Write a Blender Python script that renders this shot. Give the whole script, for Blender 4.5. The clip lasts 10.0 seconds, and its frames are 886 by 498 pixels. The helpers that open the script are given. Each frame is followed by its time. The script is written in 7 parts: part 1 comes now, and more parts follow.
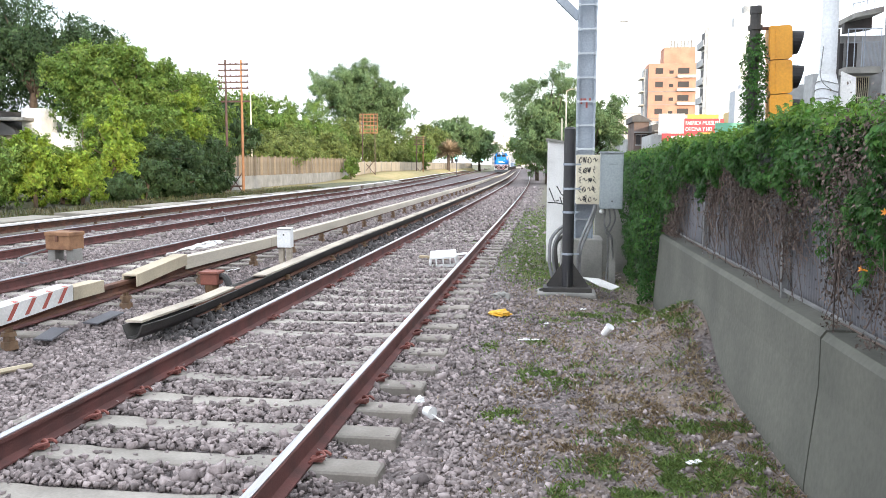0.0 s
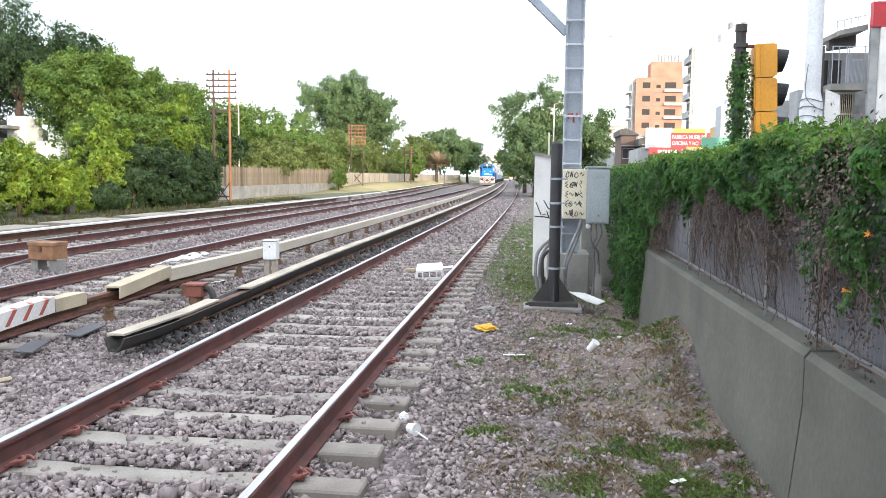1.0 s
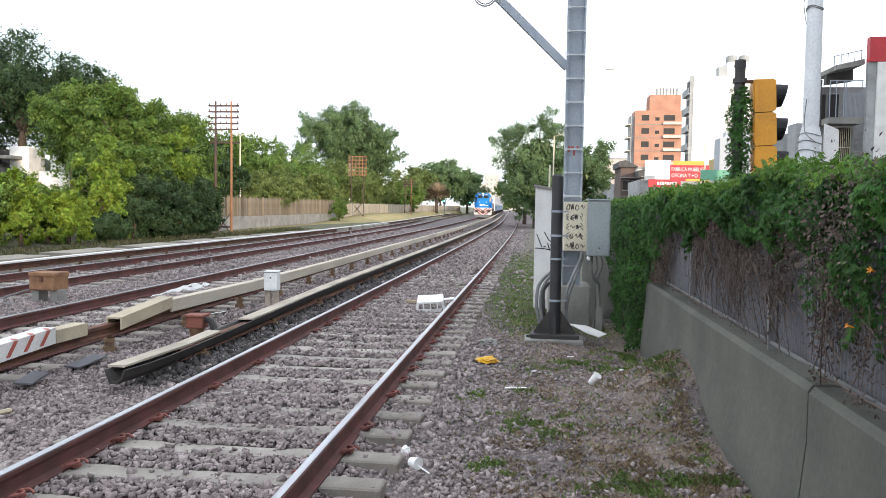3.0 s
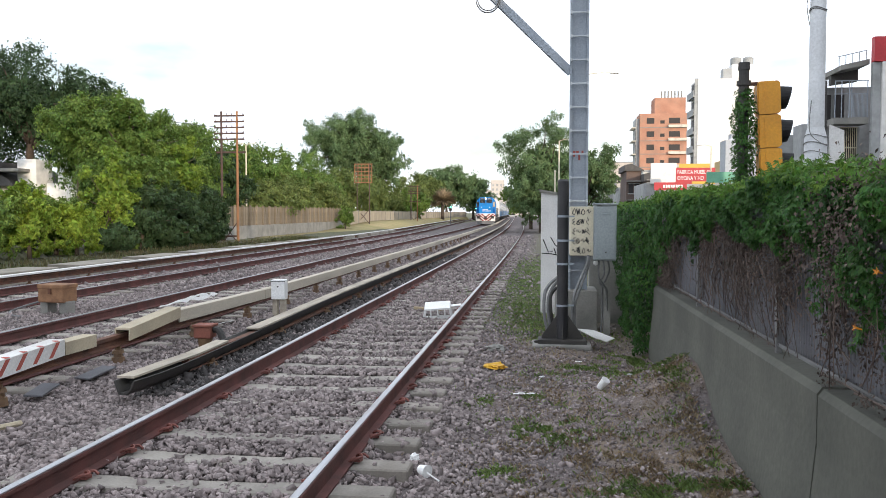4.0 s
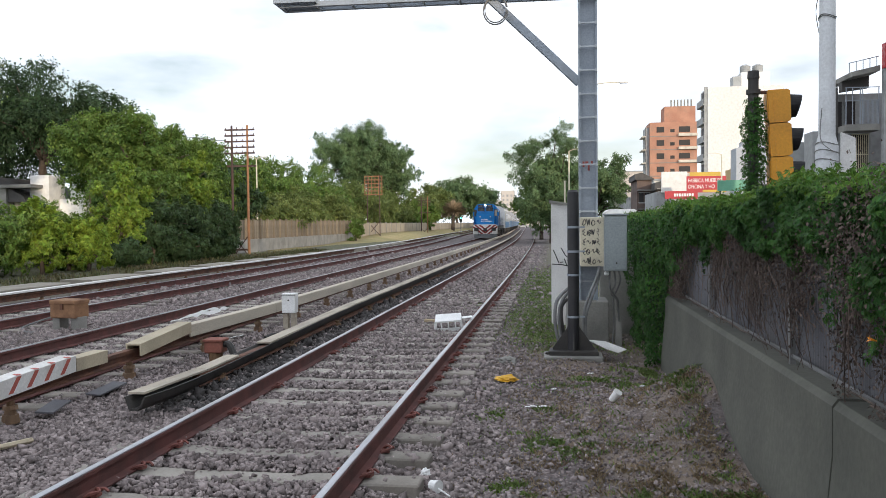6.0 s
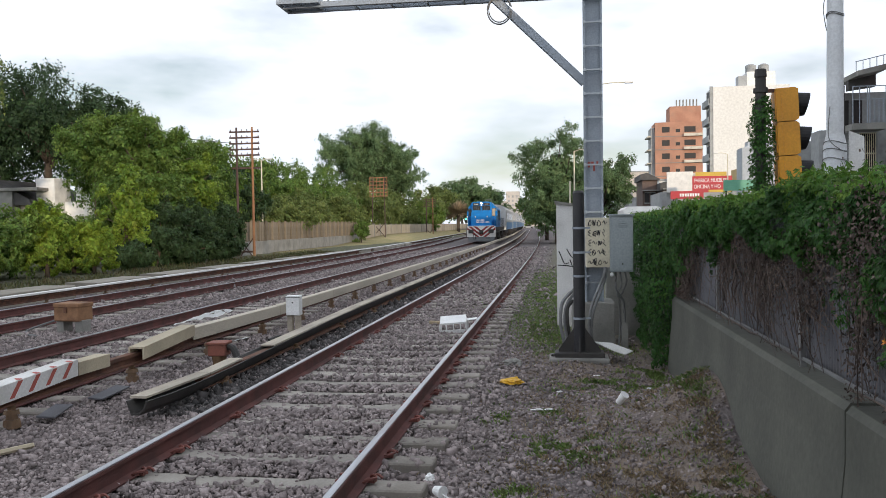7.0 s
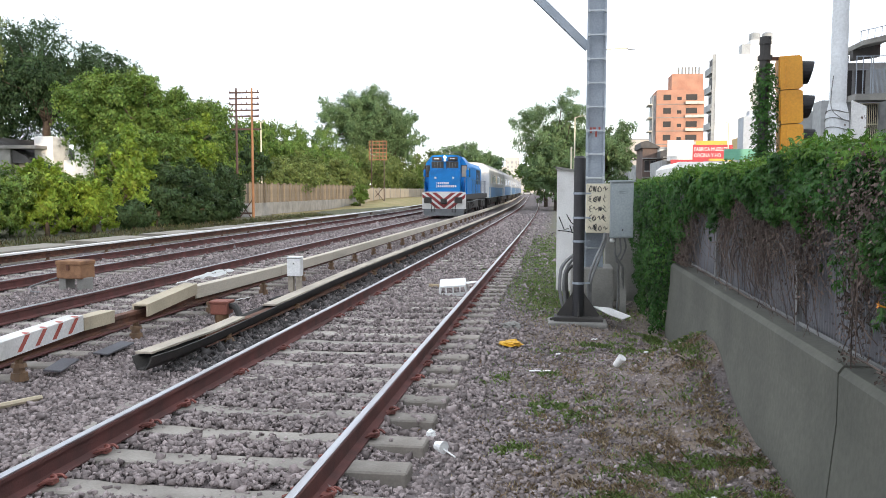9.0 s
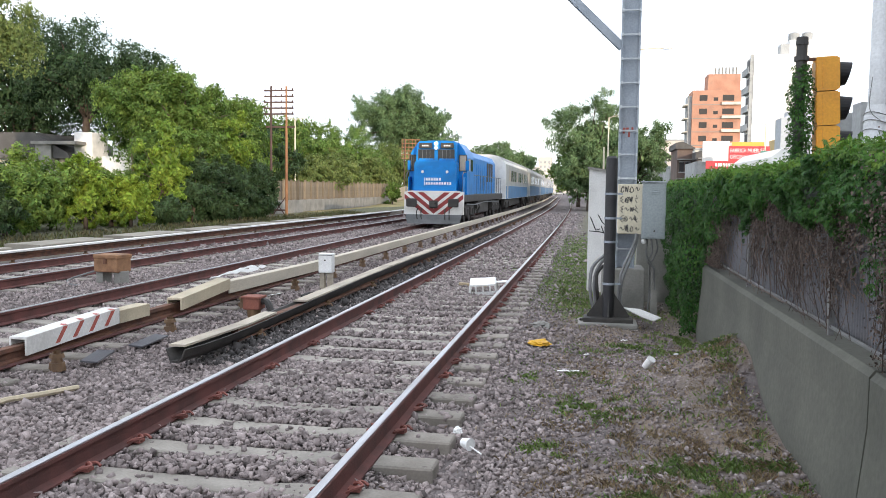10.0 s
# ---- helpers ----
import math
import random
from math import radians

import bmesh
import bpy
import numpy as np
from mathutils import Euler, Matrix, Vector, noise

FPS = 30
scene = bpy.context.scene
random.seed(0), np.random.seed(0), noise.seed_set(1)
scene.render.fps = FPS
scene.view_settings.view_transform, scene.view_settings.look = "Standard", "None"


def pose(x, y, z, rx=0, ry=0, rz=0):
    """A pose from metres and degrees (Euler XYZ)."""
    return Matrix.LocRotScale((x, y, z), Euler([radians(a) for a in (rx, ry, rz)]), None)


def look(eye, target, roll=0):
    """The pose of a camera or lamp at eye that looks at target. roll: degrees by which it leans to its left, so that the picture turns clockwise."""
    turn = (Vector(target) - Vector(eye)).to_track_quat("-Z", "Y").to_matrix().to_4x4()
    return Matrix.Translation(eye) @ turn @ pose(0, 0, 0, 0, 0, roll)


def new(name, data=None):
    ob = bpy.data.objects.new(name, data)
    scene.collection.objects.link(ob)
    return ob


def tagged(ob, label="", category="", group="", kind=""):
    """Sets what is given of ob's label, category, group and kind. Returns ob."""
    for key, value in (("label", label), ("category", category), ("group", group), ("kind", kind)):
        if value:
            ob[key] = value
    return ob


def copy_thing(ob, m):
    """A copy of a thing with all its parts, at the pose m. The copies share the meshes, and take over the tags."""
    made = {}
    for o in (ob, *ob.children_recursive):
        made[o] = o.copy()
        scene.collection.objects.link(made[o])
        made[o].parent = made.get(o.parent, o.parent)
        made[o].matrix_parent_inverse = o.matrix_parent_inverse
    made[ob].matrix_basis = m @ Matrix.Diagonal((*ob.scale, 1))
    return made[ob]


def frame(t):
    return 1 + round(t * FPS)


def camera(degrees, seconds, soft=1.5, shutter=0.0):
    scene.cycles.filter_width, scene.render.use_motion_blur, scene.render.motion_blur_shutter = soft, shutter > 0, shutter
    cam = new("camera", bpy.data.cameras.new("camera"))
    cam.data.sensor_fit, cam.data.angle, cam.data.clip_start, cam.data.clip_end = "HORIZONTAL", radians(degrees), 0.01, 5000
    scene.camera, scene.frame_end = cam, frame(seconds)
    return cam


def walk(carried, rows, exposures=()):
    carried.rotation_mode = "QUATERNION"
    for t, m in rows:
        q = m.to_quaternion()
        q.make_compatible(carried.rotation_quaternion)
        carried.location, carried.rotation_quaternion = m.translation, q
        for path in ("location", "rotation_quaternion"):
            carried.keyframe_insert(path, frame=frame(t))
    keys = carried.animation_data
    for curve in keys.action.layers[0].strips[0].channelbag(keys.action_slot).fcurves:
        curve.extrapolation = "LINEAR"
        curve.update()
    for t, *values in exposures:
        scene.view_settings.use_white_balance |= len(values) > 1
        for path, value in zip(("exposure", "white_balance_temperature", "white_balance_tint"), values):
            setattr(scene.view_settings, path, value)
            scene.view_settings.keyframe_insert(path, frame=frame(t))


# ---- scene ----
cam = camera(56.9, 10.0, soft=0.7)
PATH = [
    (0, (0.008, -0.039, 1.76), (-0.248, 1.934, 1.553), 0.2),
    (0.5, (0.005, -0.02, 1.769), (-0.208, 1.952, 1.52), -1.1),
    (1, (0.02, -0.012, 1.788), (-0.206, 1.967, 1.609), 0.7),
    (1.5, (0.014, -0.025, 1.788), (-0.22, 1.956, 1.642), 1.2),
    (2, (-0.005, -0.055, 1.793), (-0.259, 1.924, 1.649), 1.1),
    (2.5, (0.0, -0.005, 1.804), (-0.264, 1.972, 1.663), 1.2),
    (3, (0.001, -0.032, 1.805), (-0.226, 1.952, 1.701), 0.9),
    (4.5, (0.011, -0.042, 1.815), (-0.242, 1.941, 1.73), -0.3),
    (5, (0.015, -0.037, 1.816), (-0.237, 1.946, 1.74), -0.4),
    (5.5, (0.016, -0.045, 1.822), (-0.244, 1.937, 1.755), -0.4),
    (7, (0.019, 0.072, 1.83), (-0.264, 2.051, 1.771), -0.8),
    (7.5, (0.01, 0.071, 1.827), (-0.28, 2.048, 1.765), -0.6),
    (8, (-0.005, 0.108, 1.817), (-0.279, 2.087, 1.708), 0.2),
    (8.5, (0.0, 0.067, 1.812), (-0.265, 2.044, 1.676), -0.2),
    (9, (-0.013, -0.017, 1.805), (-0.291, 1.958, 1.661), 0.1),
    (9.5, (-0.001, -0.018, 1.801), (-0.286, 1.956, 1.649), 0.6),
    (10, (0.009, -0.05, 1.802), (-0.345, 1.913, 1.655), 0.7),
]

walk(cam, [(t, look(e, a, r)) for t, e, a, r in PATH],
     exposures=[(0, 1.02), (1, 0.98), (1.5, 0.85), (2.5, 0.56), (3.2, 0.42), (4.4, 0.06), (5.5, -0.08), (6.8, -0.2), (7.5, -0.48), (8.0, -0.08), (8.5, 0.34), (9, 0.44), (10, 0.48)])

# ---- sky, sun ----
SUN_AZ, SUN_EL = radians(150), radians(9)   # azimuth clockwise from +y
world = bpy.data.worlds.new("world")
scene.world = world
world.use_nodes = True
wn, wl = world.node_tree.nodes, world.node_tree.links
wn.clear()
sky = wn.new("ShaderNodeTexSky")
sky.sky_type, sky.sun_disc = "NISHITA", False
sky.sun_elevation, sky.sun_rotation = SUN_EL, SUN_AZ
sky.dust_density, sky.air_density = 0.4, 1.0
wcoord = wn.new("ShaderNodeTexCoord")
wmap = wn.new("ShaderNodeMapping")
wmap.inputs["Scale"].default_value = (1.0, 1.0, 3.2)
cloud = wn.new("ShaderNodeTexNoise")
cloud.inputs["Scale"].default_value, cloud.inputs["Detail"].default_value = 2.6, 6
ramp = wn.new("ShaderNodeValToRGB")
ramp.color_ramp.elements[0].position, ramp.color_ramp.elements[1].position = 0.34, 0.50
ramp.color_ramp.elements[0].color = (0.30, 0.30, 0.30, 1)
wmix = wn.new("ShaderNodeMixRGB")
wmix.inputs["Color2"].default_value = (10.9, 11.6, 12.8, 1)
bg = wn.new("ShaderNodeBackground")
bg.inputs["Strength"].default_value = 0.115
wout = wn.new("ShaderNodeOutputWorld")
wl.new(wcoord.outputs["Generated"], wmap.inputs["Vector"])
wl.new(wmap.outputs["Vector"], cloud.inputs["Vector"])
wl.new(cloud.outputs["Fac"], ramp.inputs["Fac"])
wl.new(ramp.outputs["Color"], wmix.inputs["Fac"])
wl.new(sky.outputs["Color"], wmix.inputs["Color1"])
wl.new(wmix.outputs["Color"], bg.inputs["Color"])
wl.new(bg.outputs["Background"], wout.inputs["Surface"])

sun_data = bpy.data.lights.new("sun", "SUN")
sun_data.energy, sun_data.angle, sun_data.color = 3.0, radians(0.6), (1.0, 0.84, 0.66)
sun = new("sun", sun_data)
sun_dir = Vector((math.sin(SUN_AZ) * math.cos(SUN_EL), math.cos(SUN_AZ) * math.cos(SUN_EL), math.sin(SUN_EL)))
sun.matrix_world = look(sun_dir * 100, (0, 0, 0))


# ---- materials ----
def mat(name, c1, c2, scale=6.0, fine=60.0, rough=0.7, metal=0.0, bump=0.15, dist=0.01, rand=0.0, island=0.0,
        stretch=(1, 1, 1), emit=None, leafy=0.0, dirt=None, dirt_scale=1.2, dirt_amount=0.45):
    m = bpy.data.materials.new(name)
    m.use_nodes = True
    n, l = m.node_tree.nodes, m.node_tree.links
    p = n["Principled BSDF"]
    p.inputs["Roughness"].default_value, p.inputs["Metallic"].default_value = rough, metal
    co = n.new("ShaderNodeTexCoord")
    mp = n.new("ShaderNodeMapping")
    mp.inputs["Scale"].default_value = stretch
    l.new(co.outputs["Object"], mp.inputs["Vector"])
    big = n.new("ShaderNodeTexNoise")
    big.inputs["Scale"].default_value, big.inputs["Detail"].default_value = scale, 4
    small = n.new("ShaderNodeTexNoise")
    small.inputs["Scale"].default_value, small.inputs["Detail"].default_value = fine, 5
    l.new(mp.outputs["Vector"], big.inputs["Vector"])
    l.new(mp.outputs["Vector"], small.inputs["Vector"])
    mix = n.new("ShaderNodeMixRGB")
    mix.inputs["Color1"].default_value, mix.inputs["Color2"].default_value = (*c1, 1), (*c2, 1)
    r1 = n.new("ShaderNodeMapRange")
    r1.inputs["From Min"].default_value, r1.inputs["From Max"].default_value = 0.35, 0.65
    l.new(big.outputs["Fac"], r1.inputs["Value"])
    l.new(r1.outputs["Result"], mix.inputs["Fac"])
    col = mix.outputs["Color"]
    if dirt:
        dn = n.new("ShaderNodeTexNoise")
        dn.inputs["Scale"].default_value, dn.inputs["Detail"].default_value = dirt_scale, 7
        l.new(mp.outputs["Vector"], dn.inputs["Vector"])
        r3 = n.new("ShaderNodeMapRange")
        r3.inputs["From Min"].default_value, r3.inputs["From Max"].default_value = 0.5, 0.66
        r3.inputs["To Max"].default_value = dirt_amount
        l.new(dn.outputs["Fac"], r3.inputs["Value"])
        dm = n.new("ShaderNodeMixRGB")
        dm.inputs["Color2"].default_value = (*dirt, 1)
        l.new(r3.outputs["Result"], dm.inputs["Fac"])
        l.new(col, dm.inputs["Color1"])
        col = dm.outputs["Color"]
    hsv = n.new("ShaderNodeHueSaturation")
    val = n.new("ShaderNodeMapRange")
    val.inputs["To Min"].default_value, val.inputs["To Max"].default_value = 0.75, 1.25
    l.new(small.outputs["Fac"], val.inputs["Value"])
    value = val.outputs["Result"]
    if rand or island:
        src = n.new("ShaderNodeObjectInfo").outputs["Random"] if rand else n.new("ShaderNodeNewGeometry").outputs["Random Per Island"]
        amount = rand or island
        r2 = n.new("ShaderNodeMapRange")
        r2.inputs["To Min"].default_value, r2.inputs["To Max"].default_value = 1 - amount, 1 + amount
        l.new(src, r2.inputs["Value"])
        mul = n.new("ShaderNodeMath")
        mul.operation = "MULTIPLY"
        l.new(value, mul.inputs[0])
        l.new(r2.outputs["Result"], mul.inputs[1])
        value = mul.outputs["Value"]
        if leafy:
            r4 = n.new("ShaderNodeMapRange")
            r4.inputs["To Min"].default_value, r4.inputs["To Max"].default_value = 0.475, 0.515
            frac = n.new("ShaderNodeMath")
            frac.operation = "FRACT"
            m7 = n.new("ShaderNodeMath")
            m7.operation, m7.inputs[1].default_value = "MULTIPLY", 7.3
            l.new(src, m7.inputs[0])
            l.new(m7.outputs["Value"], frac.inputs[0])
            l.new(frac.outputs["Value"], r4.inputs["Value"])
            l.new(r4.outputs["Result"], hsv.inputs["Hue"])
    l.new(value, hsv.inputs["Value"])
    l.new(col, hsv.inputs["Color"])
    l.new(hsv.outputs["Color"], p.inputs["Base Color"])
    if bump:
        b = n.new("ShaderNodeBump")
        b.inputs["Strength"].default_value, b.inputs["Distance"].default_value = bump, dist
        l.new(small.outputs["Fac"], b.inputs["Height"])
        l.new(b.outputs["Normal"], p.inputs["Normal"])
    if leafy:
        p.inputs["Specular IOR Level"].default_value = 0.22
        tr = n.new("ShaderNodeBsdfTranslucent")
        l.new(hsv.outputs["Color"], tr.inputs["Color"])
        ms = n.new("ShaderNodeMixShader")
        ms.inputs["Fac"].default_value = leafy
        l.new(p.outputs["BSDF"], ms.inputs[1])
        l.new(tr.outputs["BSDF"], ms.inputs[2])
        l.new(ms.outputs["Shader"], n["Material Output"].inputs["Surface"])
    if emit:
        p.inputs["Emission Color"].default_value, p.inputs["Emission Strength"].default_value = (*emit[:3], 1), emit[3]
    return m


M_STONE = mat("ballast_stone", (0.335, 0.285, 0.276), (0.205, 0.170, 0.164), 9, 90, 0.9, bump=0.3, island=0.42)
M_STONE_DARK = mat("oily_ballast_stone", (0.09, 0.08, 0.078), (0.05, 0.046, 0.045), 9, 90, 0.8, bump=0.3, island=0.5)
M_CONC = mat("grey_concrete", (0.30, 0.29, 0.265), (0.22, 0.215, 0.20), 1.6, 45, 0.85, bump=0.15, dirt=(0.13, 0.125, 0.11))
M_SLEEPER = mat("weathered_sleeper_concrete", (0.375, 0.345, 0.305), (0.265, 0.245, 0.215), 3, 50, 0.9, bump=0.25, rand=0.2, dirt=(0.18, 0.15, 0.125))
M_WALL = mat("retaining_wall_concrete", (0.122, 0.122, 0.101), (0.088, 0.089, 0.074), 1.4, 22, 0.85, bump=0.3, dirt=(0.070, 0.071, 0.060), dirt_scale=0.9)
M_RAIL_SIDE = mat("rusty_rail_web", (0.140, 0.050, 0.043), (0.080, 0.034, 0.030), 4, 80, 0.85, bump=0.2)
M_RAIL_TOP = mat("polished_rail_head", (0.50, 0.51, 0.54), (0.36, 0.35, 0.36), 2, 120, 0.30, 1.0, bump=0.03, stretch=(8, 0.4, 8))
M_RUST = mat("rusty_steel", (0.17, 0.075, 0.045), (0.09, 0.045, 0.032), 7, 70, 0.85, bump=0.25)
M_CLIP = mat("red_painted_clip", (0.25, 0.085, 0.065), (0.17, 0.06, 0.05), 12, 80, 0.7, bump=0.1, rand=0.2)
M_DARK = mat("black_grimy_steel", (0.030, 0.028, 0.027), (0.05, 0.045, 0.04), 5, 60, 0.6, bump=0.2)
M_WOOD = mat("grey_weathered_board", (0.50, 0.44, 0.355), (0.36, 0.31, 0.25), 2.5, 60, 0.85, bump=0.2, stretch=(3, 0.5, 3), dirt=(0.2, 0.18, 0.15))
M_TAN = mat("cream_painted_board", (0.53, 0.455, 0.325), (0.42, 0.36, 0.26), 2.0, 50, 0.75, bump=0.12, dirt=(0.26, 0.21, 0.15))
M_WHITE = mat("chalky_white_paint", (0.80, 0.79, 0.77), (0.70, 0.69, 0.67), 2.0, 40, 0.7, bump=0.08, dirt=(0.42, 0.40, 0.36), dirt_amount=0.4)
M_REDPAINT = mat("faded_red_paint", (0.45, 0.10, 0.07), (0.36, 0.09, 0.07), 6, 60, 0.7, bump=0.05)
M_GALV = mat("galvanised_grey_paint", (0.36, 0.40, 0.45), (0.29, 0.33, 0.38), 2.0, 40, 0.5, 0.3, bump=0.05, dirt=(0.2, 0.2, 0.2), dirt_amount=0.3)
M_GREYBOX = mat("grey_enamel_cabinet", (0.33, 0.37, 0.38), (0.29, 0.33, 0.34), 1.5, 40, 0.45, 0.1, bump=0.04)
M_CREAM = mat("cream_sheet_cabinet", (0.72, 0.66, 0.50), (0.62, 0.57, 0.44), 3, 40, 0.6, bump=0.06, dirt=(0.35, 0.29, 0.2))
M_BLACKPIPE = mat("black_painted_pipe", (0.022, 0.022, 0.026), (0.035, 0.034, 0.036), 4, 50, 0.45, bump=0.06)
M_CABLE = mat("grey_conduit", (0.22, 0.22, 0.22), (0.14, 0.14, 0.14), 5, 60, 0.55, bump=0.05)
M_INK = mat("dark_spray_paint", (0.02, 0.02, 0.022), (0.035, 0.03, 0.03), 5, 60, 0.7, bump=0)
M_BROWNBOX = mat("rusty_ochre_box", (0.31, 0.165, 0.085), (0.19, 0.095, 0.05), 5, 60, 0.8, bump=0.15, dirt=(0.10, 0.05, 0.035))
M_REDBOX = mat("red_oxide_box", (0.28, 0.10, 0.07), (0.20, 0.075, 0.055), 5, 60, 0.8, bump=0.15)
M_OCHRE = mat("ochre_insulator", (0.21, 0.125, 0.065), (0.14, 0.085, 0.05), 7, 60, 0.6, bump=0.1)
M_PLASTIC = mat("white_plastic", (0.85, 0.85, 0.84), (0.76, 0.76, 0.75), 4, 50, 0.45, bump=0.03)
M_YELLOW = mat("yellow_plastic_bag", (0.72, 0.42, 0.03), (0.62, 0.33, 0.02), 9, 60, 0.5, bump=0.15)
M_CARD = mat("dirty_cardboard", (0.45, 0.36, 0.24), (0.36, 0.28, 0.18), 5, 60, 0.9, bump=0.1)
M_FENCE = mat("dull_fence_sheet", (0.165, 0.165, 0.180), (0.115, 0.115, 0.128), 2, 70, 0.65, 0.2, bump=0.1, dirt=(0.11, 0.095, 0.085))
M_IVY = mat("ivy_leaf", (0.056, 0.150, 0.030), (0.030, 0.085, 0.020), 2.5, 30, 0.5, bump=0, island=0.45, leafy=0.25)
# brighter yellow-green for the leaves along the hedge crest
M_IVY_TOP = mat("crest_ivy_leaf", (0.120, 0.230, 0.034), (0.070, 0.160, 0.028), 2.0, 30, 0.5, bump=0, island=0.40, leafy=0.35)
M_IVY_DRY = mat("dry_vine", (0.135, 0.098, 0.080), (0.075, 0.055, 0.046), 3, 30, 0.8, bump=0, island=0.5)
M_GRASS = mat("grass_blade", (0.235, 0.345, 0.105), (0.165, 0.255, 0.080), 1.5, 20, 0.65, bump=0, island=0.4, leafy=0.35)
M_STRAW = mat("dry_grass", (0.47, 0.38, 0.23), (0.33, 0.25, 0.15), 1.5, 20, 0.8, bump=0, island=0.35, leafy=0.15)
M_LEAF_MID = mat("leaf_mid_green", (0.150, 0.235, 0.050), (0.085, 0.160, 0.036), 0.55, 6, 0.6, bump=0, island=0.45, leafy=0.3)
M_LEAF_BRIGHT = mat("leaf_bright_green", (0.225, 0.325, 0.046), (0.125, 0.220, 0.036), 0.9, 6, 0.55, bump=0, island=0.45, leafy=0.35)
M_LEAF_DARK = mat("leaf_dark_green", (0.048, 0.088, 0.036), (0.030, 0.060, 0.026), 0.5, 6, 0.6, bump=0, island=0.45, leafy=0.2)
M_LEAF_OLIVE = mat("leaf_olive", (0.180, 0.230, 0.070), (0.115, 0.165, 0.052), 0.5, 6, 0.65, bump=0, island=0.40, leafy=0.3)
# green made paler and bluer to carry the haze over distant trees
M_LEAF_FAR = mat("haze_lightened_leaf", (0.165, 0.250, 0.110), (0.110, 0.180, 0.080), 0.4, 6, 0.65, bump=0, island=0.40, leafy=0.3)
M_FROND = mat("dry_palm_frond", (0.46, 0.36, 0.25), (0.32, 0.25, 0.16), 0.6, 6, 0.8, bump=0, island=0.35)
M_BARK = mat("bark", (0.10, 0.075, 0.055), (0.06, 0.045, 0.035), 3, 25, 0.9, bump=0.4, dist=0.03)
# orange holds the low sun on the posts besides their rust
M_POLEWOOD = mat("sunlit_orange_rust", (0.34, 0.17, 0.08), (0.20, 0.10, 0.055), 1.0, 20, 0.8, bump=0.15)
M_POLEDARK = mat("brown_steel_crossarm", (0.10, 0.06, 0.05), (0.07, 0.045, 0.04), 2, 30, 0.8, bump=0.1)
M_SLAT = mat("tan_fence_slat", (0.22, 0.18, 0.13), (0.16, 0.13, 0.095), 1.5, 20, 0.85, bump=0.1, rand=0.25)
M_CREAMWALL = mat("cream_wall_panel", (0.40, 0.345, 0.26), (0.34, 0.29, 0.22), 0.8, 20, 0.85, bump=0.05, rand=0.1, dirt=(0.3, 0.26, 0.2))


# ---- mesh tools ----
def mesh_of(name, verts, faces, material, smooth=False):
    me = bpy.data.meshes.new(name)
    me.from_pydata(verts, [], faces)
    me.materials.append(material)
    if smooth:
        me.polygons.foreach_set("use_smooth", [True] * len(me.polygons))
    me.update()
    return me


def quads_mesh(name, v, material, corners=4, smooth=False):
    """v: array (pieces, corners, 3); each piece is one face."""
    n = len(v)
    me = bpy.data.meshes.new(name)
    me.vertices.add(n * corners)
    me.vertices.foreach_set("co", np.ascontiguousarray(v, dtype=np.float32).ravel())
    me.loops.add(n * corners)
    me.loops.foreach_set("vertex_index", np.arange(n * corners, dtype=np.int32))
    me.polygons.add(n)
    me.polygons.foreach_set("loop_start", np.arange(0, n * corners, corners, dtype=np.int32))
    me.materials.append(material)
    me.update(calc_edges=True)
    return me


def soup_mesh(name, v, tris, material, smooth=False):
    """v: (pieces, k, 3) vertices; tris: (m, 3) faces of each piece."""
    n, k = v.shape[:2]
    f = (np.arange(n)[:, None, None] * k + tris[None]).reshape(-1).astype(np.int32)
    me = bpy.data.meshes.new(name)
    me.vertices.add(n * k)
    me.vertices.foreach_set("co", np.ascontiguousarray(v, dtype=np.float32).ravel())
    me.loops.add(len(f))
    me.loops.foreach_set("vertex_index", f)
    me.polygons.add(len(f) // 3)
    me.polygons.foreach_set("loop_start", np.arange(0, len(f), 3, dtype=np.int32))
    me.materials.append(material)
    me.update(calc_edges=True)
    return me


def part(name, bm, material, parent=None, label=""):
    me = bpy.data.meshes.new(name)
    bm.normal_update()
    bm.to_mesh(me)
    bm.free()
    me.materials.append(material)
    ob = new(name, me)
    ob.parent = parent
    if label:
        ob["label"] = label
    return ob


def share(name, me, m, parent, label=""):
    ob = new(name, me)
    ob.parent, ob.matrix_basis = parent, m
    if label:
        ob["label"] = label
    return ob


def thing(name, m, label, category, group="", kind=""):
    ob = new(name)
    ob.matrix_basis = m
    return tagged(ob, label, category, group, kind)


def box(bm, x0, x1, y0, y1, z0, z1, bevel=0.0, m=None):
    r = bmesh.ops.create_cube(bm, size=1, matrix=Matrix.Translation(((x0 + x1) / 2, (y0 + y1) / 2, (z0 + z1) / 2)) @ Matrix.Diagonal((x1 - x0, y1 - y0, z1 - z0, 1)))
    vs = r["verts"]
    if bevel:
        es = list({e for v in vs for e in v.link_edges})
        out = bmesh.ops.bevel(bm, geom=es, offset=bevel, segments=2, affect="EDGES", profile=0.5)
        vs = list({v for f in out["faces"] for v in f.verts} | {v for v in vs if v.is_valid})
    if m is not None:
        bmesh.ops.transform(bm, matrix=m, verts=vs)
    return bm


def rod(bm, a, b, r0, r1=None, n=10, caps=True):
    a, b = Vector(a), Vector(b)
    r1 = r0 if r1 is None else r1
    d = b - a
    m = Matrix.Translation((a + b) / 2) @ d.to_track_quat("Z", "Y").to_matrix().to_4x4()
    bmesh.ops.create_cone(bm, cap_ends=caps, segments=n, radius1=r0, radius2=max(r1, 0.0005), depth=d.length, matrix=m)
    return bm


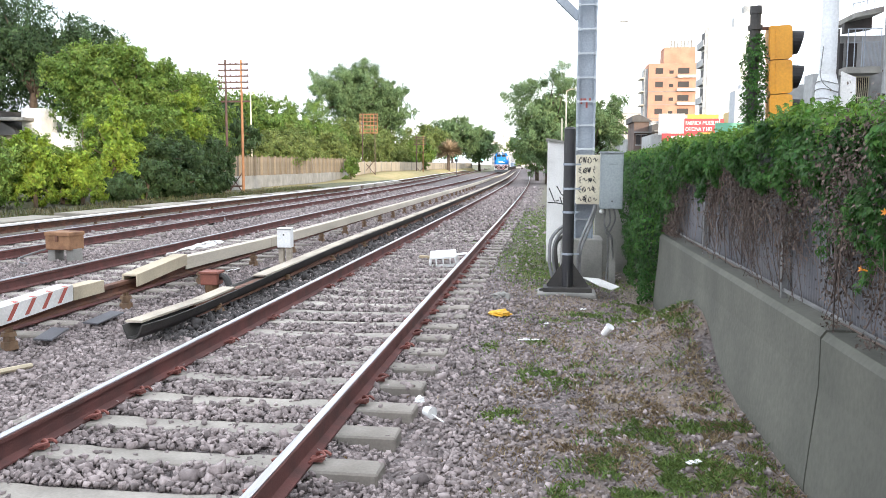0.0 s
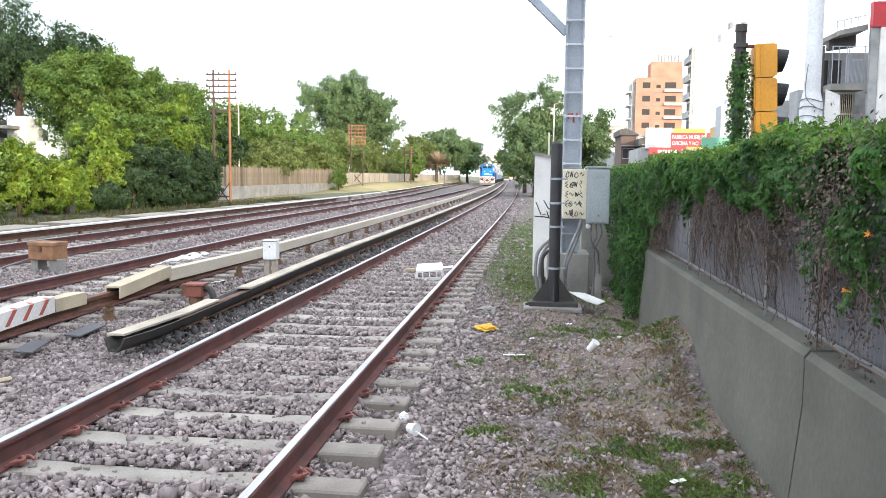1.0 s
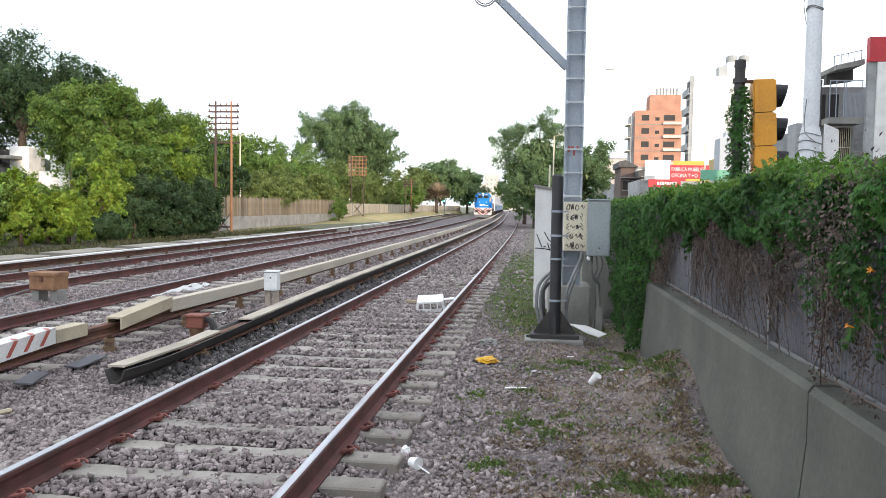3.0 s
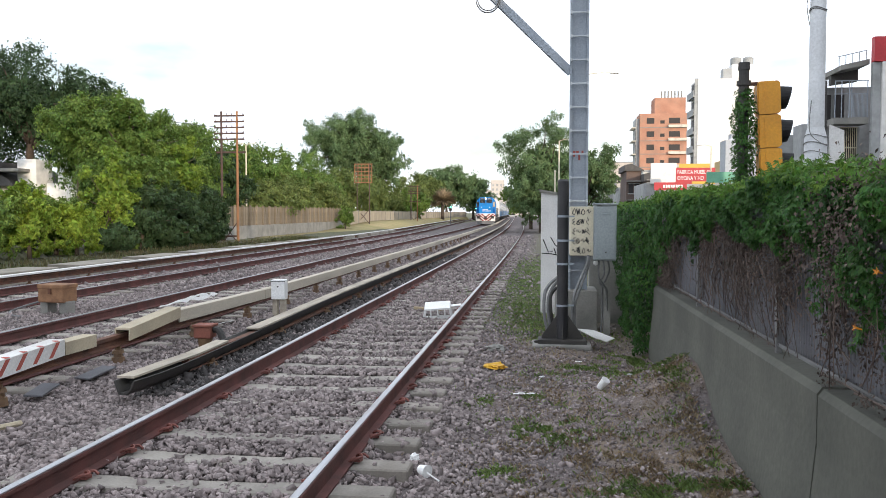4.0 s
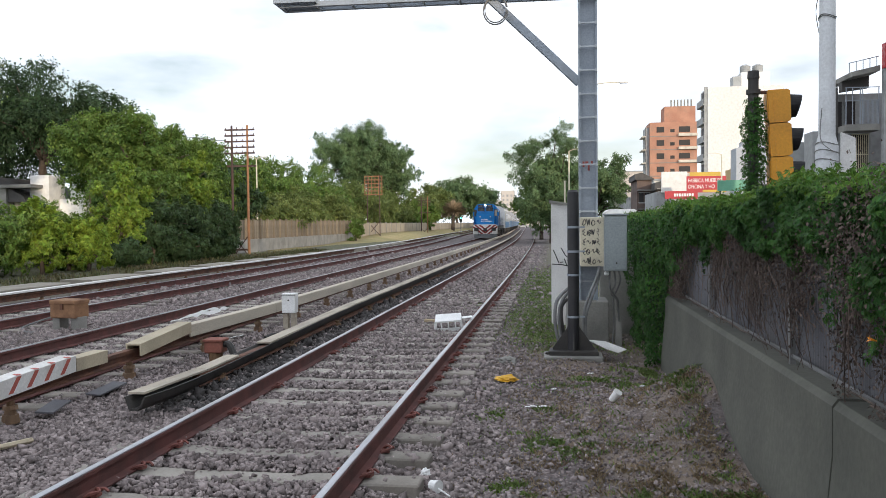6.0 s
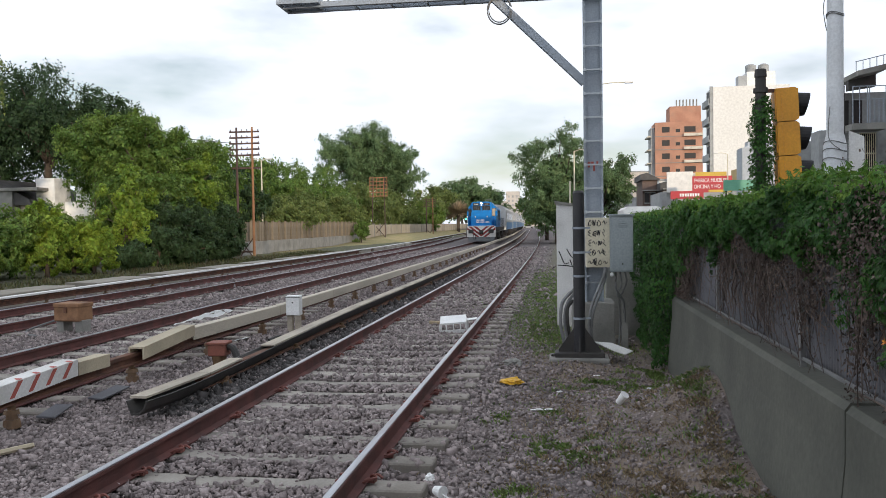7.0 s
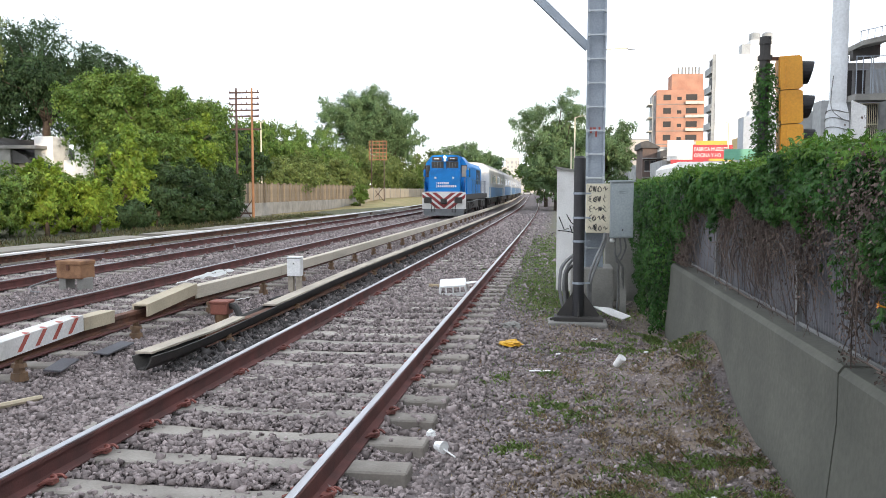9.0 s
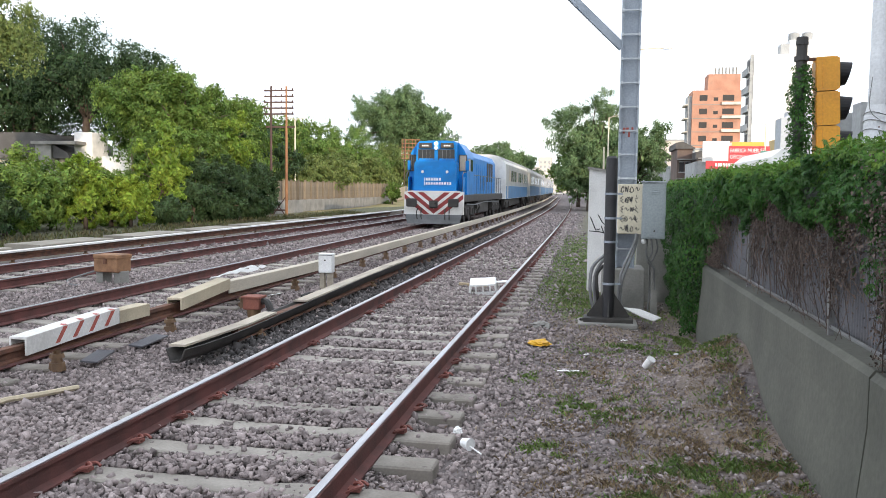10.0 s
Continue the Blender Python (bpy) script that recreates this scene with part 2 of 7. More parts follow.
def tube(bm, pts, r, n=8):
    """A bent pipe through the points."""
    pts = [Vector(p) for p in pts]
    rings = []
    for i, p in enumerate(pts):
        d = (pts[min(i + 1, len(pts) - 1)] - pts[max(i - 1, 0)]).normalized()
        q = d.to_track_quat("Z", "Y")
        rings.append([bm.verts.new(p + q @ Vector((r * math.cos(2 * math.pi * k / n), r * math.sin(2 * math.pi * k / n), 0))) for k in range(n)])
    for a, b in zip(rings, rings[1:]):
        for k in range(n):
            bm.faces.new((a[k], a[(k + 1) % n], b[(k + 1) % n], b[k]))
    bm.faces.new(rings[0][::-1])
    bm.faces.new(rings[-1])
    return bm


def smooth_curve(pts, steps=6):
    """Catmull-Rom through the points."""
    pts = [Vector(p) for p in pts]
    out = []
    for i in range(len(pts) - 1):
        p0, p1, p2, p3 = pts[max(i - 1, 0)], pts[i], pts[i + 1], pts[min(i + 2, len(pts) - 1)]
        for k in range(steps):
            u = k / steps
            out.append(0.5 * ((2 * p1) + (p2 - p0) * u + (2 * p0 - 5 * p1 + 4 * p2 - p3) * u * u + (3 * p1 - p0 - 3 * p2 + p3) * u ** 3))
    return out + [pts[-1]]


def prism(bm, outline, y0, y1):
    """Extrude an (x, z) outline from y0 to y1."""
    a = [bm.verts.new((x, y0, z)) for x, z in outline]
    b = [bm.verts.new((x, y1, z)) for x, z in outline]
    n = len(a)
    for k in range(n):
        bm.faces.new((a[k], a[(k + 1) % n], b[(k + 1) % n], b[k]))
    bm.faces.new(a[::-1])
    bm.faces.new(b)
    bmesh.ops.recalc_face_normals(bm, faces=bm.faces)
    return bm


def sweep(outline, xs, y0, y1, step, z=lambda y: 0.0):
    """Sweep an (x, z) outline along x = xs(y)."""
    ys = np.arange(y0, y1 + 1e-6, step)
    verts, faces, n = [], [], len(outline)
    for y in ys:
        c, h = xs(y), z(y)
        verts += [(c + x, y, h + zz) for x, zz in outline]
    for i in range(len(ys) - 1):
        for k in range(n):
            a, b = i * n + k, i * n + (k + 1) % n
            faces.append((a, b, b + n, a + n))
    faces.append(tuple(range(n))[::-1])
    faces.append(tuple((len(ys) - 1) * n + k for k in range(n)))
    return verts, faces


# ---- plan of the three tracks (centre lines, metres) ----
def bend(y, y0, radius, y1=1e6):
    """Sideways shift of a curve that begins at y0 and runs out straight past y1."""
    u = max(0.0, min(y, y1) - y0)
    return u * u / (2 * radius) + max(0.0, y - y1) * u / radius


def track_a(y):
    return -2.29 - bend(y, 25, 2800, 112)


def track_b(y):
    return -6.5 - 0.0145 * min(25.0, max(0.0, y - 12)) - bend(y, 25, 3600, 134)


def track_c(y):
    return -10.75 - (bend(y, 30, 1000) if y < 100 else 2.45 + 0.05 * (y - 100))


GAUGE = 1.676
HALF = GAUGE / 2 + 0.035


def far_wall_x(y):
    """The boundary wall beyond the far track."""
    return -18.2 - 0.02 * (min(y, 76.0) - 46) - 0.006 * max(0.0, y - 76)


# ---- ground ----
def hump(x, y, cx, cy, rx, ry, h):
    return h * math.exp(-((x - cx) / rx) ** 2 - ((y - cy) / ry) ** 2)


def ground_z(x, y):
    if y > 130 or y < -12 or x > 9 or x < -45:
        return -0.06
    z = -0.045 + 0.02 * noise.noise((x * 0.7, y * 0.7, 0))
    if x > -1.5:
        z += min(1.0, (x + 1.5) / 1.2) * (-0.02 + 0.035 * noise.noise((x * 1.6, y * 1.6, 3)))
    if x > -1.0:
        z += hump(x, y, 1.5, 8.1, 0.55, 1.0, 0.46) - hump(x, y, 1.3, 11.2, 0.7, 1.3, 0.12)
    if -1.6 < x < 0:
        z -= hump(x, y, -0.95, 5.3, 0.30, 1.1, 0.055)
    if x < -13.5:
        z += min(1.0, (-13.5 - x) / 2.0) * 0.25
    return z


def axis(lo, hi, near_lo, near_hi, fine, coarse):
    a = list(np.arange(lo, near_lo, coarse)) + list(np.arange(near_lo, near_hi, fine)) + list(np.arange(near_hi, hi + coarse, coarse))
    return sorted(set(round(float(v), 3) for v in a))


def build_ground():
    gx = [-3000, -900, -300, -120] + axis(-60, 60, -16, 3, 0.3, 6) + [120, 300, 900, 3000]
    gy = [-3000, -900, -300, -100] + axis(-40, 140, -1, 22, 0.3, 4) + [200, 300, 500, 900, 3000]
    verts = [(x, y, ground_z(x, y)) for y in gy for x in gx]
    w = len(gx)
    faces = [(j * w + i, j * w + i + 1, (j + 1) * w + i + 1, (j + 1) * w + i) for j in range(len(gy) - 1) for i in range(w - 1)]
    m = mat("railway_ground", (0.185, 0.158, 0.154), (0.115, 0.097, 0.095), 7, 34, 0.95, bump=0.9, dist=0.05)
    n, l = m.node_tree.nodes, m.node_tree.links
    p = n["Principled BSDF"]
    old = p.inputs["Base Color"].links[0].from_socket
    # soil and thin grass by large patches away from the stone beds
    co = n.new("ShaderNodeNewGeometry")
    sep = n.new("ShaderNodeSeparateXYZ")
    l.new(co.outputs["Position"], sep.inputs["Vector"])
    patch = n.new("ShaderNodeTexNoise")
    patch.inputs["Scale"].default_value, patch.inputs["Detail"].default_value = 0.9, 6
    l.new(co.outputs["Position"], patch.inputs["Vector"])

    def ranged(sock, a, b, lo=0.0, hi=1.0):
        r = n.new("ShaderNodeMapRange")
        r.inputs["From Min"].default_value, r.inputs["From Max"].default_value = a, b
        r.inputs["To Min"].default_value, r.inputs["To Max"].default_value = lo, hi
        l.new(sock, r.inputs["Value"])
        return r.outputs["Result"]

    def math2(op, a, b):
        q = n.new("ShaderNodeMath")
        q.operation = op
        l.new(a, q.inputs[0])
        l.new(b, q.inputs[1])
        return q.outputs["Value"]

    right = ranged(sep.outputs["X"], -0.9, 0.1)
    left = ranged(sep.outputs["X"], -13.8, -15.0)
    side = math2("MAXIMUM", right, left)
    soil_f = math2("MULTIPLY", side, ranged(patch.outputs["Fac"], 0.40, 0.62, 0.0, 0.9))
    soil = n.new("ShaderNodeMixRGB")
    soil.inputs["Color2"].default_value = (0.265, 0.205, 0.155, 1)
    l.new(soil_f, soil.inputs["Fac"])
    l.new(old, soil.inputs["Color1"])
    green_f = math2("MULTIPLY", left, ranged(patch.outputs["Fac"], 0.3, 0.5, 0.2, 0.9))
    far_f = math2("MULTIPLY", math2("MULTIPLY", right, ranged(sep.outputs["Y"], 11, 17, 0.0, 0.9)), ranged(patch.outputs["Fac"], 0.35, 0.55, 0.35, 1.0))
    green = n.new("ShaderNodeMixRGB")
    green.inputs["Color2"].default_value = (0.115, 0.125, 0.060, 1)
    l.new(math2("MAXIMUM", green_f, far_f), green.inputs["Fac"])
    l.new(soil.outputs["Color"], green.inputs["Color1"])
    l.new(green.outputs["Color"], p.inputs["Base Color"])
    ob = new("ground", mesh_of("ground", verts, faces, m, True))
    tagged(ob, "grey crushed-stone railway bed turning to soil at its edges", "ground", kind="structure")


build_ground()

BLOCK = np.array([(x, y, z) for x in (-0.72, 0.72) for y in (-0.72, 0.72) for z in (-0.72, 0.72)])
BLOCK_TRIS = np.array([(0, 2, 3), (0, 3, 1), (4, 5, 7), (4, 7, 6), (0, 1, 5), (0, 5, 4), (2, 6, 7), (2, 7, 3), (0, 4, 6), (0, 6, 2), (1, 3, 7), (1, 7, 5)])
SHARD = np.array([(0, 0, 1), (1, 0, 0), (0, 1, 0), (-1, 0, 0), (0, -1, 0), (0, 0, -1)], float)
SHARD_TRIS = np.array([(0, 1, 2), (0, 2, 3), (0, 3, 4), (0, 4, 1), (5, 2, 1), (5, 3, 2), (5, 4, 3), (5, 1, 4)])


def stones(rng, pos, size, base):
    """Crushed stones: angular jittered blocks or shards at pos (n, 3) with mean half-sizes (n,)."""
    n, k = len(pos), len(base)
    v = base[None] * rng.uniform(0.6, 1.2, (n, k, 1)) + rng.normal(0, 0.20, (n, k, 3))
    v *= (size[:, None] * rng.uniform(0.7, 1.2, (n, 3)))[:, None, :]
    a, b = rng.uniform(0, 6.283, n), rng.normal(0, 0.7, n)
    ca, sa, cb, sb = np.cos(a), np.sin(a), np.cos(b), np.sin(b)
    x, y, z = v[..., 0], v[..., 1], v[..., 2]
    y2, z2 = y * cb[:, None] - z * sb[:, None], y * sb[:, None] + z * cb[:, None]
    v = np.stack((x * ca[:, None] - y2 * sa[:, None], x * sa[:, None] + y2 * ca[:, None], z2), -1)
    return v + pos[:, None, :]


def scatter(rng, x0, x1, y0, y1, per_m2, size, keep=None, lift=0.35, base=SHARD):
    n = int((x1 - x0) * (y1 - y0) * per_m2)
    p = np.stack((rng.uniform(x0, x1, n), rng.uniform(y0, y1, n), np.zeros(n)), -1)
    s = size * rng.lognormal(0, 0.28, n) * np.interp(p[:, 0], [-0.9, 0.2], [1.0, 0.72])
    if keep:
        k = np.array([keep(x, y) for x, y, _ in p]) > rng.uniform(0, 1, n)
        p, s = p[k], s[k]
    p[:, 2] = [max(ground_z(x, y), -0.022) if on_sleeper(x, y) else ground_z(x, y) + (0.026 if -3.6 < x < -1.3 else 0.0) for x, y, _ in p]
    p[:, 2] += s * lift
    return stones(rng, p, s, base)


def on_sleeper(x, y):
    return abs(x + 2.29) < 1.34 and abs((y - 2.085 + 0.3025) % 0.605 - 0.3025) < 0.115


def bed_keep(x, y):
    if on_sleeper(x, y):
        if x > -1.35:
            return 0.03 if y < 6.2 else 0.28
        if x < -3.2:
            return 0.8
        bare = y < 6.3 or 7.7 < y < 9.8
        return (0.12 if bare else 0.60) + 0.5 * noise.noise((x * 0.7, y * 0.5, 6))
    if -0.95 < x:
        thin = 1.0 if y < 11 else max(0.25, 1 - (y - 11) / 4)
        return thin * (0.60 * max(0.0, 1 - (x + 0.95) / 2.2) + 0.40 + 0.6 * noise.noise((x * 0.9, y * 0.9, 11)))
    return 1.0


def build_ballast():
    rng = np.random.default_rng(5)
    near = scatter(rng, -8.0, 1.45, 2.6, 9.5, 980, 0.0180, bed_keep, base=BLOCK)
    mid = scatter(rng, -13.0, 1.45, 9.5, 18, 350, 0.0265, bed_keep)
    back = scatter(rng, -8.0, 1.3, -4.5, 2.6, 60, 0.034, bed_keep)
    far = scatter(rng, -13.0, 0.2, 18, 38, 70, 0.044, bed_keep)
    last = scatter(rng, -13.0, -0.4, 38, 64, 26, 0.065, bed_keep, 0.2)
    bed = new("ballast_stones", soup_mesh("ballast_stones", near, BLOCK_TRIS, M_STONE))
    tagged(bed, "loose grey-pink crushed ballast stones between the tracks", "ballast", kind="stuff")
    rest = new("coarse_ballast_stones", soup_mesh("coarse_ballast_stones", np.concatenate((mid, far, last, back)), SHARD_TRIS, M_STONE))
    tagged(rest, "grey-pink crushed ballast stones further along the tracks", "ballast", kind="stuff")
    crumbs = scatter(rng, -0.5, 1.44, 3.2, 10.5, 1000, 0.0115, lambda x, y: 0.55 + 0.6 * noise.noise((x * 1.3, y * 1.3, 21)), 0.25)
    ob = new("earth_crumbs", soup_mesh("earth_crumbs", crumbs, SHARD_TRIS, mat("brown_earth_crumb", (0.24, 0.185, 0.145), (0.13, 0.10, 0.08), 5, 60, 0.95, bump=0.2, island=0.5)))
    tagged(ob, "brown earth crumbs and grit beside the wall", "soil", kind="stuff")
    oily = np.concatenate((scatter(rng, -4.1, -3.25, 7.7, 16, 520, 0.032, lift=0.7), scatter(rng, -4.1, -3.25, 16, 34, 150, 0.05, lift=0.6)))
    ob = new("oily_ballast_stones", soup_mesh("oily_ballast_stones", oily, SHARD_TRIS, M_STONE_DARK))
    tagged(ob, "oil-blackened ballast stones under the conductor rail", "ballast", kind="stuff")


build_ballast()

# ---- tracks ----
RAIL_H = 0.17
RAIL_BODY = [(-0.07, 0), (0.07, 0), (0.07, 0.012), (0.014, 0.03), (0.010, 0.12), (0.034, 0.13), (0.034, 0.155), (-0.034, 0.155), (-0.034, 0.13), (-0.010, 0.12), (-0.014, 0.03), (-0.07, 0.012)]
RAIL_CAP = [(-0.026, 0.1552), (0.026, 0.1552), (0.026, 0.165), (0.019, 0.17), (-0.019, 0.17), (-0.026, 0.165)]


def sleeper_mesh(name="sleeper"):
    bm = bmesh.new()
    prof = [(-1.34, 0.0), (-0.55, -0.0), (-0.45, -0.010), (0.45, -0.010), (0.55, 0.0), (1.34, 0.0), (1.34, -0.2), (-1.34, -0.2)]
    a = [bm.verts.new((x, -0.115, z)) for x, z in prof]
    b = [bm.verts.new((x, 0.115, z)) for x, z in prof]
    for v in a:
        if v.co.z < -0.1:
            v.co.y -= 0.02
    for v in b:
        if v.co.z < -0.1:
            v.co.y += 0.02
    n = len(a)
    for k in range(n):
        bm.faces.new((a[k], a[(k + 1) % n], b[(k + 1) % n], b[k]))
    bm.faces.new(a[::-1])
    bm.faces.new(b)
    bmesh.ops.recalc_face_normals(bm, faces=bm.faces)
    bmesh.ops.bevel(bm, geom=list(bm.edges), offset=0.012, segments=1, affect="EDGES")
    me = bpy.data.meshes.new(name)
    bm.to_mesh(me)
    bm.free()
    me.materials.append(M_SLEEPER)
    return me


def clip_mesh():
    bm = bmesh.new()
    tube(bm, smooth_curve([(0.0, -0.07, 0.01), (0.05, -0.06, 0.035), (0.085, -0.02, 0.04), (0.05, 0.01, 0.05), (0.02, 0.03, 0.03), (0.06, 0.065, 0.035), (0.10, 0.06, 0.015)], 3), 0.010, 5)
    box(bm, -0.005, 0.07, -0.03, 0.03, 0.0, 0.022)
    me = bpy.data.meshes.new("rail_clip")
    bm.to_mesh(me)
    bm.free()
    me.materials.append(M_CLIP)
    return me


def build_track(centre, label, y0, y1, sleepers_to, first, clips_to, kind_label):
    track = thing("track", pose(0, 0, 0), label, "railway track", "parallel railway tracks", "structure")
    for side in (-1, 1):
        v, f = sweep(RAIL_BODY, lambda y: centre(y) + side * HALF, y0, y1, 2.0)
        rail = new("rail", mesh_of("rail", v, f, M_RAIL_SIDE))
        rail.parent, rail["label"] = track, kind_label
        v, f = sweep(RAIL_CAP, lambda y: centre(y) + side * HALF, y0, y1, 2.0)
        cap = new("rail_head", mesh_of("rail_head", v, f, M_RAIL_TOP))
        cap.parent, cap["label"] = rail, "bright wheel-polished running surface"
    rng = random.Random(4)
    sm, cm = sleeper_mesh(), clip_mesh()
    y = first
    while y < sleepers_to:
        share("sleeper", sm, pose(centre(y) + rng.uniform(-0.02, 0.02), y, rng.uniform(-0.012, -0.002) - (0.02 if y > 22 else 0), 0, 0, rng.uniform(-0.8, 0.8)), track)
        if y < clips_to:
            for side in (-1, 1):
                for inner in (-1, 1):
                    if rng.random() < 0.3:
                        continue
                    share("rail_clip", cm, pose(centre(y) + side * HALF + inner * 0.055, y + rng.uniform(-0.02, 0.02), 0.008, 0, 0, (0 if inner > 0 else 180) + rng.uniform(-12, 12)), track)
        y += 0.605
    return track


build_track(track_a, "single line of rusty rails with shiny heads on concrete sleepers", -6, 320, 62, -5.78, 24, "rusty brown steel rail")
build_track(track_b, "middle railway line of brown rails half buried in ballast", -6, 320, 40, -5.6, 0, "dull brown rusty steel rail")
build_track(track_c, "far railway line of brown rails beside a concrete kerb", -6, 320, 40, 2.6, 0, "dull brown rusty steel rail")


# ---- conductor rails and their boards ----
def conductor(name, label, xs, y0, y1, z=0.16):
    t = thing(name, pose(0, 0, 0), label, "conductor rail", "conductor rails", "structure")
    v, f = sweep([(-0.05, 0), (0.05, 0), (0.05, 0.015), (0.015, 0.03), (0.015, 0.09), (0.045, 0.10), (0.045, 0.14), (-0.045, 0.14), (-0.045, 0.10), (-0.015, 0.09), (-0.015, 0.03), (-0.05, 0.015)], xs, y0, y1, 1.0, lambda y: z)
    o = new("steel_bar", mesh_of("steel_bar", v, f, M_RUST))
    o.parent = t
    return t


def pot_mesh():
    bm = bmesh.new()
    rod(bm, (0, 0, -0.06), (0, 0, 0.02), 0.085, 0.075, 10)
    rod(bm, (0, 0, 0.02), (0, 0, 0.07), 0.055, 0.05, 10)
    rod(bm, (0, 0, 0.07), (0, 0, 0.11), 0.075, 0.065, 10)
    rod(bm, (0, 0, 0.11), (0, 0, 0.16), 0.04, 0.04, 10)
    me = bpy.data.meshes.new("insulator")
    bm.to_mesh(me)
    bm.free()
    me.materials.append(M_OCHRE)
    return me


POT = pot_mesh()


def cover(parent, material, xs, y0, y1, z0, z1, w, label, step=1.0, drop=0.10, name="cover_board", tilt=0.0):
    """An inverted trough of boards: a top plank with two side planks."""
    h = w / 2
    outline = [(-h, -drop), (-h, 0), (h, 0.0 + tilt), (h, -drop), (h - 0.02, -drop), (h - 0.02, -0.022), (-h + 0.02, -0.022), (-h + 0.02, -drop)]
    n = max(2, int(round((y1 - y0) / step)) + 1)
    st = (y1 - y0) / (n - 1)
    v, f = sweep(outline, xs, y0, y1, st, lambda y: z0 + (z1 - z0) * (y - y0) / (y1 - y0))
    o = new(name, mesh_of(name, v, f, material))
    o.parent = parent
    if label:
        o["label"] = label
    return o


def build_conductors():
    # beside the near track
    xa = lambda y: track_a(y) - 1.66
    t = conductor("conductor_rail", "dark conductor rail under weathered grey boards beside rusty track", xa, 8.6, 200, 0.035)
    y = 9.2
    while y < 60:
        share("insulator", POT, pose(xa(y) + 0.05, y, -0.07), t)
        y += 2.6
    top = lambda y: 0.19 + 0.07 * min(1, max(0.0, y - 9.0) / 5.0)
    v, f = sweep([(-0.05, -0.15), (0.03, -0.15), (0.08, -0.10), (0.115, -0.012), (0.10, -0.012), (0.065, -0.09), (0.02, -0.13), (-0.04, -0.13), (-0.085, -0.012), (-0.10, -0.012)], xa, 7.24, 200, 0.5, lambda y: top(y) + 0.05 * max(0.0, 7.9 - y))
    o = new("dark_casing", mesh_of("dark_casing", v, f, M_DARK))
    o.parent, o["label"] = t, "black grimy casing"
    cover(t, M_WOOD, lambda y: xa(y) - 0.04, 7.36, 8.8, 0.232, 0.20, 0.17, "warped grey wooden board", 0.3, 0.022)
    cover(t, M_WOOD, lambda y: xa(y) - 0.04, 8.82, 9.75, 0.198, 0.21, 0.17, "warped grey wooden board", 0.3, 0.022)
    y = 10.75
    while y < 190:
        e = min(y + (4.9 if y < 60 else 12), 200)
        cover(t, M_WOOD, xa, y, e - 0.015, top(y) + 0.012, top(e) + 0.012, 0.19, "weathered grey wooden board", 2.5, 0.022)
        y = e
    # beside the middle track
    xb = lambda y: -5.13 - 0.003 * max(0.0, y - 12) - bend(y, 25, 3600, 134)
    t = conductor("conductor_rail", "rusty conductor rail under cream and white boards beside middle track", xb, 6.2, 200, 0.19)
    y = 7.1
    while y < 60:
        share("insulator", POT, pose(xb(y), y, 0.03), t)
        y += 2.2
    end = cover(t, M_WHITE, xb, 6.55, 8.05, 0.40, 0.46, 0.18, "white end board with slanted red stripes", 0.5, 0.17)
    for k in range(4):
        bm = bmesh.new()
        y = 6.95 + 0.27 * k
        pts = [(0.0935, y, -0.15), (0.0935, y + 0.07, -0.15), (0.0935, y + 0.20, -0.005), (0.0935, y + 0.13, -0.005)]
        zz = 0.40 + 0.06 * (y + 0.1 - 6.55) / 1.5
        bm.faces.new([bm.verts.new((xb(y) + x, yy, z + zz)) for x, yy, z in pts])
        bm.faces.new([bm.verts.new((xb(y) + x, yy, zz + 0.005)) for x, yy in ((0.0925, y + 0.13), (0.0925, y + 0.20), (0.0, y + 0.26), (0.0, y + 0.19))])
        part("red_stripe", bm, M_REDPAINT, end)
    cover(t, M_TAN, xb, 8.07, 8.68, 0.425, 0.42, 0.17, "cream board", 0.35, 0.14)
    cover(t, M_TAN, lambda y: xb(y) + 0.05, 9.32, 10.72, 0.40, 0.50, 0.20, "loose tilted cream board", 0.5, 0.15)
    y = 10.85
    while y < 190:
        e = min(y + (3.6 if y < 60 else 12), 200)
        cover(t, M_CREAMBOARD, xb, y, e - 0.012, 0.44 - 0.05 * min(1, (y - 10.8) / 4), 0.44 - 0.05 * min(1, (e - 10.8) / 4), 0.15, "pale weathered cover board", 1.8, 0.17)
        y = e
    # beyond the far track
    xc = lambda y: track_c(y) - 1.5
    t = conductor("conductor_rail", "conductor rail under a thin white board beside far kerb", xc, -6, 200, 0.16)
    y = 6.0
    while y < 190:
        e = min(y + 6, 200)
        cover(t, M_WHITE, xc, y, e - 0.012, 0.36, 0.36, 0.22, "pale thin cover board", 2.0, 0.035)
        y = e
    y = 13.0
    while y < 60:
        share("insulator", POT, pose(xc(y), y, 0), t)
        y += 2.6


M_CREAMBOARD = mat("pale_cover_board", (0.56, 0.50, 0.41), (0.46, 0.41, 0.33), 0.9, 40, 0.8, bump=0.12, stretch=(2, 0.4, 2), dirt=(0.3, 0.27, 0.22))
build_conductors()


M_KERB = mat("worn_kerb_concrete", (0.35, 0.32, 0.265), (0.28, 0.255, 0.215), 0.9, 30, 0.9, bump=0.12, dirt=(0.22, 0.20, 0.16))


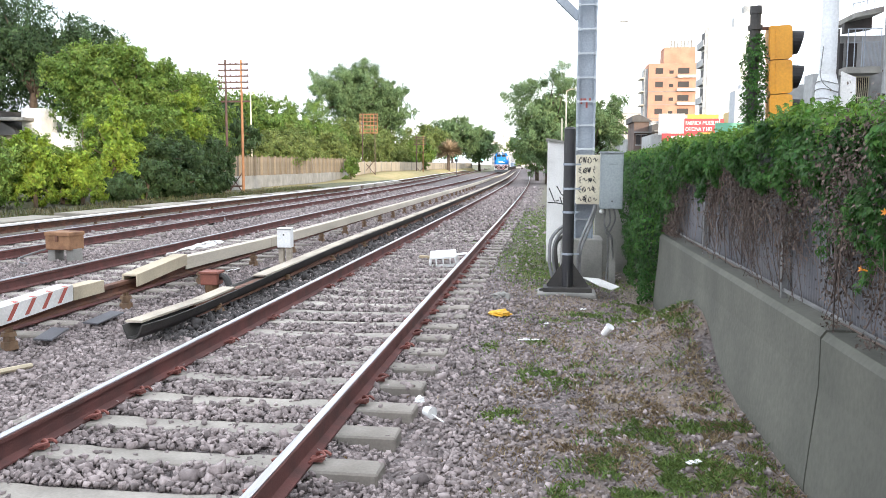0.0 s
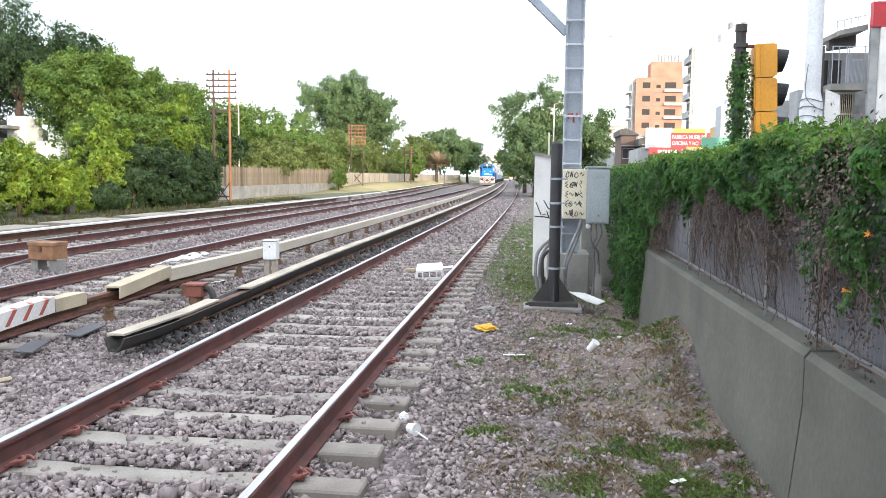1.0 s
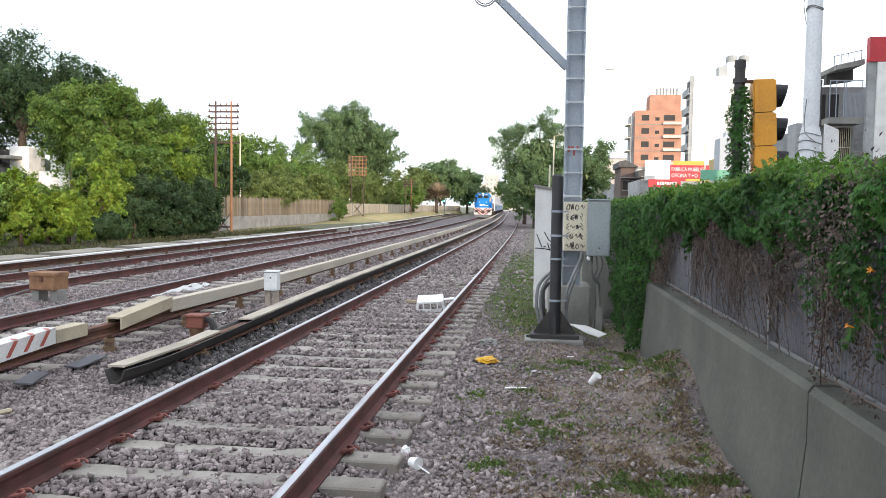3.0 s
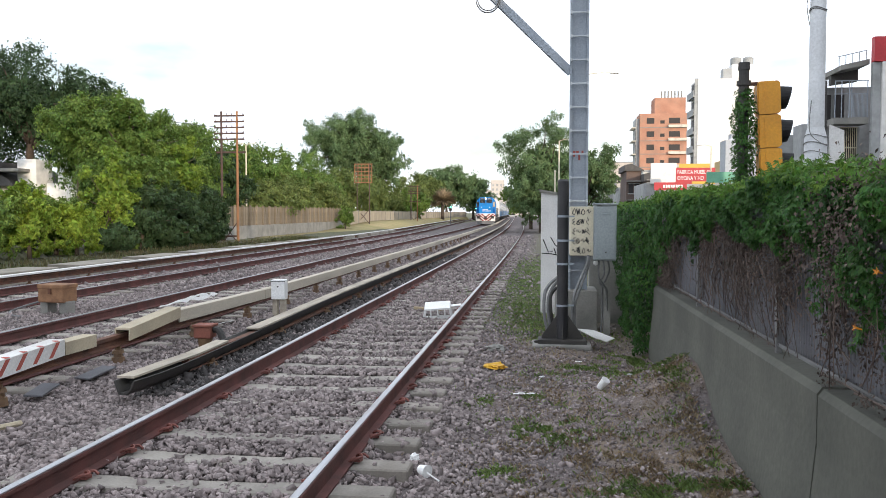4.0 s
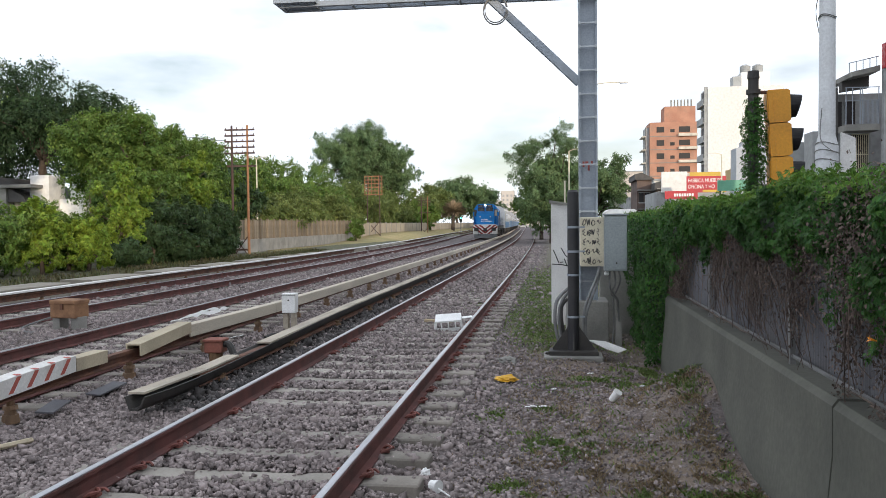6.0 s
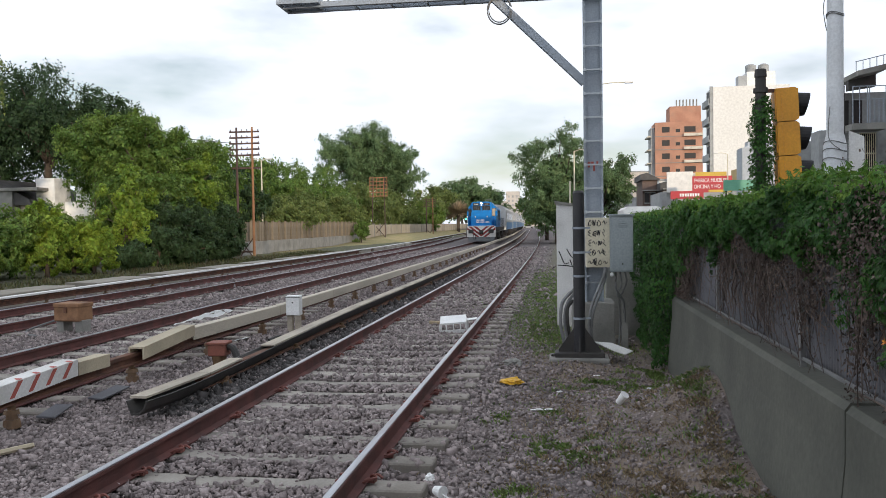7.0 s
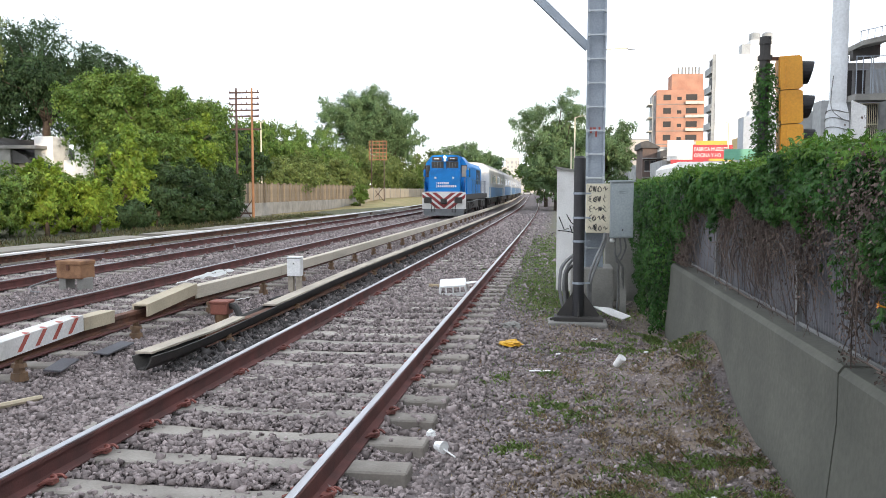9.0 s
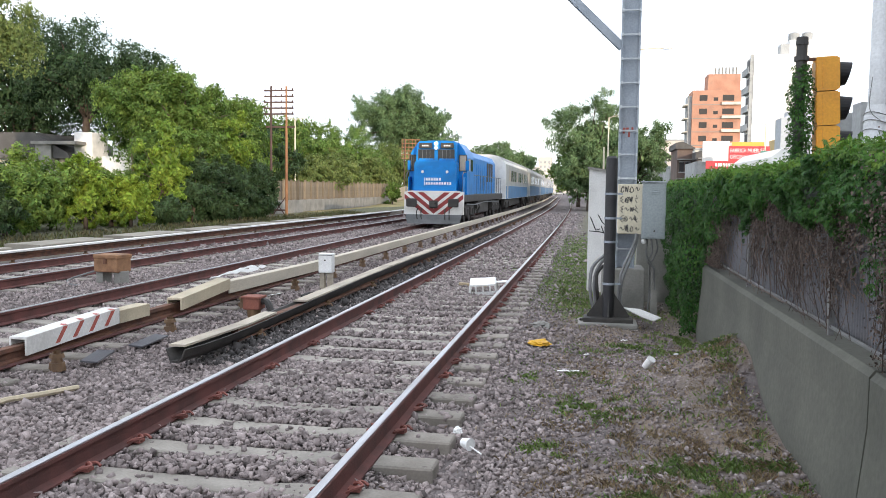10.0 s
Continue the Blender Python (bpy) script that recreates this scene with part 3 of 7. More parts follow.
def build_kerb():
    xs = lambda y: -13.35 + 0.03 * max(0.0, y - 18) - bend(y, 45, 400)
    y, k = -6.0, 0
    kerb = thing("kerb", pose(0, 0, 0), "long low concrete kerb in pale worn slabs beside the far track", "kerb", kind="structure")
    while y < 70:
        e = y + 4.0
        v, f = sweep([(-1.0, 0), (0.0, 0), (0.0, 0.33), (-0.02, 0.35), (-1.0, 0.35)], xs, y, e - 0.015, 1.0, lambda q: -0.05)
        o = new("kerb_slab", mesh_of("kerb_slab", v, f, M_KERB))
        o.parent = kerb
        y = e


build_kerb()

# ---- retaining wall, fence and vines ----
WALL_X = 1.5
M_CHIP = mat("chipped_brown_render", (0.13, 0.10, 0.085), (0.09, 0.075, 0.065), 6, 40, 0.9, bump=0.4)


def build_wall():
    bm = bmesh.new()
    out = [(WALL_X - 0.06, -0.6), (WALL_X - 0.05, 0.0), (WALL_X, 0.55), (WALL_X + 0.0, 0.82), (WALL_X + 0.03, 0.86), (WALL_X + 0.32, 0.86), (WALL_X + 0.32, -0.6)]
    prism(bm, out, 4.62, 11.35)
    for v in bm.verts:
        if v.co.y > 11 and v.co.z > 0.7:
            v.co.z -= 0.03
            v.co.y -= 0.05
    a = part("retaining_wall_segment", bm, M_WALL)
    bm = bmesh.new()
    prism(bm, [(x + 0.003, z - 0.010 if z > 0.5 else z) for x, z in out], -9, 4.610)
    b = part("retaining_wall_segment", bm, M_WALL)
    wall = thing("retaining_wall", pose(0, 0, 0), "low grey concrete retaining wall under a vine-covered fence", "wall", kind="structure")
    a.parent = b.parent = wall
    # chipped render near the wall's end with a pale streak on it
    bm = bmesh.new()
    prism(bm, [(WALL_X - 0.053, -0.1), (WALL_X - 0.051, 0.0), (WALL_X - 0.006, 0.50), (WALL_X + 0.01, 0.50), (WALL_X - 0.04, -0.1)], 3.20, 3.42)
    chip = part("chipped_patch", bm, M_CHIP, wall, "brown chipped patch")
    bm = bmesh.new()
    prism(bm, [(WALL_X - 0.043, 0.14), (WALL_X - 0.013, 0.47), (WALL_X, 0.47), (WALL_X - 0.03, 0.14)], 3.36, 3.395)
    part("pale_streak", bm, M_CONC, chip)


build_wall()


def build_fence():
    f = thing("vine_fence", pose(0, 0, 0), "dull grey corrugated sheet fence with steel posts on a wall", "fence", kind="structure")
    y = -2.93
    while y < 11.0:
        e = min(y + 2.9, 11.2)
        ys = np.arange(y, e + 0.012, 0.0125)
        x = WALL_X + 0.16 + 0.007 * np.sin(ys * 2 * math.pi / 0.05)
        verts = [(a, b, 0.9) for a, b in zip(x, ys)] + [(a, b, 1.85) for a, b in zip(x, ys)]
        k = len(ys)
        o = new("fence_panel", mesh_of("fence_panel", verts, [(i, i + 1, k + i + 1, k + i) for i in range(k - 1)], M_FENCE))
        o.parent = f
        bm = bmesh.new()
        box(bm, WALL_X + 0.09, WALL_X + 0.13, e - 0.025, e + 0.025, 0.82, 1.95, 0.004)
        part("fence_post", bm, M_CABLE, f)
        bm = bmesh.new()
        rod(bm, (WALL_X + 0.11, y, 0.91), (WALL_X + 0.11, e, 0.91), 0.014, n=6)
        part("fence_rail", bm, M_CABLE, f)
        y = e


build_fence()

LEAFLET = np.array([(0, -0.5, 0), (0.17, 0.02, 0.05), (0, 0.62, -0.06), (-0.17, 0.02, 0.05), (0.06, -0.34, 0.02), (0.46, -0.16, 0.02), (0.40, 0.34, -0.08), (-0.06, -0.34, 0.02), (-0.46, -0.16, 0.02), (-0.40, 0.34, -0.08)])
LEAFLET_TRIS = np.array([(0, 1, 2), (0, 2, 3), (4, 5, 6), (7, 9, 8)])
DIAMOND = np.array([(0, -0.5, 0), (0.30, 0.0, 0.06), (0, 0.55, -0.04), (-0.30, 0.0, 0.06)])
DIAMOND_TRIS = np.array([(0, 1, 2), (0, 2, 3)])


def leaves(rng, pos, normal, size, shape, wild=0.6):
    """Leaves at pos (n, 3), facing about along normal, hanging tip down."""
    n = len(pos)
    nz = normal + rng.normal(0, wild, (n, 3))
    nz /= np.linalg.norm(nz, axis=1)[:, None] + 1e-9
    down = np.stack((rng.normal(0, 0.5, n), rng.normal(0, 0.5, n), -np.ones(n)), -1)
    ny = down - nz * (down * nz).sum(1)[:, None]
    ny /= np.linalg.norm(ny, axis=1)[:, None] + 1e-9
    nx = np.cross(ny, nz)
    s = shape[None] * size[:, None, None]
    return pos[:, None, :] + s[..., :1] * nx[:, None] + s[..., 1:2] * ny[:, None] + s[..., 2:] * nz[:, None]


def build_vines():
    rng = np.random.default_rng(8)
    face, crest = [], []            # (x, y, z, nx, ny, nz, size)

    def skirt(y):
        """Lower edge of the hanging green on the track side."""
        z = 1.64 + 0.12 * noise.noise((0, y * 0.9, 1)) + 0.20 * noise.noise((0, y * 3.1, 2))
        z += 0.08 * min(1, max(0.0, 5.0 - y) / 0.6)
        for c, w, d in ((4.62, 0.11, 0.6), (4.42, 0.06, 0.35), (4.02, 0.10, 0.45), (3.78, 0.10, 0.6), (5.35, 0.05, 0.2), (6.3, 0.08, 0.15), (8.15, 0.10, 0.22), (3.3, 0.15, 0.5)):
            z -= d * math.exp(-((y - c) / w) ** 2)
        if y > 9.2:
            z -= (y - 9.2) * 0.40
        return z

    def top(y):
        z = 1.98 + 0.07 * noise.noise((4, y * 0.8, 0)) + 0.05 * noise.noise((4, y * 2.6, 0)) - (0.06 if y > 12 else 0)
        return z + 0.06 * math.exp(-((y - 5.2) / 0.5) ** 2)

    for _ in range(92000):
        y = rng.uniform(2.9, 17.3) if rng.random() < 0.86 else rng.uniform(-2.5, 3.0)
        zt, zb = top(y), skirt(y) if y < 11.3 else -0.1
        size = rng.uniform(0.018, 0.040) if y < 8 else rng.uniform(0.026, 0.050)
        if rng.random() < 0.58:                            # hanging face, in tufts with dark hollows between
            z = zt - (zt - zb) * rng.power(1.3 if y > 11 else 0.9)
            tuft = noise.noise((z * 4.2, y * 3.4, 5))
            if tuft < -0.12 and rng.random() < 0.75:
                continue
            bulge = 0.10 * math.sin(min(1, (z - zb) / max(0.1, zt - zb)) * 2.6) + 0.15 * tuft + 0.06 * noise.noise((z * 2, y * 1.3, 9))
            x = WALL_X + 0.06 - bulge - rng.random() * 0.06
            if y > 11.3:
                x -= 0.18 + 0.1 * noise.noise((z * 1.5, y, 8))
            face.append((x, y, z, -0.75, -0.25, 0.6, size))
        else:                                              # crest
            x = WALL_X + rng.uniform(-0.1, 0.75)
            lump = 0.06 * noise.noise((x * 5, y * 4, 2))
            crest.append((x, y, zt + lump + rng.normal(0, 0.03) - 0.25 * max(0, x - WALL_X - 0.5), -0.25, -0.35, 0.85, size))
    for _ in range(240):                                   # young shoots standing over the crest
        y = rng.uniform(3.0, 12.0)
        x0, h = WALL_X + rng.uniform(-0.05, 0.5), rng.uniform(0.03, 0.09) * (1.4 if 4.7 < y < 5.7 else 1)
        a = rng.uniform(0, 6.283)
        for u in np.linspace(0.2, 1, 6):
            crest.append((x0 + 0.05 * u * math.cos(a), y + 0.05 * u * math.sin(a), top(y) + h * u, math.cos(a), math.sin(a), 0.5, 0.034 * (1.2 - 0.5 * u)))
    for _ in range(3000):                                  # end of the hedge that reaches the ground
        face.append((rng.uniform(1.22, 2.0), 17.3 + rng.normal(0, 0.1), rng.uniform(-0.1, 1.95), -0.3, 0.9, 0.2, rng.uniform(0.06, 0.1)))
    for _ in range(5200):                                  # face seen past the wall's end
        x = rng.uniform(1.25, 2.3)
        face.append((x, 11.45 + rng.normal(0, 0.07) + (x - 1.25) * 0.2, rng.uniform(-0.15, 1.95), -0.3, -0.8, 0.5, rng.uniform(0.03, 0.06)))
    vine = thing("hanging_vine", pose(0, 0, 0), "dense green creeper hanging over the top of a fence", "vine")
    for rows, material, name in ((face, M_IVY, "vine_leaves"), (crest, M_IVY_TOP, "crest_leaves")):
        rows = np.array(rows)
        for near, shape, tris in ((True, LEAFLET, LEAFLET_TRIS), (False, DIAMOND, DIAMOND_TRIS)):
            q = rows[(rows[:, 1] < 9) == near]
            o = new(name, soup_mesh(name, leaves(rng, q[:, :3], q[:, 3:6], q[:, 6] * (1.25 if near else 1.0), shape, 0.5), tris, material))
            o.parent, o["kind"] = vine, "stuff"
    # dry leaves and stems below the green, in patches that leave bare sheet between them
    def dry(y):
        return max(math.exp(-((y - c) / w) ** 2) for c, w in ((10.6, 0.7), (6.7, 0.65), (5.5, 0.3), (4.3, 0.3), (7.9, 0.2)))

    D = []
    while len(D) < 20000:
        y = rng.uniform(2.9, 11.2)
        if rng.random() > 0.07 + dry(y):
            continue
        z = skirt(y) - abs(rng.normal(0, 0.24)) + 0.12
        D.append((WALL_X + 0.10 - rng.random() * 0.11, y, max(0.89, z)))
    for _ in range(1500):                                   # brown clumps on the near stretch
        D.append((WALL_X + rng.normal(-0.06, 0.05), rng.normal(4.25, 0.25), rng.normal(1.66, 0.15)))
    for _ in range(700):
        D.append((WALL_X + rng.normal(-0.06, 0.05), rng.normal(3.75, 0.2), rng.normal(1.88, 0.10)))
    D = np.array(D)
    o = new("dry_leaves", soup_mesh("dry_leaves", leaves(rng, D, np.tile((-0.8, -0.2, 0.5), (len(D), 1)), rng.uniform(0.010, 0.028, len(D)), DIAMOND, 0.9), DIAMOND_TRIS, M_IVY_DRY))
    o.parent, o["kind"], o["label"] = vine, "stuff", "withered brown leaves"
    bm = bmesh.new()
    r = random.Random(3)
    made = 0
    while made < 330:
        y = r.uniform(3.0, 11.1)
        if r.random() > 0.10 + dry(y):
            continue
        made += 1
        z1, z0 = r.uniform(1.3, 1.8), r.uniform(0.87, 1.35)
        p, q = Vector((WALL_X + r.uniform(-0.02, 0.12), y, z1)), Vector((WALL_X + r.uniform(0.0, 0.12), y + r.uniform(-0.5, 0.5), z0))
        mid = (p + q) / 2 + Vector((r.uniform(-0.08, 0.02), r.uniform(-0.2, 0.2), r.uniform(-0.1, 0.1)))
        tube(bm, smooth_curve([p, mid, q], 3), r.uniform(0.0012, 0.0035), 4)
    for _ in range(14):
        y = r.uniform(3.2, 10)
        tube(bm, smooth_curve([(WALL_X + 0.08, y, 0.90), (WALL_X + 0.05, y + 0.4, 0.93), (WALL_X + 0.09, y + 0.9, 0.89)], 3), 0.006, 4)
    part("stem_tangle", bm, M_IVY_DRY, vine, "thin brown woody stems")["kind"] = "stuff"
    # orange trumpet flowers
    M_BLOOM = mat("orange_blossom", (0.75, 0.30, 0.02), (0.62, 0.20, 0.02), 8, 60, 0.5, bump=0.05)
    for x, y, z, turn in ((1.42, 3.86, 1.29, 0), (1.43, 3.66, 1.56, 25)):
        bm = bmesh.new()
        for k in range(5):
            a = 2 * math.pi * k / 5
            c = [(0, 0, 0), (0.018 * math.cos(a - 0.5), 0.018 * math.sin(a - 0.5), 0.012), (0.036 * math.cos(a), 0.036 * math.sin(a), 0.020), (0.018 * math.cos(a + 0.5), 0.018 * math.sin(a + 0.5), 0.012)]
            bm.faces.new([bm.verts.new(v) for v in c])
        rod(bm, (0, 0, -0.05), (0, 0, 0.0), 0.005, 0.011, 8)
        bmesh.ops.transform(bm, matrix=pose(x, y, z, 0, -75, turn) @ Matrix.Scale(0.55, 4), verts=bm.verts)
        part("flower", bm, M_BLOOM, vine, "orange trumpet flower")
    # inner mass of leaves that closes the hedge, its shade put in as dark leaf colour
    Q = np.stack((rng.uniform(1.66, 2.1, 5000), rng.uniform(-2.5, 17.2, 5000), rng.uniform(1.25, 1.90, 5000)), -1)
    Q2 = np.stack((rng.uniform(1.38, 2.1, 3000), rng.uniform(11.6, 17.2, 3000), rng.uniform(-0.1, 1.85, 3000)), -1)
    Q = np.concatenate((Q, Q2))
    o = new("inner_shade_leaves", soup_mesh("inner_shade_leaves", leaves(rng, Q, np.tile((-0.7, 0, 0.3), (len(Q), 1)), rng.uniform(0.09, 0.15, len(Q)), DIAMOND, 0.8), DIAMOND_TRIS, M_LEAF_DARK))
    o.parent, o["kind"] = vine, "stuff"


build_vines()


# ---- grass by the wall ----
def build_grass():
    rng = np.random.default_rng(12)
    spots = [(0.75, 4.75, 0.36, 0.24, 1300), (0.05, 6.9, 0.35, 0.28, 500), (-0.25, 5.7, 0.14, 0.14, 160), (0.85, 5.5, 0.35, 0.25, 520), (0.35, 4.3, 0.28, 0.18, 500),
             (0.6, 9.6, 0.6, 0.35, 420), (1.2, 8.2, 0.15, 0.3, 130), (-0.55, 7.9, 0.13, 0.13, 90), (0.75, 9.9, 0.4, 0.2, 260), (1.25, 6.6, 0.12, 0.5, 110), (0.95, 7.2, 0.3, 0.5, 120),
             (0.0, 12.4, 0.3, 0.5, 220), (-0.2, 13.5, 0.35, 0.9, 700), (-0.3, 16, 0.5, 2.0, 2000), (-0.4, 21, 0.7, 3.0, 3000), (-0.4, 28, 0.8, 4.0, 3200), (1.2, 10.9, 0.3, 0.4, 500), (1.28, 7.9, 0.12, 0.4, 80), (1.3, 5.4, 0.10, 0.6, 220), (-0.1, 8.2, 0.2, 0.1, 60), (0.3, 7.9, 0.8, 1.2, 220),
             (1.1, 4.2, 0.2, 0.25, 110), (-1.7, 18.0, 0.3, 0.8, 200), (-1.9, 24.0, 0.35, 1.4, 260), (-5.6, 5.6, 0.5, 0.3, 60), (0.9, 12.6, 0.25, 0.3, 240)]

    def blades(spots, hlo, hhi, w, tuft):
        out = []
        for cx, cy, rx, ry, n in spots:
            k = int(n * (4.0 if cy < 11 else 2.0))
            p = np.stack((rng.normal(cx, rx * 0.75, k), rng.normal(cy, ry * 0.75, k)), -1)
            for x, y in p:
                if x > 1.42 or x < -6.2 or (cy < 11 and noise.noise((x * 4.5, y * 4.5, tuft)) < 0.02):
                    continue
                z = ground_z(x, y)
                a, lean, h = rng.uniform(0, 6.283), rng.uniform(0.2, 1.2), rng.uniform(hlo, hhi)
                d = np.array((math.cos(a), math.sin(a), 0)) * h * lean
                s = np.array((-math.sin(a), math.cos(a), 0)) * w * rng.uniform(0.7, 1.4)
                b = np.array((x, y, z))
                m = b + d * 0.4 + (0, 0, h * 0.65)
                out.append((b - s, b + s, m + s * 0.7, b + d + (0, 0, h * 0.85), m - s * 0.7))
        return np.array(out)

    v = blades(spots, 0.02, 0.055, 0.0034, 1.0)
    o = new("grass_tufts", quads_mesh("grass_tufts", v, M_GRASS, 5))
    tagged(o, "short green weed tufts among stones beside the wall", "grass", kind="stuff")
    dry = [(0.25, 5.0, 0.4, 0.3, 420), (0.15, 6.2, 0.45, 0.4, 420), (0.9, 5.9, 0.35, 0.4, 380), (0.5, 5.6, 0.8, 1.2, 700), (0.6, 7.6, 0.7, 1.0, 700), (1.2, 5.2, 0.2, 0.8, 500), (1.25, 7.4, 0.2, 1.0, 700), (0.1, 11.5, 0.7, 1.0, 500), (0.2, 9.0, 0.6, 0.8, 350), (1.1, 8.4, 0.3, 0.6, 400), (-0.3, 14, 0.5, 2, 300), (1.25, 4.3, 0.15, 0.4, 300)]
    v = blades(dry, 0.015, 0.05, 0.0022, 7.0)
    o = new("dry_grass", quads_mesh("dry_grass", v, M_STRAW, 5))
    tagged(o, "flattened straw-coloured dry grass among stones beside the wall", "grass", kind="stuff")


build_grass()


# ---- gantry and what stands round its foot ----
def build_gantry():
    g = thing("signal_gantry", pose(0.55, 13.1, 0), "tall grey steel gantry mast with ladder rungs and side beam", "gantry")
    bm = bmesh.new()
    box(bm, -0.35, 0.30, -0.28, 0.55, -0.25, 0.60, 0.02)
    part("concrete_footing", bm, M_CONC, g, "stained concrete block")
    for sx in (-1, 1):
        bm = bmesh.new()
        prism(bm, [(sx * 0.115, 0.6), (sx * 0.145, 0.6), (sx * 0.145, 7.2), (sx * 0.115, 7.2)], -0.11, 0.11)
        part("mast_flange", bm, M_GALV, g)
    bm = bmesh.new()
    box(bm, -0.115, 0.115, -0.02, 0.0, 0.6, 7.2)
    part("mast_web", bm, M_GALV, g)
    bm0 = bmesh.new()
    box(bm0, -0.125, 0.125, -0.135, -0.112, -0.012, 0.012, 0.003)
    for sx in (-1, 1):
        box(bm0, sx * 0.128 - 0.016, sx * 0.128 + 0.016, -0.14, -0.111, -0.025, 0.025, 0.003)
    me = bpy.data.meshes.new("rung")
    bm0.to_mesh(me)
    bm0.free()
    me.materials.append(mat("pale_galvanised_rung", (0.52, 0.55, 0.58), (0.45, 0.48, 0.5), 5, 60, 0.45, 0.4, bump=0.03))
    for k in range(18):
        share("rung", me, pose(0, 0, 0.9 + 0.366 * k), g)
    # brace and beam
    bm = bmesh.new()
    a, b = Vector((-0.13, 0, 4.02)), Vector((-1.53, 0, 5.40))
    d = (b - a).normalized()
    q = d.to_track_quat("Z", "Y").to_matrix().to_4x4()
    box(bm, -0.07, -0.05, -0.06, 0.06, 0, (b - a).length, m=Matrix.Translation(a) @ q)
    box(bm, 0.05, 0.07, -0.06, 0.06, 0, (b - a).length, m=Matrix.Translation(a) @ q)
    box(bm, -0.05, 0.05, -0.01, 0.01, 0, (b - a).length, m=Matrix.Translation(a) @ q)
    part("brace", bm, M_GALV, g)
    bm = bmesh.new()
    for y in (-0.13, 0.13):
        for z in (5.41, 5.96):
            box(bm, -4.95, 0.14, y - 0.035, y + 0.035, z - 0.045, z + 0.045, 0.006)
    part("beam_chord", bm, M_GALV, g)
    bm = bmesh.new()
    for k in range(9):
        x = -4.9 + 0.58 * k
        for y in (-0.13, 0.13):
            rod(bm, (x, y, 5.44), (x + 0.29, y, 5.93), 0.018, n=6)
            rod(bm, (x + 0.29, y, 5.93), (x + 0.58, y, 5.44), 0.018, n=6)
        rod(bm, (x, -0.13, 5.37), (x, 0.13, 5.37), 0.02, n=6)
    part("beam_lattice", bm, M_GALV, g)
    bm = bmesh.new()
    for k in range(16):
        box(bm, -5.0 + 0.045 * k, -4.98 + 0.045 * k, -0.3, 0.3, 5.40, 5.46)
    for y in (-0.3, 0.0, 0.3):
        box(bm, -5.0, -4.3, y - 0.012, y + 0.012, 5.40, 5.465)
    part("grating", bm, M_GALV, g, "open walkway grating")
    bm = bmesh.new()
    c = Vector((-1.43, -0.15, 5.17))
    tube(bm, [c + Vector((0.19 * math.cos(u), 0, 0.22 * math.sin(u))) for u in np.linspace(0.2, 6.2, 22)], 0.012, 6)
    tube(bm, [c + Vector((0.17 * math.cos(u), 0.03, 0.20 * math.sin(u) + 0.02)) for u in np.linspace(0.2, 6.2, 22)], 0.010, 6)
    part("cable_loop", bm, M_CABLE, g)
    bm = bmesh.new()
    for k, (dx, dz, w, h) in enumerate(((-0.07, 0.0, 0.03, 0.09), (-0.02, 0.03, 0.05, 0.03), (0.01, -0.05, 0.03, 0.10), (0.06, 0.02, 0.03, 0.06))):
        box(bm, dx - w / 2, dx + w / 2, -0.0245, -0.021, 2.74 + dz - h / 2, 2.74 + dz + h / 2)
    part("red_paint_mark", bm, M_REDPAINT, g, "smeared red paint mark")

    p = thing("black_post", pose(0.28, 11.62, 0), "black steel tube post with flared base plate beside gantry", "post")
    bm = bmesh.new()
    rod(bm, (0, 0, 0.03), (0, 0, 2.25), 0.080, n=20)
    rod(bm, (0, 0, 2.25), (0, 0, 2.28), 0.082, 0.06, n=20)
    part("tube", bm, M_BLACKPIPE, p)
    bm = bmesh.new()
    box(bm, -0.34, 0.34, -0.17, 0.17, -0.04, 0.03, 0.008)
    part("base_plate", bm, M_DARK, p)
    for ang in (0, 90, 180, 270):
        bm = bmesh.new()
        prism(bm, [(0.06, 0.03), (0.29, 0.03), (0.29, 0.06), (0.10, 0.33), (0.06, 0.40)], -0.008, 0.008)
        bmesh.ops.rotate(bm, verts=bm.verts, cent=(0, 0, 0), matrix=Matrix.Rotation(radians(ang), 3, "Z"))
        if ang in (90, 270):
            bmesh.ops.scale(bm, vec=(1, 0.55, 1), verts=bm.verts)
        part("gusset", bm, M_DARK, p)
    for z in (0.50, 1.09, 1.42, 1.76):
        bm = bmesh.new()
        rod(bm, (0, 0, z - 0.015), (0, 0, z + 0.015), 0.088, n=20)
        box(bm, 0.07, 0.16, -0.012, 0.012, z - 0.012, z + 0.012)
        part("band_clamp", bm, M_GALV, p)
    bm = bmesh.new()
    box(bm, -0.42, 0.40, -0.30, 0.25, -0.10, -0.03, 0.02)
    part("plinth", bm, M_CONC, p, "thin pale concrete pad")

    b = thing("cream_cabinet", pose(0.585, 12.62, 1.16), "cream metal cabinet with sprayed scrawls strapped to the mast", "cabinet")
    bm = bmesh.new()
    box(bm, -0.175, 0.175, -0.12, 0.33, 0, 0.745, 0.008)
    part("body", bm, M_CREAM, b)
    # illegible sprayed scrawl as plain strokes
    r = random.Random(21)
    shapes = [[(0, 0.9), (0.2, 0.1), (0.4, 0.9), (0.6, 0.1), (0.8, 0.9)], [(0, 0.2), (0.5, 1), (0.9, 0.4), (0.3, 0.1), (0.1, 0.7)], [(0.9, 1), (0.1, 0.7), (0.8, 0.5), (0.1, 0.3), (0.9, 0)], [(0, 0.5), (0.3, 0.8), (0.6, 0.3), (1, 0.6)], [(0.2, 1), (0.7, 0.6), (0.1, 0.5), (0.9, 0)]]
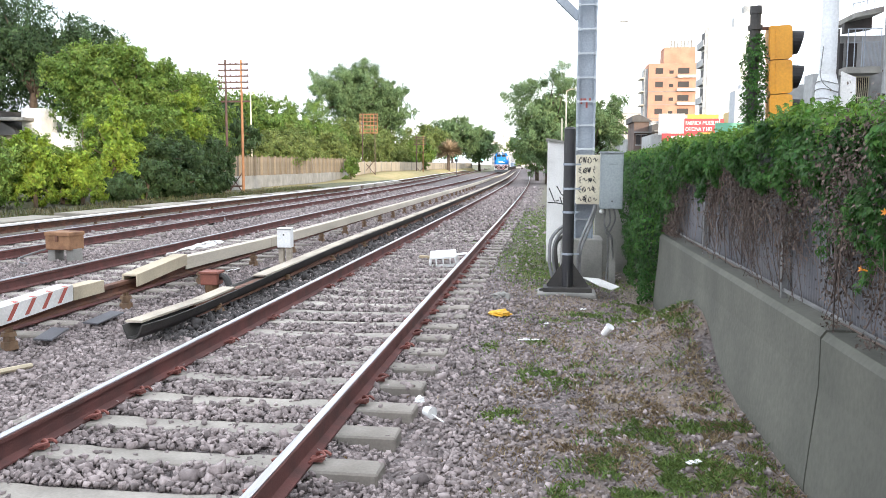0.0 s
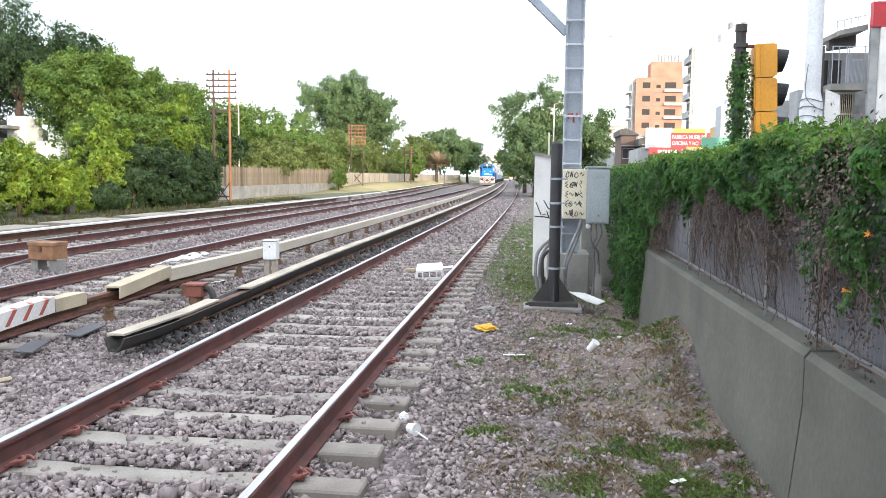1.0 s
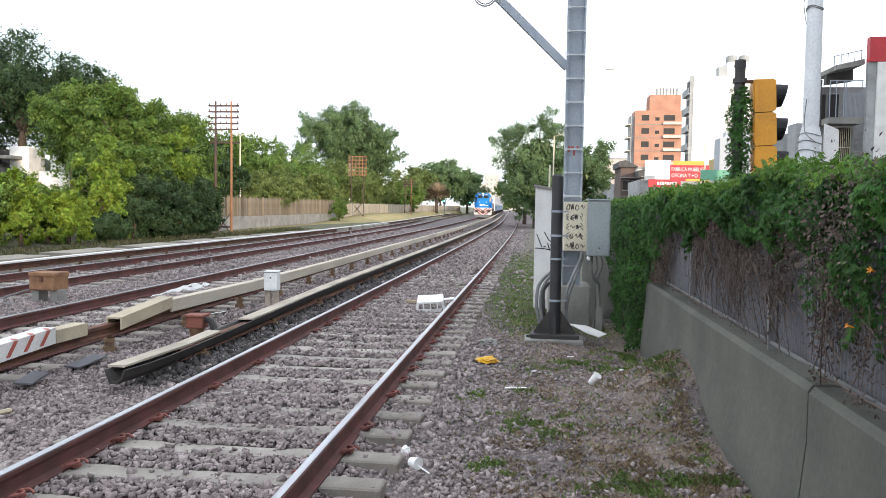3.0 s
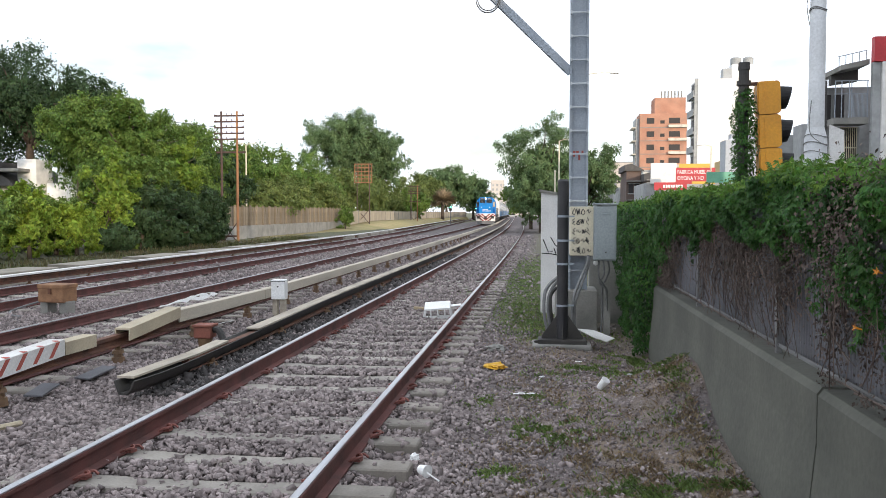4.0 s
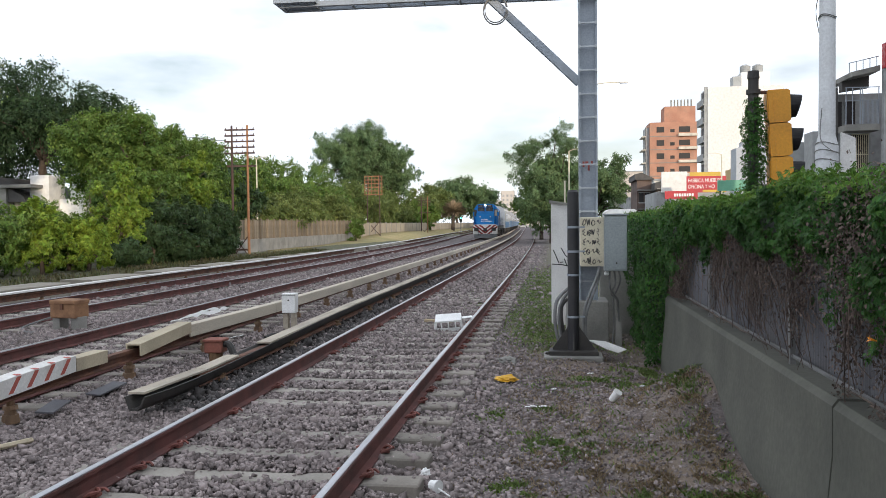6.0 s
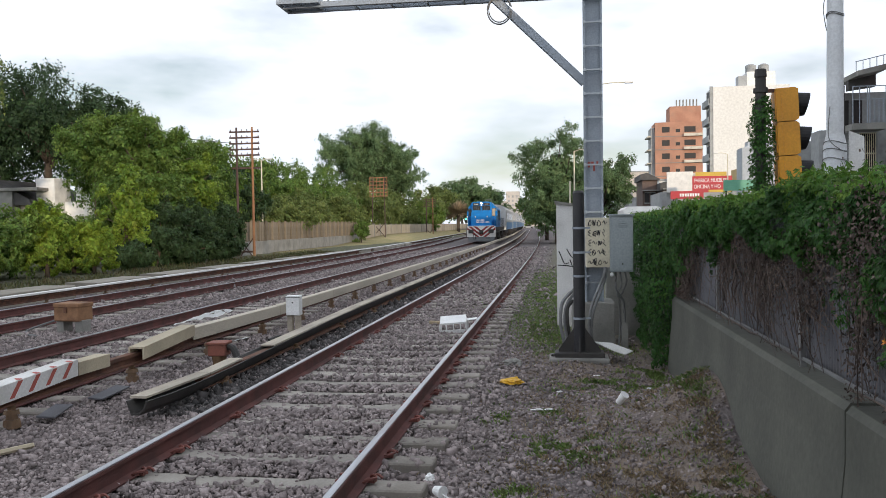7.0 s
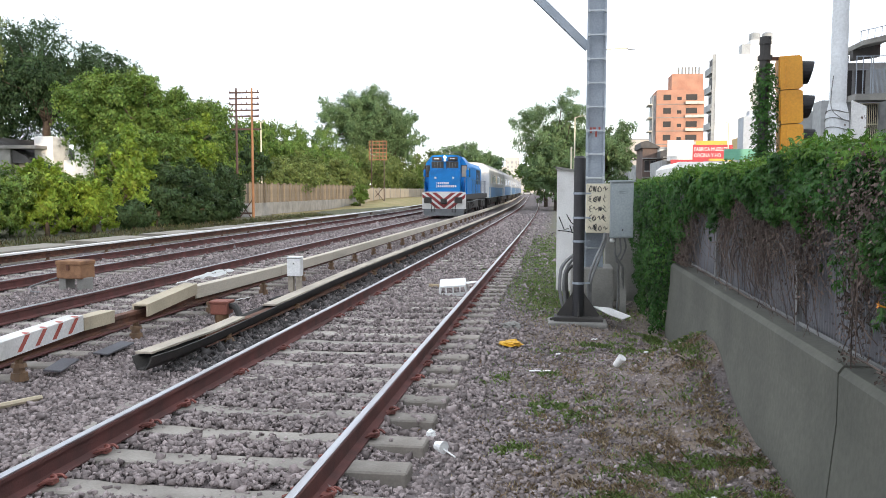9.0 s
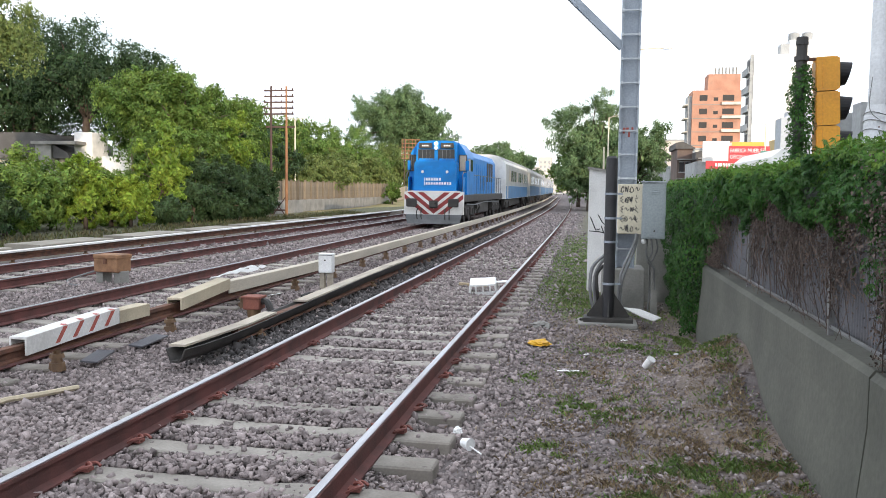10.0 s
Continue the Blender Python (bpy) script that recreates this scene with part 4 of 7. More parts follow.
    for row in range(5):
        x, z = -0.15, 0.61 - row * 0.145
        while x < 0.105:
            w, h = r.uniform(0.05, 0.07), r.uniform(0.08, 0.115)
            lean = r.uniform(-0.01, 0.02)
            for pick in r.sample(shapes, 2 if r.random() < 0.35 else 1):
                bm = bmesh.new()
                tube(bm, smooth_curve([(x + u * w + lean * v, -0.1225, z + v * h) for u, v in pick], 3), 0.0055, 4)
                for v in bm.verts:
                    v.co.y = -0.1225 + (v.co.y + 0.1225) * 0.15
                part("spray_stroke", bm, M_INK, b)
            x += w + r.uniform(0.004, 0.016)

    c = thing("grey_cabinet", pose(0.92, 12.45, 1.10), "grey enamelled outdoor cabinet with louvres beside the mast", "cabinet")
    bm = bmesh.new()
    box(bm, -0.165, 0.165, -0.13, 0.14, 0, 0.83, 0.008)
    box(bm, -0.185, 0.185, -0.16, 0.16, 0.83, 0.85, 0.004)
    part("body", bm, M_GREYBOX, c)
    bm = bmesh.new()
    box(bm, -0.148, 0.148, -0.141, -0.131, 0.02, 0.80, 0.004)
    d = part("door", bm, M_GREYBOX, c)
    for k in range(4):
        bm = bmesh.new()
        box(bm, -0.05, 0.07, -0.150, -0.140, 0.66 + 0.027 * k, 0.674 + 0.027 * k, 0.002)
        part("louvre", bm, M_GREYBOX, d)
    bm = bmesh.new()
    rod(bm, (0.01, -0.152, 0.12), (0.01, -0.141, 0.12), 0.012, n=8)
    part("lock", bm, M_DARK, d)

    l = thing("small_lamp", pose(0.79, 12.40, 1.06), "small white bulb lamp under a cabinet", "lamp")
    bm = bmesh.new()
    bmesh.ops.create_icosphere(bm, subdivisions=2, radius=0.04)
    part("bulb", bm, M_PLASTIC, l)
    bm = bmesh.new()
    rod(bm, (0, 0, 0.03), (0, 0.02, 0.10), 0.02, n=8)
    part("holder", bm, M_DARK, l)

    k = thing("conduits", pose(0, 0, 0), "grey and black cable conduits looping round the gantry foot", "cable")
    runs = [[(0.68, 12.5, 1.16), (0.66, 12.40, 1.05), (0.52, 12.0, 0.78), (0.44, 11.85, 0.55), (0.43, 11.82, 0.25), (0.46, 11.85, -0.05)],
            [(0.70, 12.5, 1.16), (0.68, 12.42, 1.0), (0.56, 12.05, 0.74), (0.47, 11.9, 0.5), (0.46, 11.87, 0.2), (0.50, 11.9, -0.05)],
            [(0.22, 12.2, 0.85), (0.10, 12.0, 0.76), (0.03, 11.9, 0.62), (0.03, 11.88, 0.3), (0.12, 11.85, -0.05)],
            [(0.24, 12.3, 0.80), (0.14, 12.1, 0.70), (0.08, 12.0, 0.5), (0.10, 11.98, 0.2), (0.16, 11.9, -0.05)],
            [(0.20, 12.1, 0.70), (0.12, 12.0, 0.60), (0.12, 11.95, 0.4), (0.15, 11.95, 0.1), (0.05, 11.7, 0.02), (-0.10, 11.55, -0.02)],
            [(0.84, 12.45, 1.10), (0.84, 12.45, 0.85), (0.92, 12.55, 0.72), (0.98, 12.7, 0.6), (0.95, 12.8, 0.3), (0.95, 12.8, -0.05)],
            [(0.90, 12.45, 1.10), (0.92, 12.45, 0.9), (0.86, 12.5, 0.75), (0.96, 12.6, 0.62), (1.0, 12.8, 0.2), (1.0, 12.8, -0.05)],
            [(0.97, 12.45, 1.10), (1.0, 12.5, 0.95), (0.95, 12.55, 0.8), (0.90, 12.6, 0.66), (0.92, 12.8, 0.3), (0.90, 12.8, -0.05)]]
    for i, pts in enumerate(runs):
        bm = bmesh.new()
        tube(bm, smooth_curve(pts, 6), 0.02 if i < 2 else 0.024 if i < 5 else 0.013, 8)
        part("conduit", bm, M_CABLE if i != 4 else M_DARK, k)

    h = thing("white_hut", pose(0.20, 15.6, 0), "narrow whitewashed concrete hut with black scrawl beside track", "hut")
    bm = bmesh.new()
    prism(bm, [(-0.24, -0.15), (0.24, -0.15), (0.24, 2.12), (-0.24, 2.20)], -0.35, 0.9)
    part("body", bm, M_WHITE, h)
    bm = bmesh.new()
    prism(bm, [(-0.27, 2.195), (0.27, 2.115), (0.27, 2.155), (-0.27, 2.24)], -0.4, 0.95)
    part("roof_slab", bm, M_CONC, h)
    for pts in ([(-0.20, 1.32), (-0.10, 1.08), (-0.02, 1.10)], [(-0.06, 1.36), (0.02, 1.22), (0.14, 1.12)], [(-0.22, 1.06), (-0.05, 1.05), (0.10, 1.02)], [(0.0, 1.16), (0.05, 1.02)], [(0.06, 1.14), (0.09, 1.0), (0.16, 1.06)]):
        bm = bmesh.new()
        tube(bm, [(x, -0.352, z) for x, z in pts], 0.009, 4)
        part("spray_stroke", bm, M_INK, h, "thin black illegible spray stroke")
    for x in (0.02, 0.17):
        bm = bmesh.new()
        rod(bm, (x, 0.1, 2.1), (x, 0.1, 2.62 if x < 0.1 else 2.35), 0.02, n=6)
        part("vent_pipe", bm, M_CREAM, h)

    s = thing("concrete_stake", pose(0.99, 12.8, 0), "slim weathered concrete stake standing in weeds", "stake")
    bm = bmesh.new()
    prism(bm, [(-0.05, -0.2), (0.05, -0.2), (0.04, 0.76), (0.0, 0.80), (-0.04, 0.76)], -0.05, 0.05)
    part("shaft", bm, M_CONC, s)
    s = thing("metal_sheet", pose(0.72, 11.75, 0.03), "bent white sheet panel lying on the stones", "sheet")
    bm = bmesh.new()
    q = [(-0.22, 0.18, 0.10), (0.02, 0.20, 0.08), (0.30, -0.02, 0.0), (0.18, -0.2, -0.02), (0.02, -0.12, 0.02), (-0.12, 0.02, 0.07)]
    a = [bm.verts.new(v) for v in q]
    b2 = [bm.verts.new((x, y, z - 0.012)) for x, y, z in q]
    bm.faces.new(a)
    bm.faces.new(b2[::-1])
    for i in range(6):
        bm.faces.new((a[i], b2[i], b2[(i + 1) % 6], a[(i + 1) % 6]))
    part("sheet", bm, M_WHITE, s)
    s = thing("wall_stub", pose(1.20, 14.2, 0), "stained concrete stub wall behind the cabinet", "wall")
    bm = bmesh.new()
    box(bm, -0.42, 0.15, -0.1, 0.1, -0.2, 1.25, 0.015)
    part("slab", bm, M_CONC, s)


build_gantry()


# ---- boxes and litter along the tracks ----
def build_boxes():
    b = thing("signal_box", pose(-4.65, 14.0, 0), "small white junction box on two short white legs", "junction box")
    bm = bmesh.new()
    box(bm, -0.125, 0.125, -0.09, 0.09, 0.27, 0.62, 0.012)
    part("case", bm, M_PLASTIC, b)
    bm = bmesh.new()
    box(bm, -0.13, 0.13, -0.098, -0.086, 0.585, 0.60, 0.002)
    part("lid_seam", bm, M_CABLE, b)
    bm = bmesh.new()
    rod(bm, (0.0, -0.097, 0.5), (0.0, -0.09, 0.5), 0.015, n=8)
    part("lock", bm, M_DARK, b)
    for x in (-0.07, 0.07):
        bm = bmesh.new()
        box(bm, x - 0.045, x + 0.045, -0.05, 0.05, -0.1, 0.27, 0.006)
        part("leg", bm, M_WOOD, b)

    b = thing("rusty_track_box", pose(-8.78, 13.85, 0, 0, 0, -8), "rusty ochre metal track box on two concrete legs", "track box")
    bm = bmesh.new()
    box(bm, -0.27, 0.27, -0.19, 0.19, 0.18, 0.46, 0.025)
    part("case", bm, M_BROWNBOX, b)
    bm = bmesh.new()
    box(bm, -0.28, 0.28, -0.205, 0.205, 0.43, 0.51, 0.02)
    part("lid", bm, M_BROWNBOX, b)
    bm = bmesh.new()
    box(bm, -0.03, 0.03, -0.22, -0.185, 0.34, 0.44, 0.006)
    part("hasp", bm, M_RUST, b)
    for x in (-0.20, 0.20):
        bm = bmesh.new()
        box(bm, x - 0.08, x + 0.08, -0.12, 0.12, -0.15, 0.20, 0.012)
        part("leg", bm, M_CONC, b)
    bm = bmesh.new()
    tube(bm, smooth_curve([(-0.3, 0, 0.2), (-0.55, -0.1, 0.12), (-0.75, -0.3, 0.02), (-0.5, -0.55, -0.02), (-0.2, -0.6, -0.03)], 6), 0.02, 6)
    part("hose", bm, M_CABLE, b)

    b = thing("red_cable_box", pose(-4.47, 10.35, -0.06), "red oxide cable box on ochre pot with black hose", "cable box")
    bm = bmesh.new()
    box(bm, -0.12, 0.12, -0.11, 0.11, 0.20, 0.36, 0.02)
    part("case", bm, M_REDBOX, b)
    bm = bmesh.new()
    box(bm, -0.135, 0.135, -0.125, 0.125, 0.35, 0.385, 0.01)
    part("lid", bm, M_REDBOX, b)
    bm = bmesh.new()
    rod(bm, (0, 0, -0.08), (0, 0, 0.08), 0.12, 0.10, 14)
    rod(bm, (0, 0, 0.08), (0, 0, 0.20), 0.085, 0.10, 14)
    part("pot", bm, M_OCHRE, b)
    bm = bmesh.new()
    tube(bm, smooth_curve([(0.11, 0, 0.31), (0.20, -0.02, 0.30), (0.27, -0.05, 0.18), (0.34, -0.1, -0.02)], 6), 0.045, 8)
    part("hose", bm, M_DARK, b)

    b = thing("white_tray", pose(-1.80, 14.0, 0.0, 0, 0, 6), "upturned white plastic tray lying between the rails", "tray")
    bm = bmesh.new()
    prism(bm, [(-0.26, 0.0), (-0.22, 0.0), (-0.19, 0.16), (0.19, 0.16), (0.22, 0.0), (0.26, 0.0), (0.22, 0.19), (-0.22, 0.19)], -0.16, 0.20)
    bmesh.ops.transform(bm, matrix=pose(0, 0, 0.02, 14, -4, 0), verts=bm.verts)
    shell = part("shell", bm, M_PLASTIC, b)
    for x in (-0.12, 0.0, 0.12):
        bm = bmesh.new()
        box(bm, x - 0.012, x + 0.012, -0.17, -0.15, 0.05, 0.16, 0.003, pose(0, 0, 0.02, 14, -4, 0))
        part("rib", bm, M_PLASTIC, shell)
    bm = bmesh.new()
    prism(bm, [(-0.20, 0.0), (0.20, 0.0), (0.20, 0.06), (-0.20, 0.06)], -0.163, -0.15)
    bmesh.ops.transform(bm, matrix=pose(0, 0, 0.02, 14, -4, 0), verts=bm.verts)
    part("front_lip", bm, M_PLASTIC, shell)
    bm = bmesh.new()
    prism(bm, [(0.2, 0.175), (0.40, 0.20), (0.40, 0.212), (0.2, 0.187)], -0.02, 0.22)
    part("flap", bm, M_PLASTIC, b)
    b = thing("loose_plank", pose(-2.12, 14.95, 0.02, 0, 3, 4), "short pale plank lying across ballast", "plank")
    bm = bmesh.new()
    box(bm, -0.26, 0.26, -0.05, 0.05, -0.015, 0.03, 0.006)
    part("board", bm, M_CARD, b)

    def crumple(name, label, cat, x, y, z, size, material, seed, squash=0.6):
        bm = bmesh.new()
        bmesh.ops.create_icosphere(bm, subdivisions=3, radius=1)
        for v in bm.verts:
            n = v.co.copy()
            v.co *= 1 + 0.55 * noise.noise(n * 2.3 + Vector((seed, 0, 0))) + 0.2 * noise.noise(n * 6 + Vector((seed, 5, 0)))
            v.co = Vector((v.co.x * size[0], v.co.y * size[1], max(-0.3, v.co.z) * size[2]))
        o = part(name, bm, material)
        o.location = (x, y, z)
        return tagged(o, label, cat)

    crumple("plastic_bag", "crumpled yellow plastic bag on the stones", "bag", -0.55, 9.62, -0.02, (0.125, 0.10, 0.05), M_YELLOW, 1)
    crumple("plastic_bag", "crumpled pale grey plastic bag on stones", "bag", -0.62, 10.9, -0.02, (0.12, 0.10, 0.06), M_CONC, 4)
    crumple("paper_scrap", "crumpled white paper scrap beside sleepers", "paper", -0.93, 5.86, 0.0, (0.035, 0.03, 0.03), M_PLASTIC, 2)
    crumple("broken_stone", "pale broken stone among ballast", "stone", 1.27, 8.3, 0.20, (0.05, 0.04, 0.03), M_CONC, 9)

    b = thing("paper_cup", pose(0.63, 8.55, 0.03, 38, 14, 35), "white paper cup lying on its side on stones", "cup")
    bm = bmesh.new()
    rod(bm, (0, 0, -0.06), (0, 0, 0.06), 0.034, 0.044, 18)
    part("wall", bm, M_PLASTIC, b)
    bm = bmesh.new()
    tube(bm, [(0.044 * math.cos(u), 0.044 * math.sin(u), 0.06) for u in np.linspace(0, 6.283, 19)], 0.004, 5)
    part("rim", bm, M_PLASTIC, b)

    b = thing("white_ladle", pose(-0.79, 5.42, 0.02, 0, 0, -38), "white plastic cup with a stick lying on stones", "litter")
    bm = bmesh.new()
    rod(bm, (-0.045, 0, 0.03), (0.03, 0, 0.03), 0.03, 0.045, 14)
    part("cup", bm, M_PLASTIC, b)
    bm = bmesh.new()
    rod(bm, (0.02, 0, 0.02), (0.16, -0.02, 0.0), 0.006, n=6)
    part("stick", bm, M_PLASTIC, b)

    for x, y, rz, l, lab in ((-0.18, 8.25, 12, 0.11, "flat white paper strip on the stones"), (0.0, 9.2, 40, 0.03, "tiny white paper scrap on the stones"), (0.45, 10.2, 10, 0.04, "tiny white paper scrap on the stones"), (0.98, 9.3, 60, 0.03, "tiny white paper scrap on the stones"), (0.9, 4.9, 30, 0.05, "tiny white paper scrap on the stones"), (-5.2, 12.9, 80, 0.2, "flat white paper strip on the stones")):
        bm = bmesh.new()
        for i in range(4):
            box(bm, -l + i * l / 2, -l + (i + 1) * l / 2, -0.018, 0.018, 0.006 * (i % 2), 0.006 * (i % 2) + 0.004)
        o = part("paper_strip", bm, M_PLASTIC)
        o.matrix_basis = pose(x, y, ground_z(x, y) + 0.03, 3, 2, rz)
        tagged(o, lab, "paper")

    b = thing("torn_sheeting", pose(-5.55, 12.3, 0.38, 0, 0, 8), "torn white plastic sheeting draped over the conductor boards", "sheeting")
    bm = bmesh.new()
    grid = [[bm.verts.new((0.5 * u - 0.25 + 0.06 * noise.noise((u * 3, v * 3, 1)), 1.5 * v - 0.75 + 0.1 * noise.noise((u * 4, v * 4, 2)), 0.10 - 0.12 * abs(u - 0.75) + 0.05 * noise.noise((u * 5, v * 5, 3)))) for v in np.linspace(0, 1, 14)] for u in np.linspace(0, 1, 7)]
    for i in range(6):
        for j in range(13):
            if noise.noise((i * 0.9, j * 0.7, 4)) < 0.35:
                bm.faces.new((grid[i][j], grid[i + 1][j], grid[i + 1][j + 1], grid[i][j + 1]))
    r = bmesh.ops.solidify(bm, geom=list(bm.faces), thickness=0.006)
    part("film", bm, M_PLASTIC, b)
    for x, y, rz, l, lab in ((-4.6, 6.0, 65, 0.45, "split pale wooden stick on the ballast"), (-4.55, 13.1, 70, 0.35, "thin dark stick on the ballast")):
        bm = bmesh.new()
        tube(bm, [(-l, 0, 0.0), (-l * 0.4, 0.03, 0.02), (0.1, 0.0, 0.015), (l, 0.04, 0.0)], 0.025, 6)
        o = part("wooden_stick", bm, M_TAN if "pale" in lab else M_DARK)
        o.matrix_basis = pose(x, y, 0.0, 0, 0, rz)
        tagged(o, lab, "stick")
    # fallen dark sheets under the striped board
    for x, y, rz, w in ((-4.95, 7.5, 8, 0.20), (-4.9, 8.4, -6, 0.24)):
        bm = bmesh.new()
        box(bm, -w, w, -0.09, 0.09, 0, 0.02, 0.004, pose(0, 0, 0.01, 2, -5, 0))
        o = part("fallen_board", bm, M_FENCE)
        o.matrix_basis = pose(x, y, 0.02, 0, 0, rz + 90)
        tagged(o, "grey fallen board lying beside the conductor rail", "board")


build_boxes()


# ---- traffic light and poles behind the hedge ----
def build_street_poles():
    t = thing("traffic_light", pose(2.56, 9.3, -0.03, 0, -2.5, -6), "yellow traffic light seen side-on with black hoods", "traffic light")
    M_TL = mat("yellow_signal_housing", (0.72, 0.33, 0.025), (0.62, 0.27, 0.02), 3, 40, 0.5, bump=0.04, dirt=(0.35, 0.15, 0.02), dirt_amount=0.35)
    for k in range(3):
        bm = bmesh.new()
        z = 2.19 + 0.36 * k
        prism(bm, [(-0.11, z), (0.08, z), (0.11, z + 0.02), (0.11, z + 0.33), (0.08, z + 0.35), (-0.11, z + 0.35)], -0.15, 0.15)
        box(bm, -0.122, -0.109, -0.13, 0.13, z + 0.03, z + 0.32, 0.004)
        box(bm, -0.06, -0.045, -0.158, -0.15, z + 0.02, z + 0.33)
        seg = part("signal_section", bm, M_TL, t)
        bm = bmesh.new()
        c = Vector((0.11, 0, z + 0.18))
        prev = None
        for k2 in range(25):
            u = 2 * math.pi * k2 / 24
            yy, zz = math.cos(u) * 0.13, math.sin(u) * 0.13
            a = bm.verts.new(c + Vector((0, yy, zz)))
            b = bm.verts.new(c + Vector((0.105 + 0.035 * math.sin(u), yy * 0.9, zz * 0.9 - 0.005)))
            if prev:
                bm.faces.new((prev[0], a, b, prev[1]))
            prev = (a, b)
        bmesh.ops.solidify(bm, geom=list(bm.faces), thickness=0.006)
        part("hood", bm, M_BLACKPIPE, seg, "black visor")
        bm = bmesh.new()
        rod(bm, (0.105, 0, z + 0.18), (0.125, 0, z + 0.18), 0.13, 0.11, 18)
        part("lens", bm, M_DARK, seg)
    p = thing("signal_pole", pose(2.17, 9.3, 0), "dark steel signal pole wrapped in green creeper", "pole")
    bm = bmesh.new()
    rod(bm, (0, 0, -0.1), (0, 0, 3.40), 0.055, n=14)
    rod(bm, (0, 0, 3.37), (0, 0, 3.45), 0.064, 0.058, n=14)
    rod(bm, (0, 0, 3.20), (0, 0, 3.25), 0.075, n=14)
    part("shaft", bm, M_DARK, p)
    bm = bmesh.new()
    box(bm, 0.04, 0.32, -0.02, 0.02, 3.20, 3.235, 0.004)
    box(bm, 0.26, 0.30, -0.02, 0.02, 3.1, 3.23, 0.004)
    part("arm", bm, M_RUST, p)
    rng = np.random.default_rng(31)
    n = 2600
    z = rng.uniform(1.7, 3.16, n)
    a = rng.uniform(0, 6.283, n)
    lump = np.array([1 + 0.55 * noise.noise((math.cos(u) * 1.2, math.sin(u) * 1.2, v * 3.4)) for u, v in zip(a, z)])
    rad = (0.055 + 0.085 * rng.random(n)) * lump * np.interp(z, [1.7, 2.4, 2.9, 3.16], [1.25, 1.15, 1.05, 0.65])
    P = np.stack((rad * np.cos(a) + 0.01, rad * np.sin(a), z), -1)
    N = np.stack((np.cos(a), np.sin(a), np.full(n, 0.6)), -1)
    o = new("creeper", soup_mesh("creeper", leaves(rng, P, N, rng.uniform(0.025, 0.048, n), LEAFLET, 0.5), LEAFLET_TRIS, M_IVY))
    o.parent, o["label"], o["kind"] = p, "green creeper leaves", "stuff"
    w = thing("white_column", pose(3.62, 11.5, 0), "tall white-painted steel column with wires strapped round it", "pole")
    M_COL = mat("white_painted_column", (0.78, 0.80, 0.82), (0.68, 0.70, 0.73), 1.4, 30, 0.5, bump=0.05, dirt=(0.35, 0.34, 0.32), dirt_amount=0.35)
    bm = bmesh.new()
    rod(bm, (0, 0, -0.1), (0, 0, 2.80), 0.148, 0.142, n=24)
    rod(bm, (0, 0, 2.80), (0, 0, 2.95), 0.142, 0.108, n=24)
    rod(bm, (0, 0, 2.95), (0, 0, 9.5), 0.105, 0.085, n=24)
    part("shaft", bm, M_COL, w)
    for zz, rr in ((2.84, 0.142), (2.74, 0.148), (2.62, 0.150), (4.5, 0.107), (4.52, 0.108)):
        bm = bmesh.new()
        tube(bm, [(rr * math.cos(u), rr * math.sin(u), zz + 0.02 * math.sin(u * 2)) for u in np.linspace(0, 6.28, 25)], 0.006, 5)
        part("wire_strap", bm, M_CABLE, w)
    bm = bmesh.new()
    tube(bm, smooth_curve([(-0.1, -0.12, 3.3), (-0.13, -0.16, 2.9), (-0.02, -0.2, 2.75), (0.1, -0.17, 2.7)], 5), 0.006, 5)
    tube(bm, smooth_curve([(-0.10, -0.05, 4.9), (-0.16, -0.05, 4.6), (-0.12, -0.05, 4.3)], 5), 0.006, 5)
    part("loose_wire", bm, M_CABLE, w)
    s = thing("white_board", pose(3.93, 11.6, 2.0, 0, 0, 0), "leaning white sheet board behind the column", "board")
    bm = bmesh.new()
    prism(bm, [(-0.10, -2.0), (0.14, -2.0), (0.08, 0.92), (-0.10, 1.00)], -0.02, 0.02)
    part("sheet", bm, M_WHITE, s)


build_street_poles()


# ---- trees ----
SPEAR = np.array([(-0.32, -0.40, 0.0), (0.34, -0.30, 0.05), (0.0, 0.60, -0.04)])
SPEAR_TRIS = np.array([(0, 1, 2)])


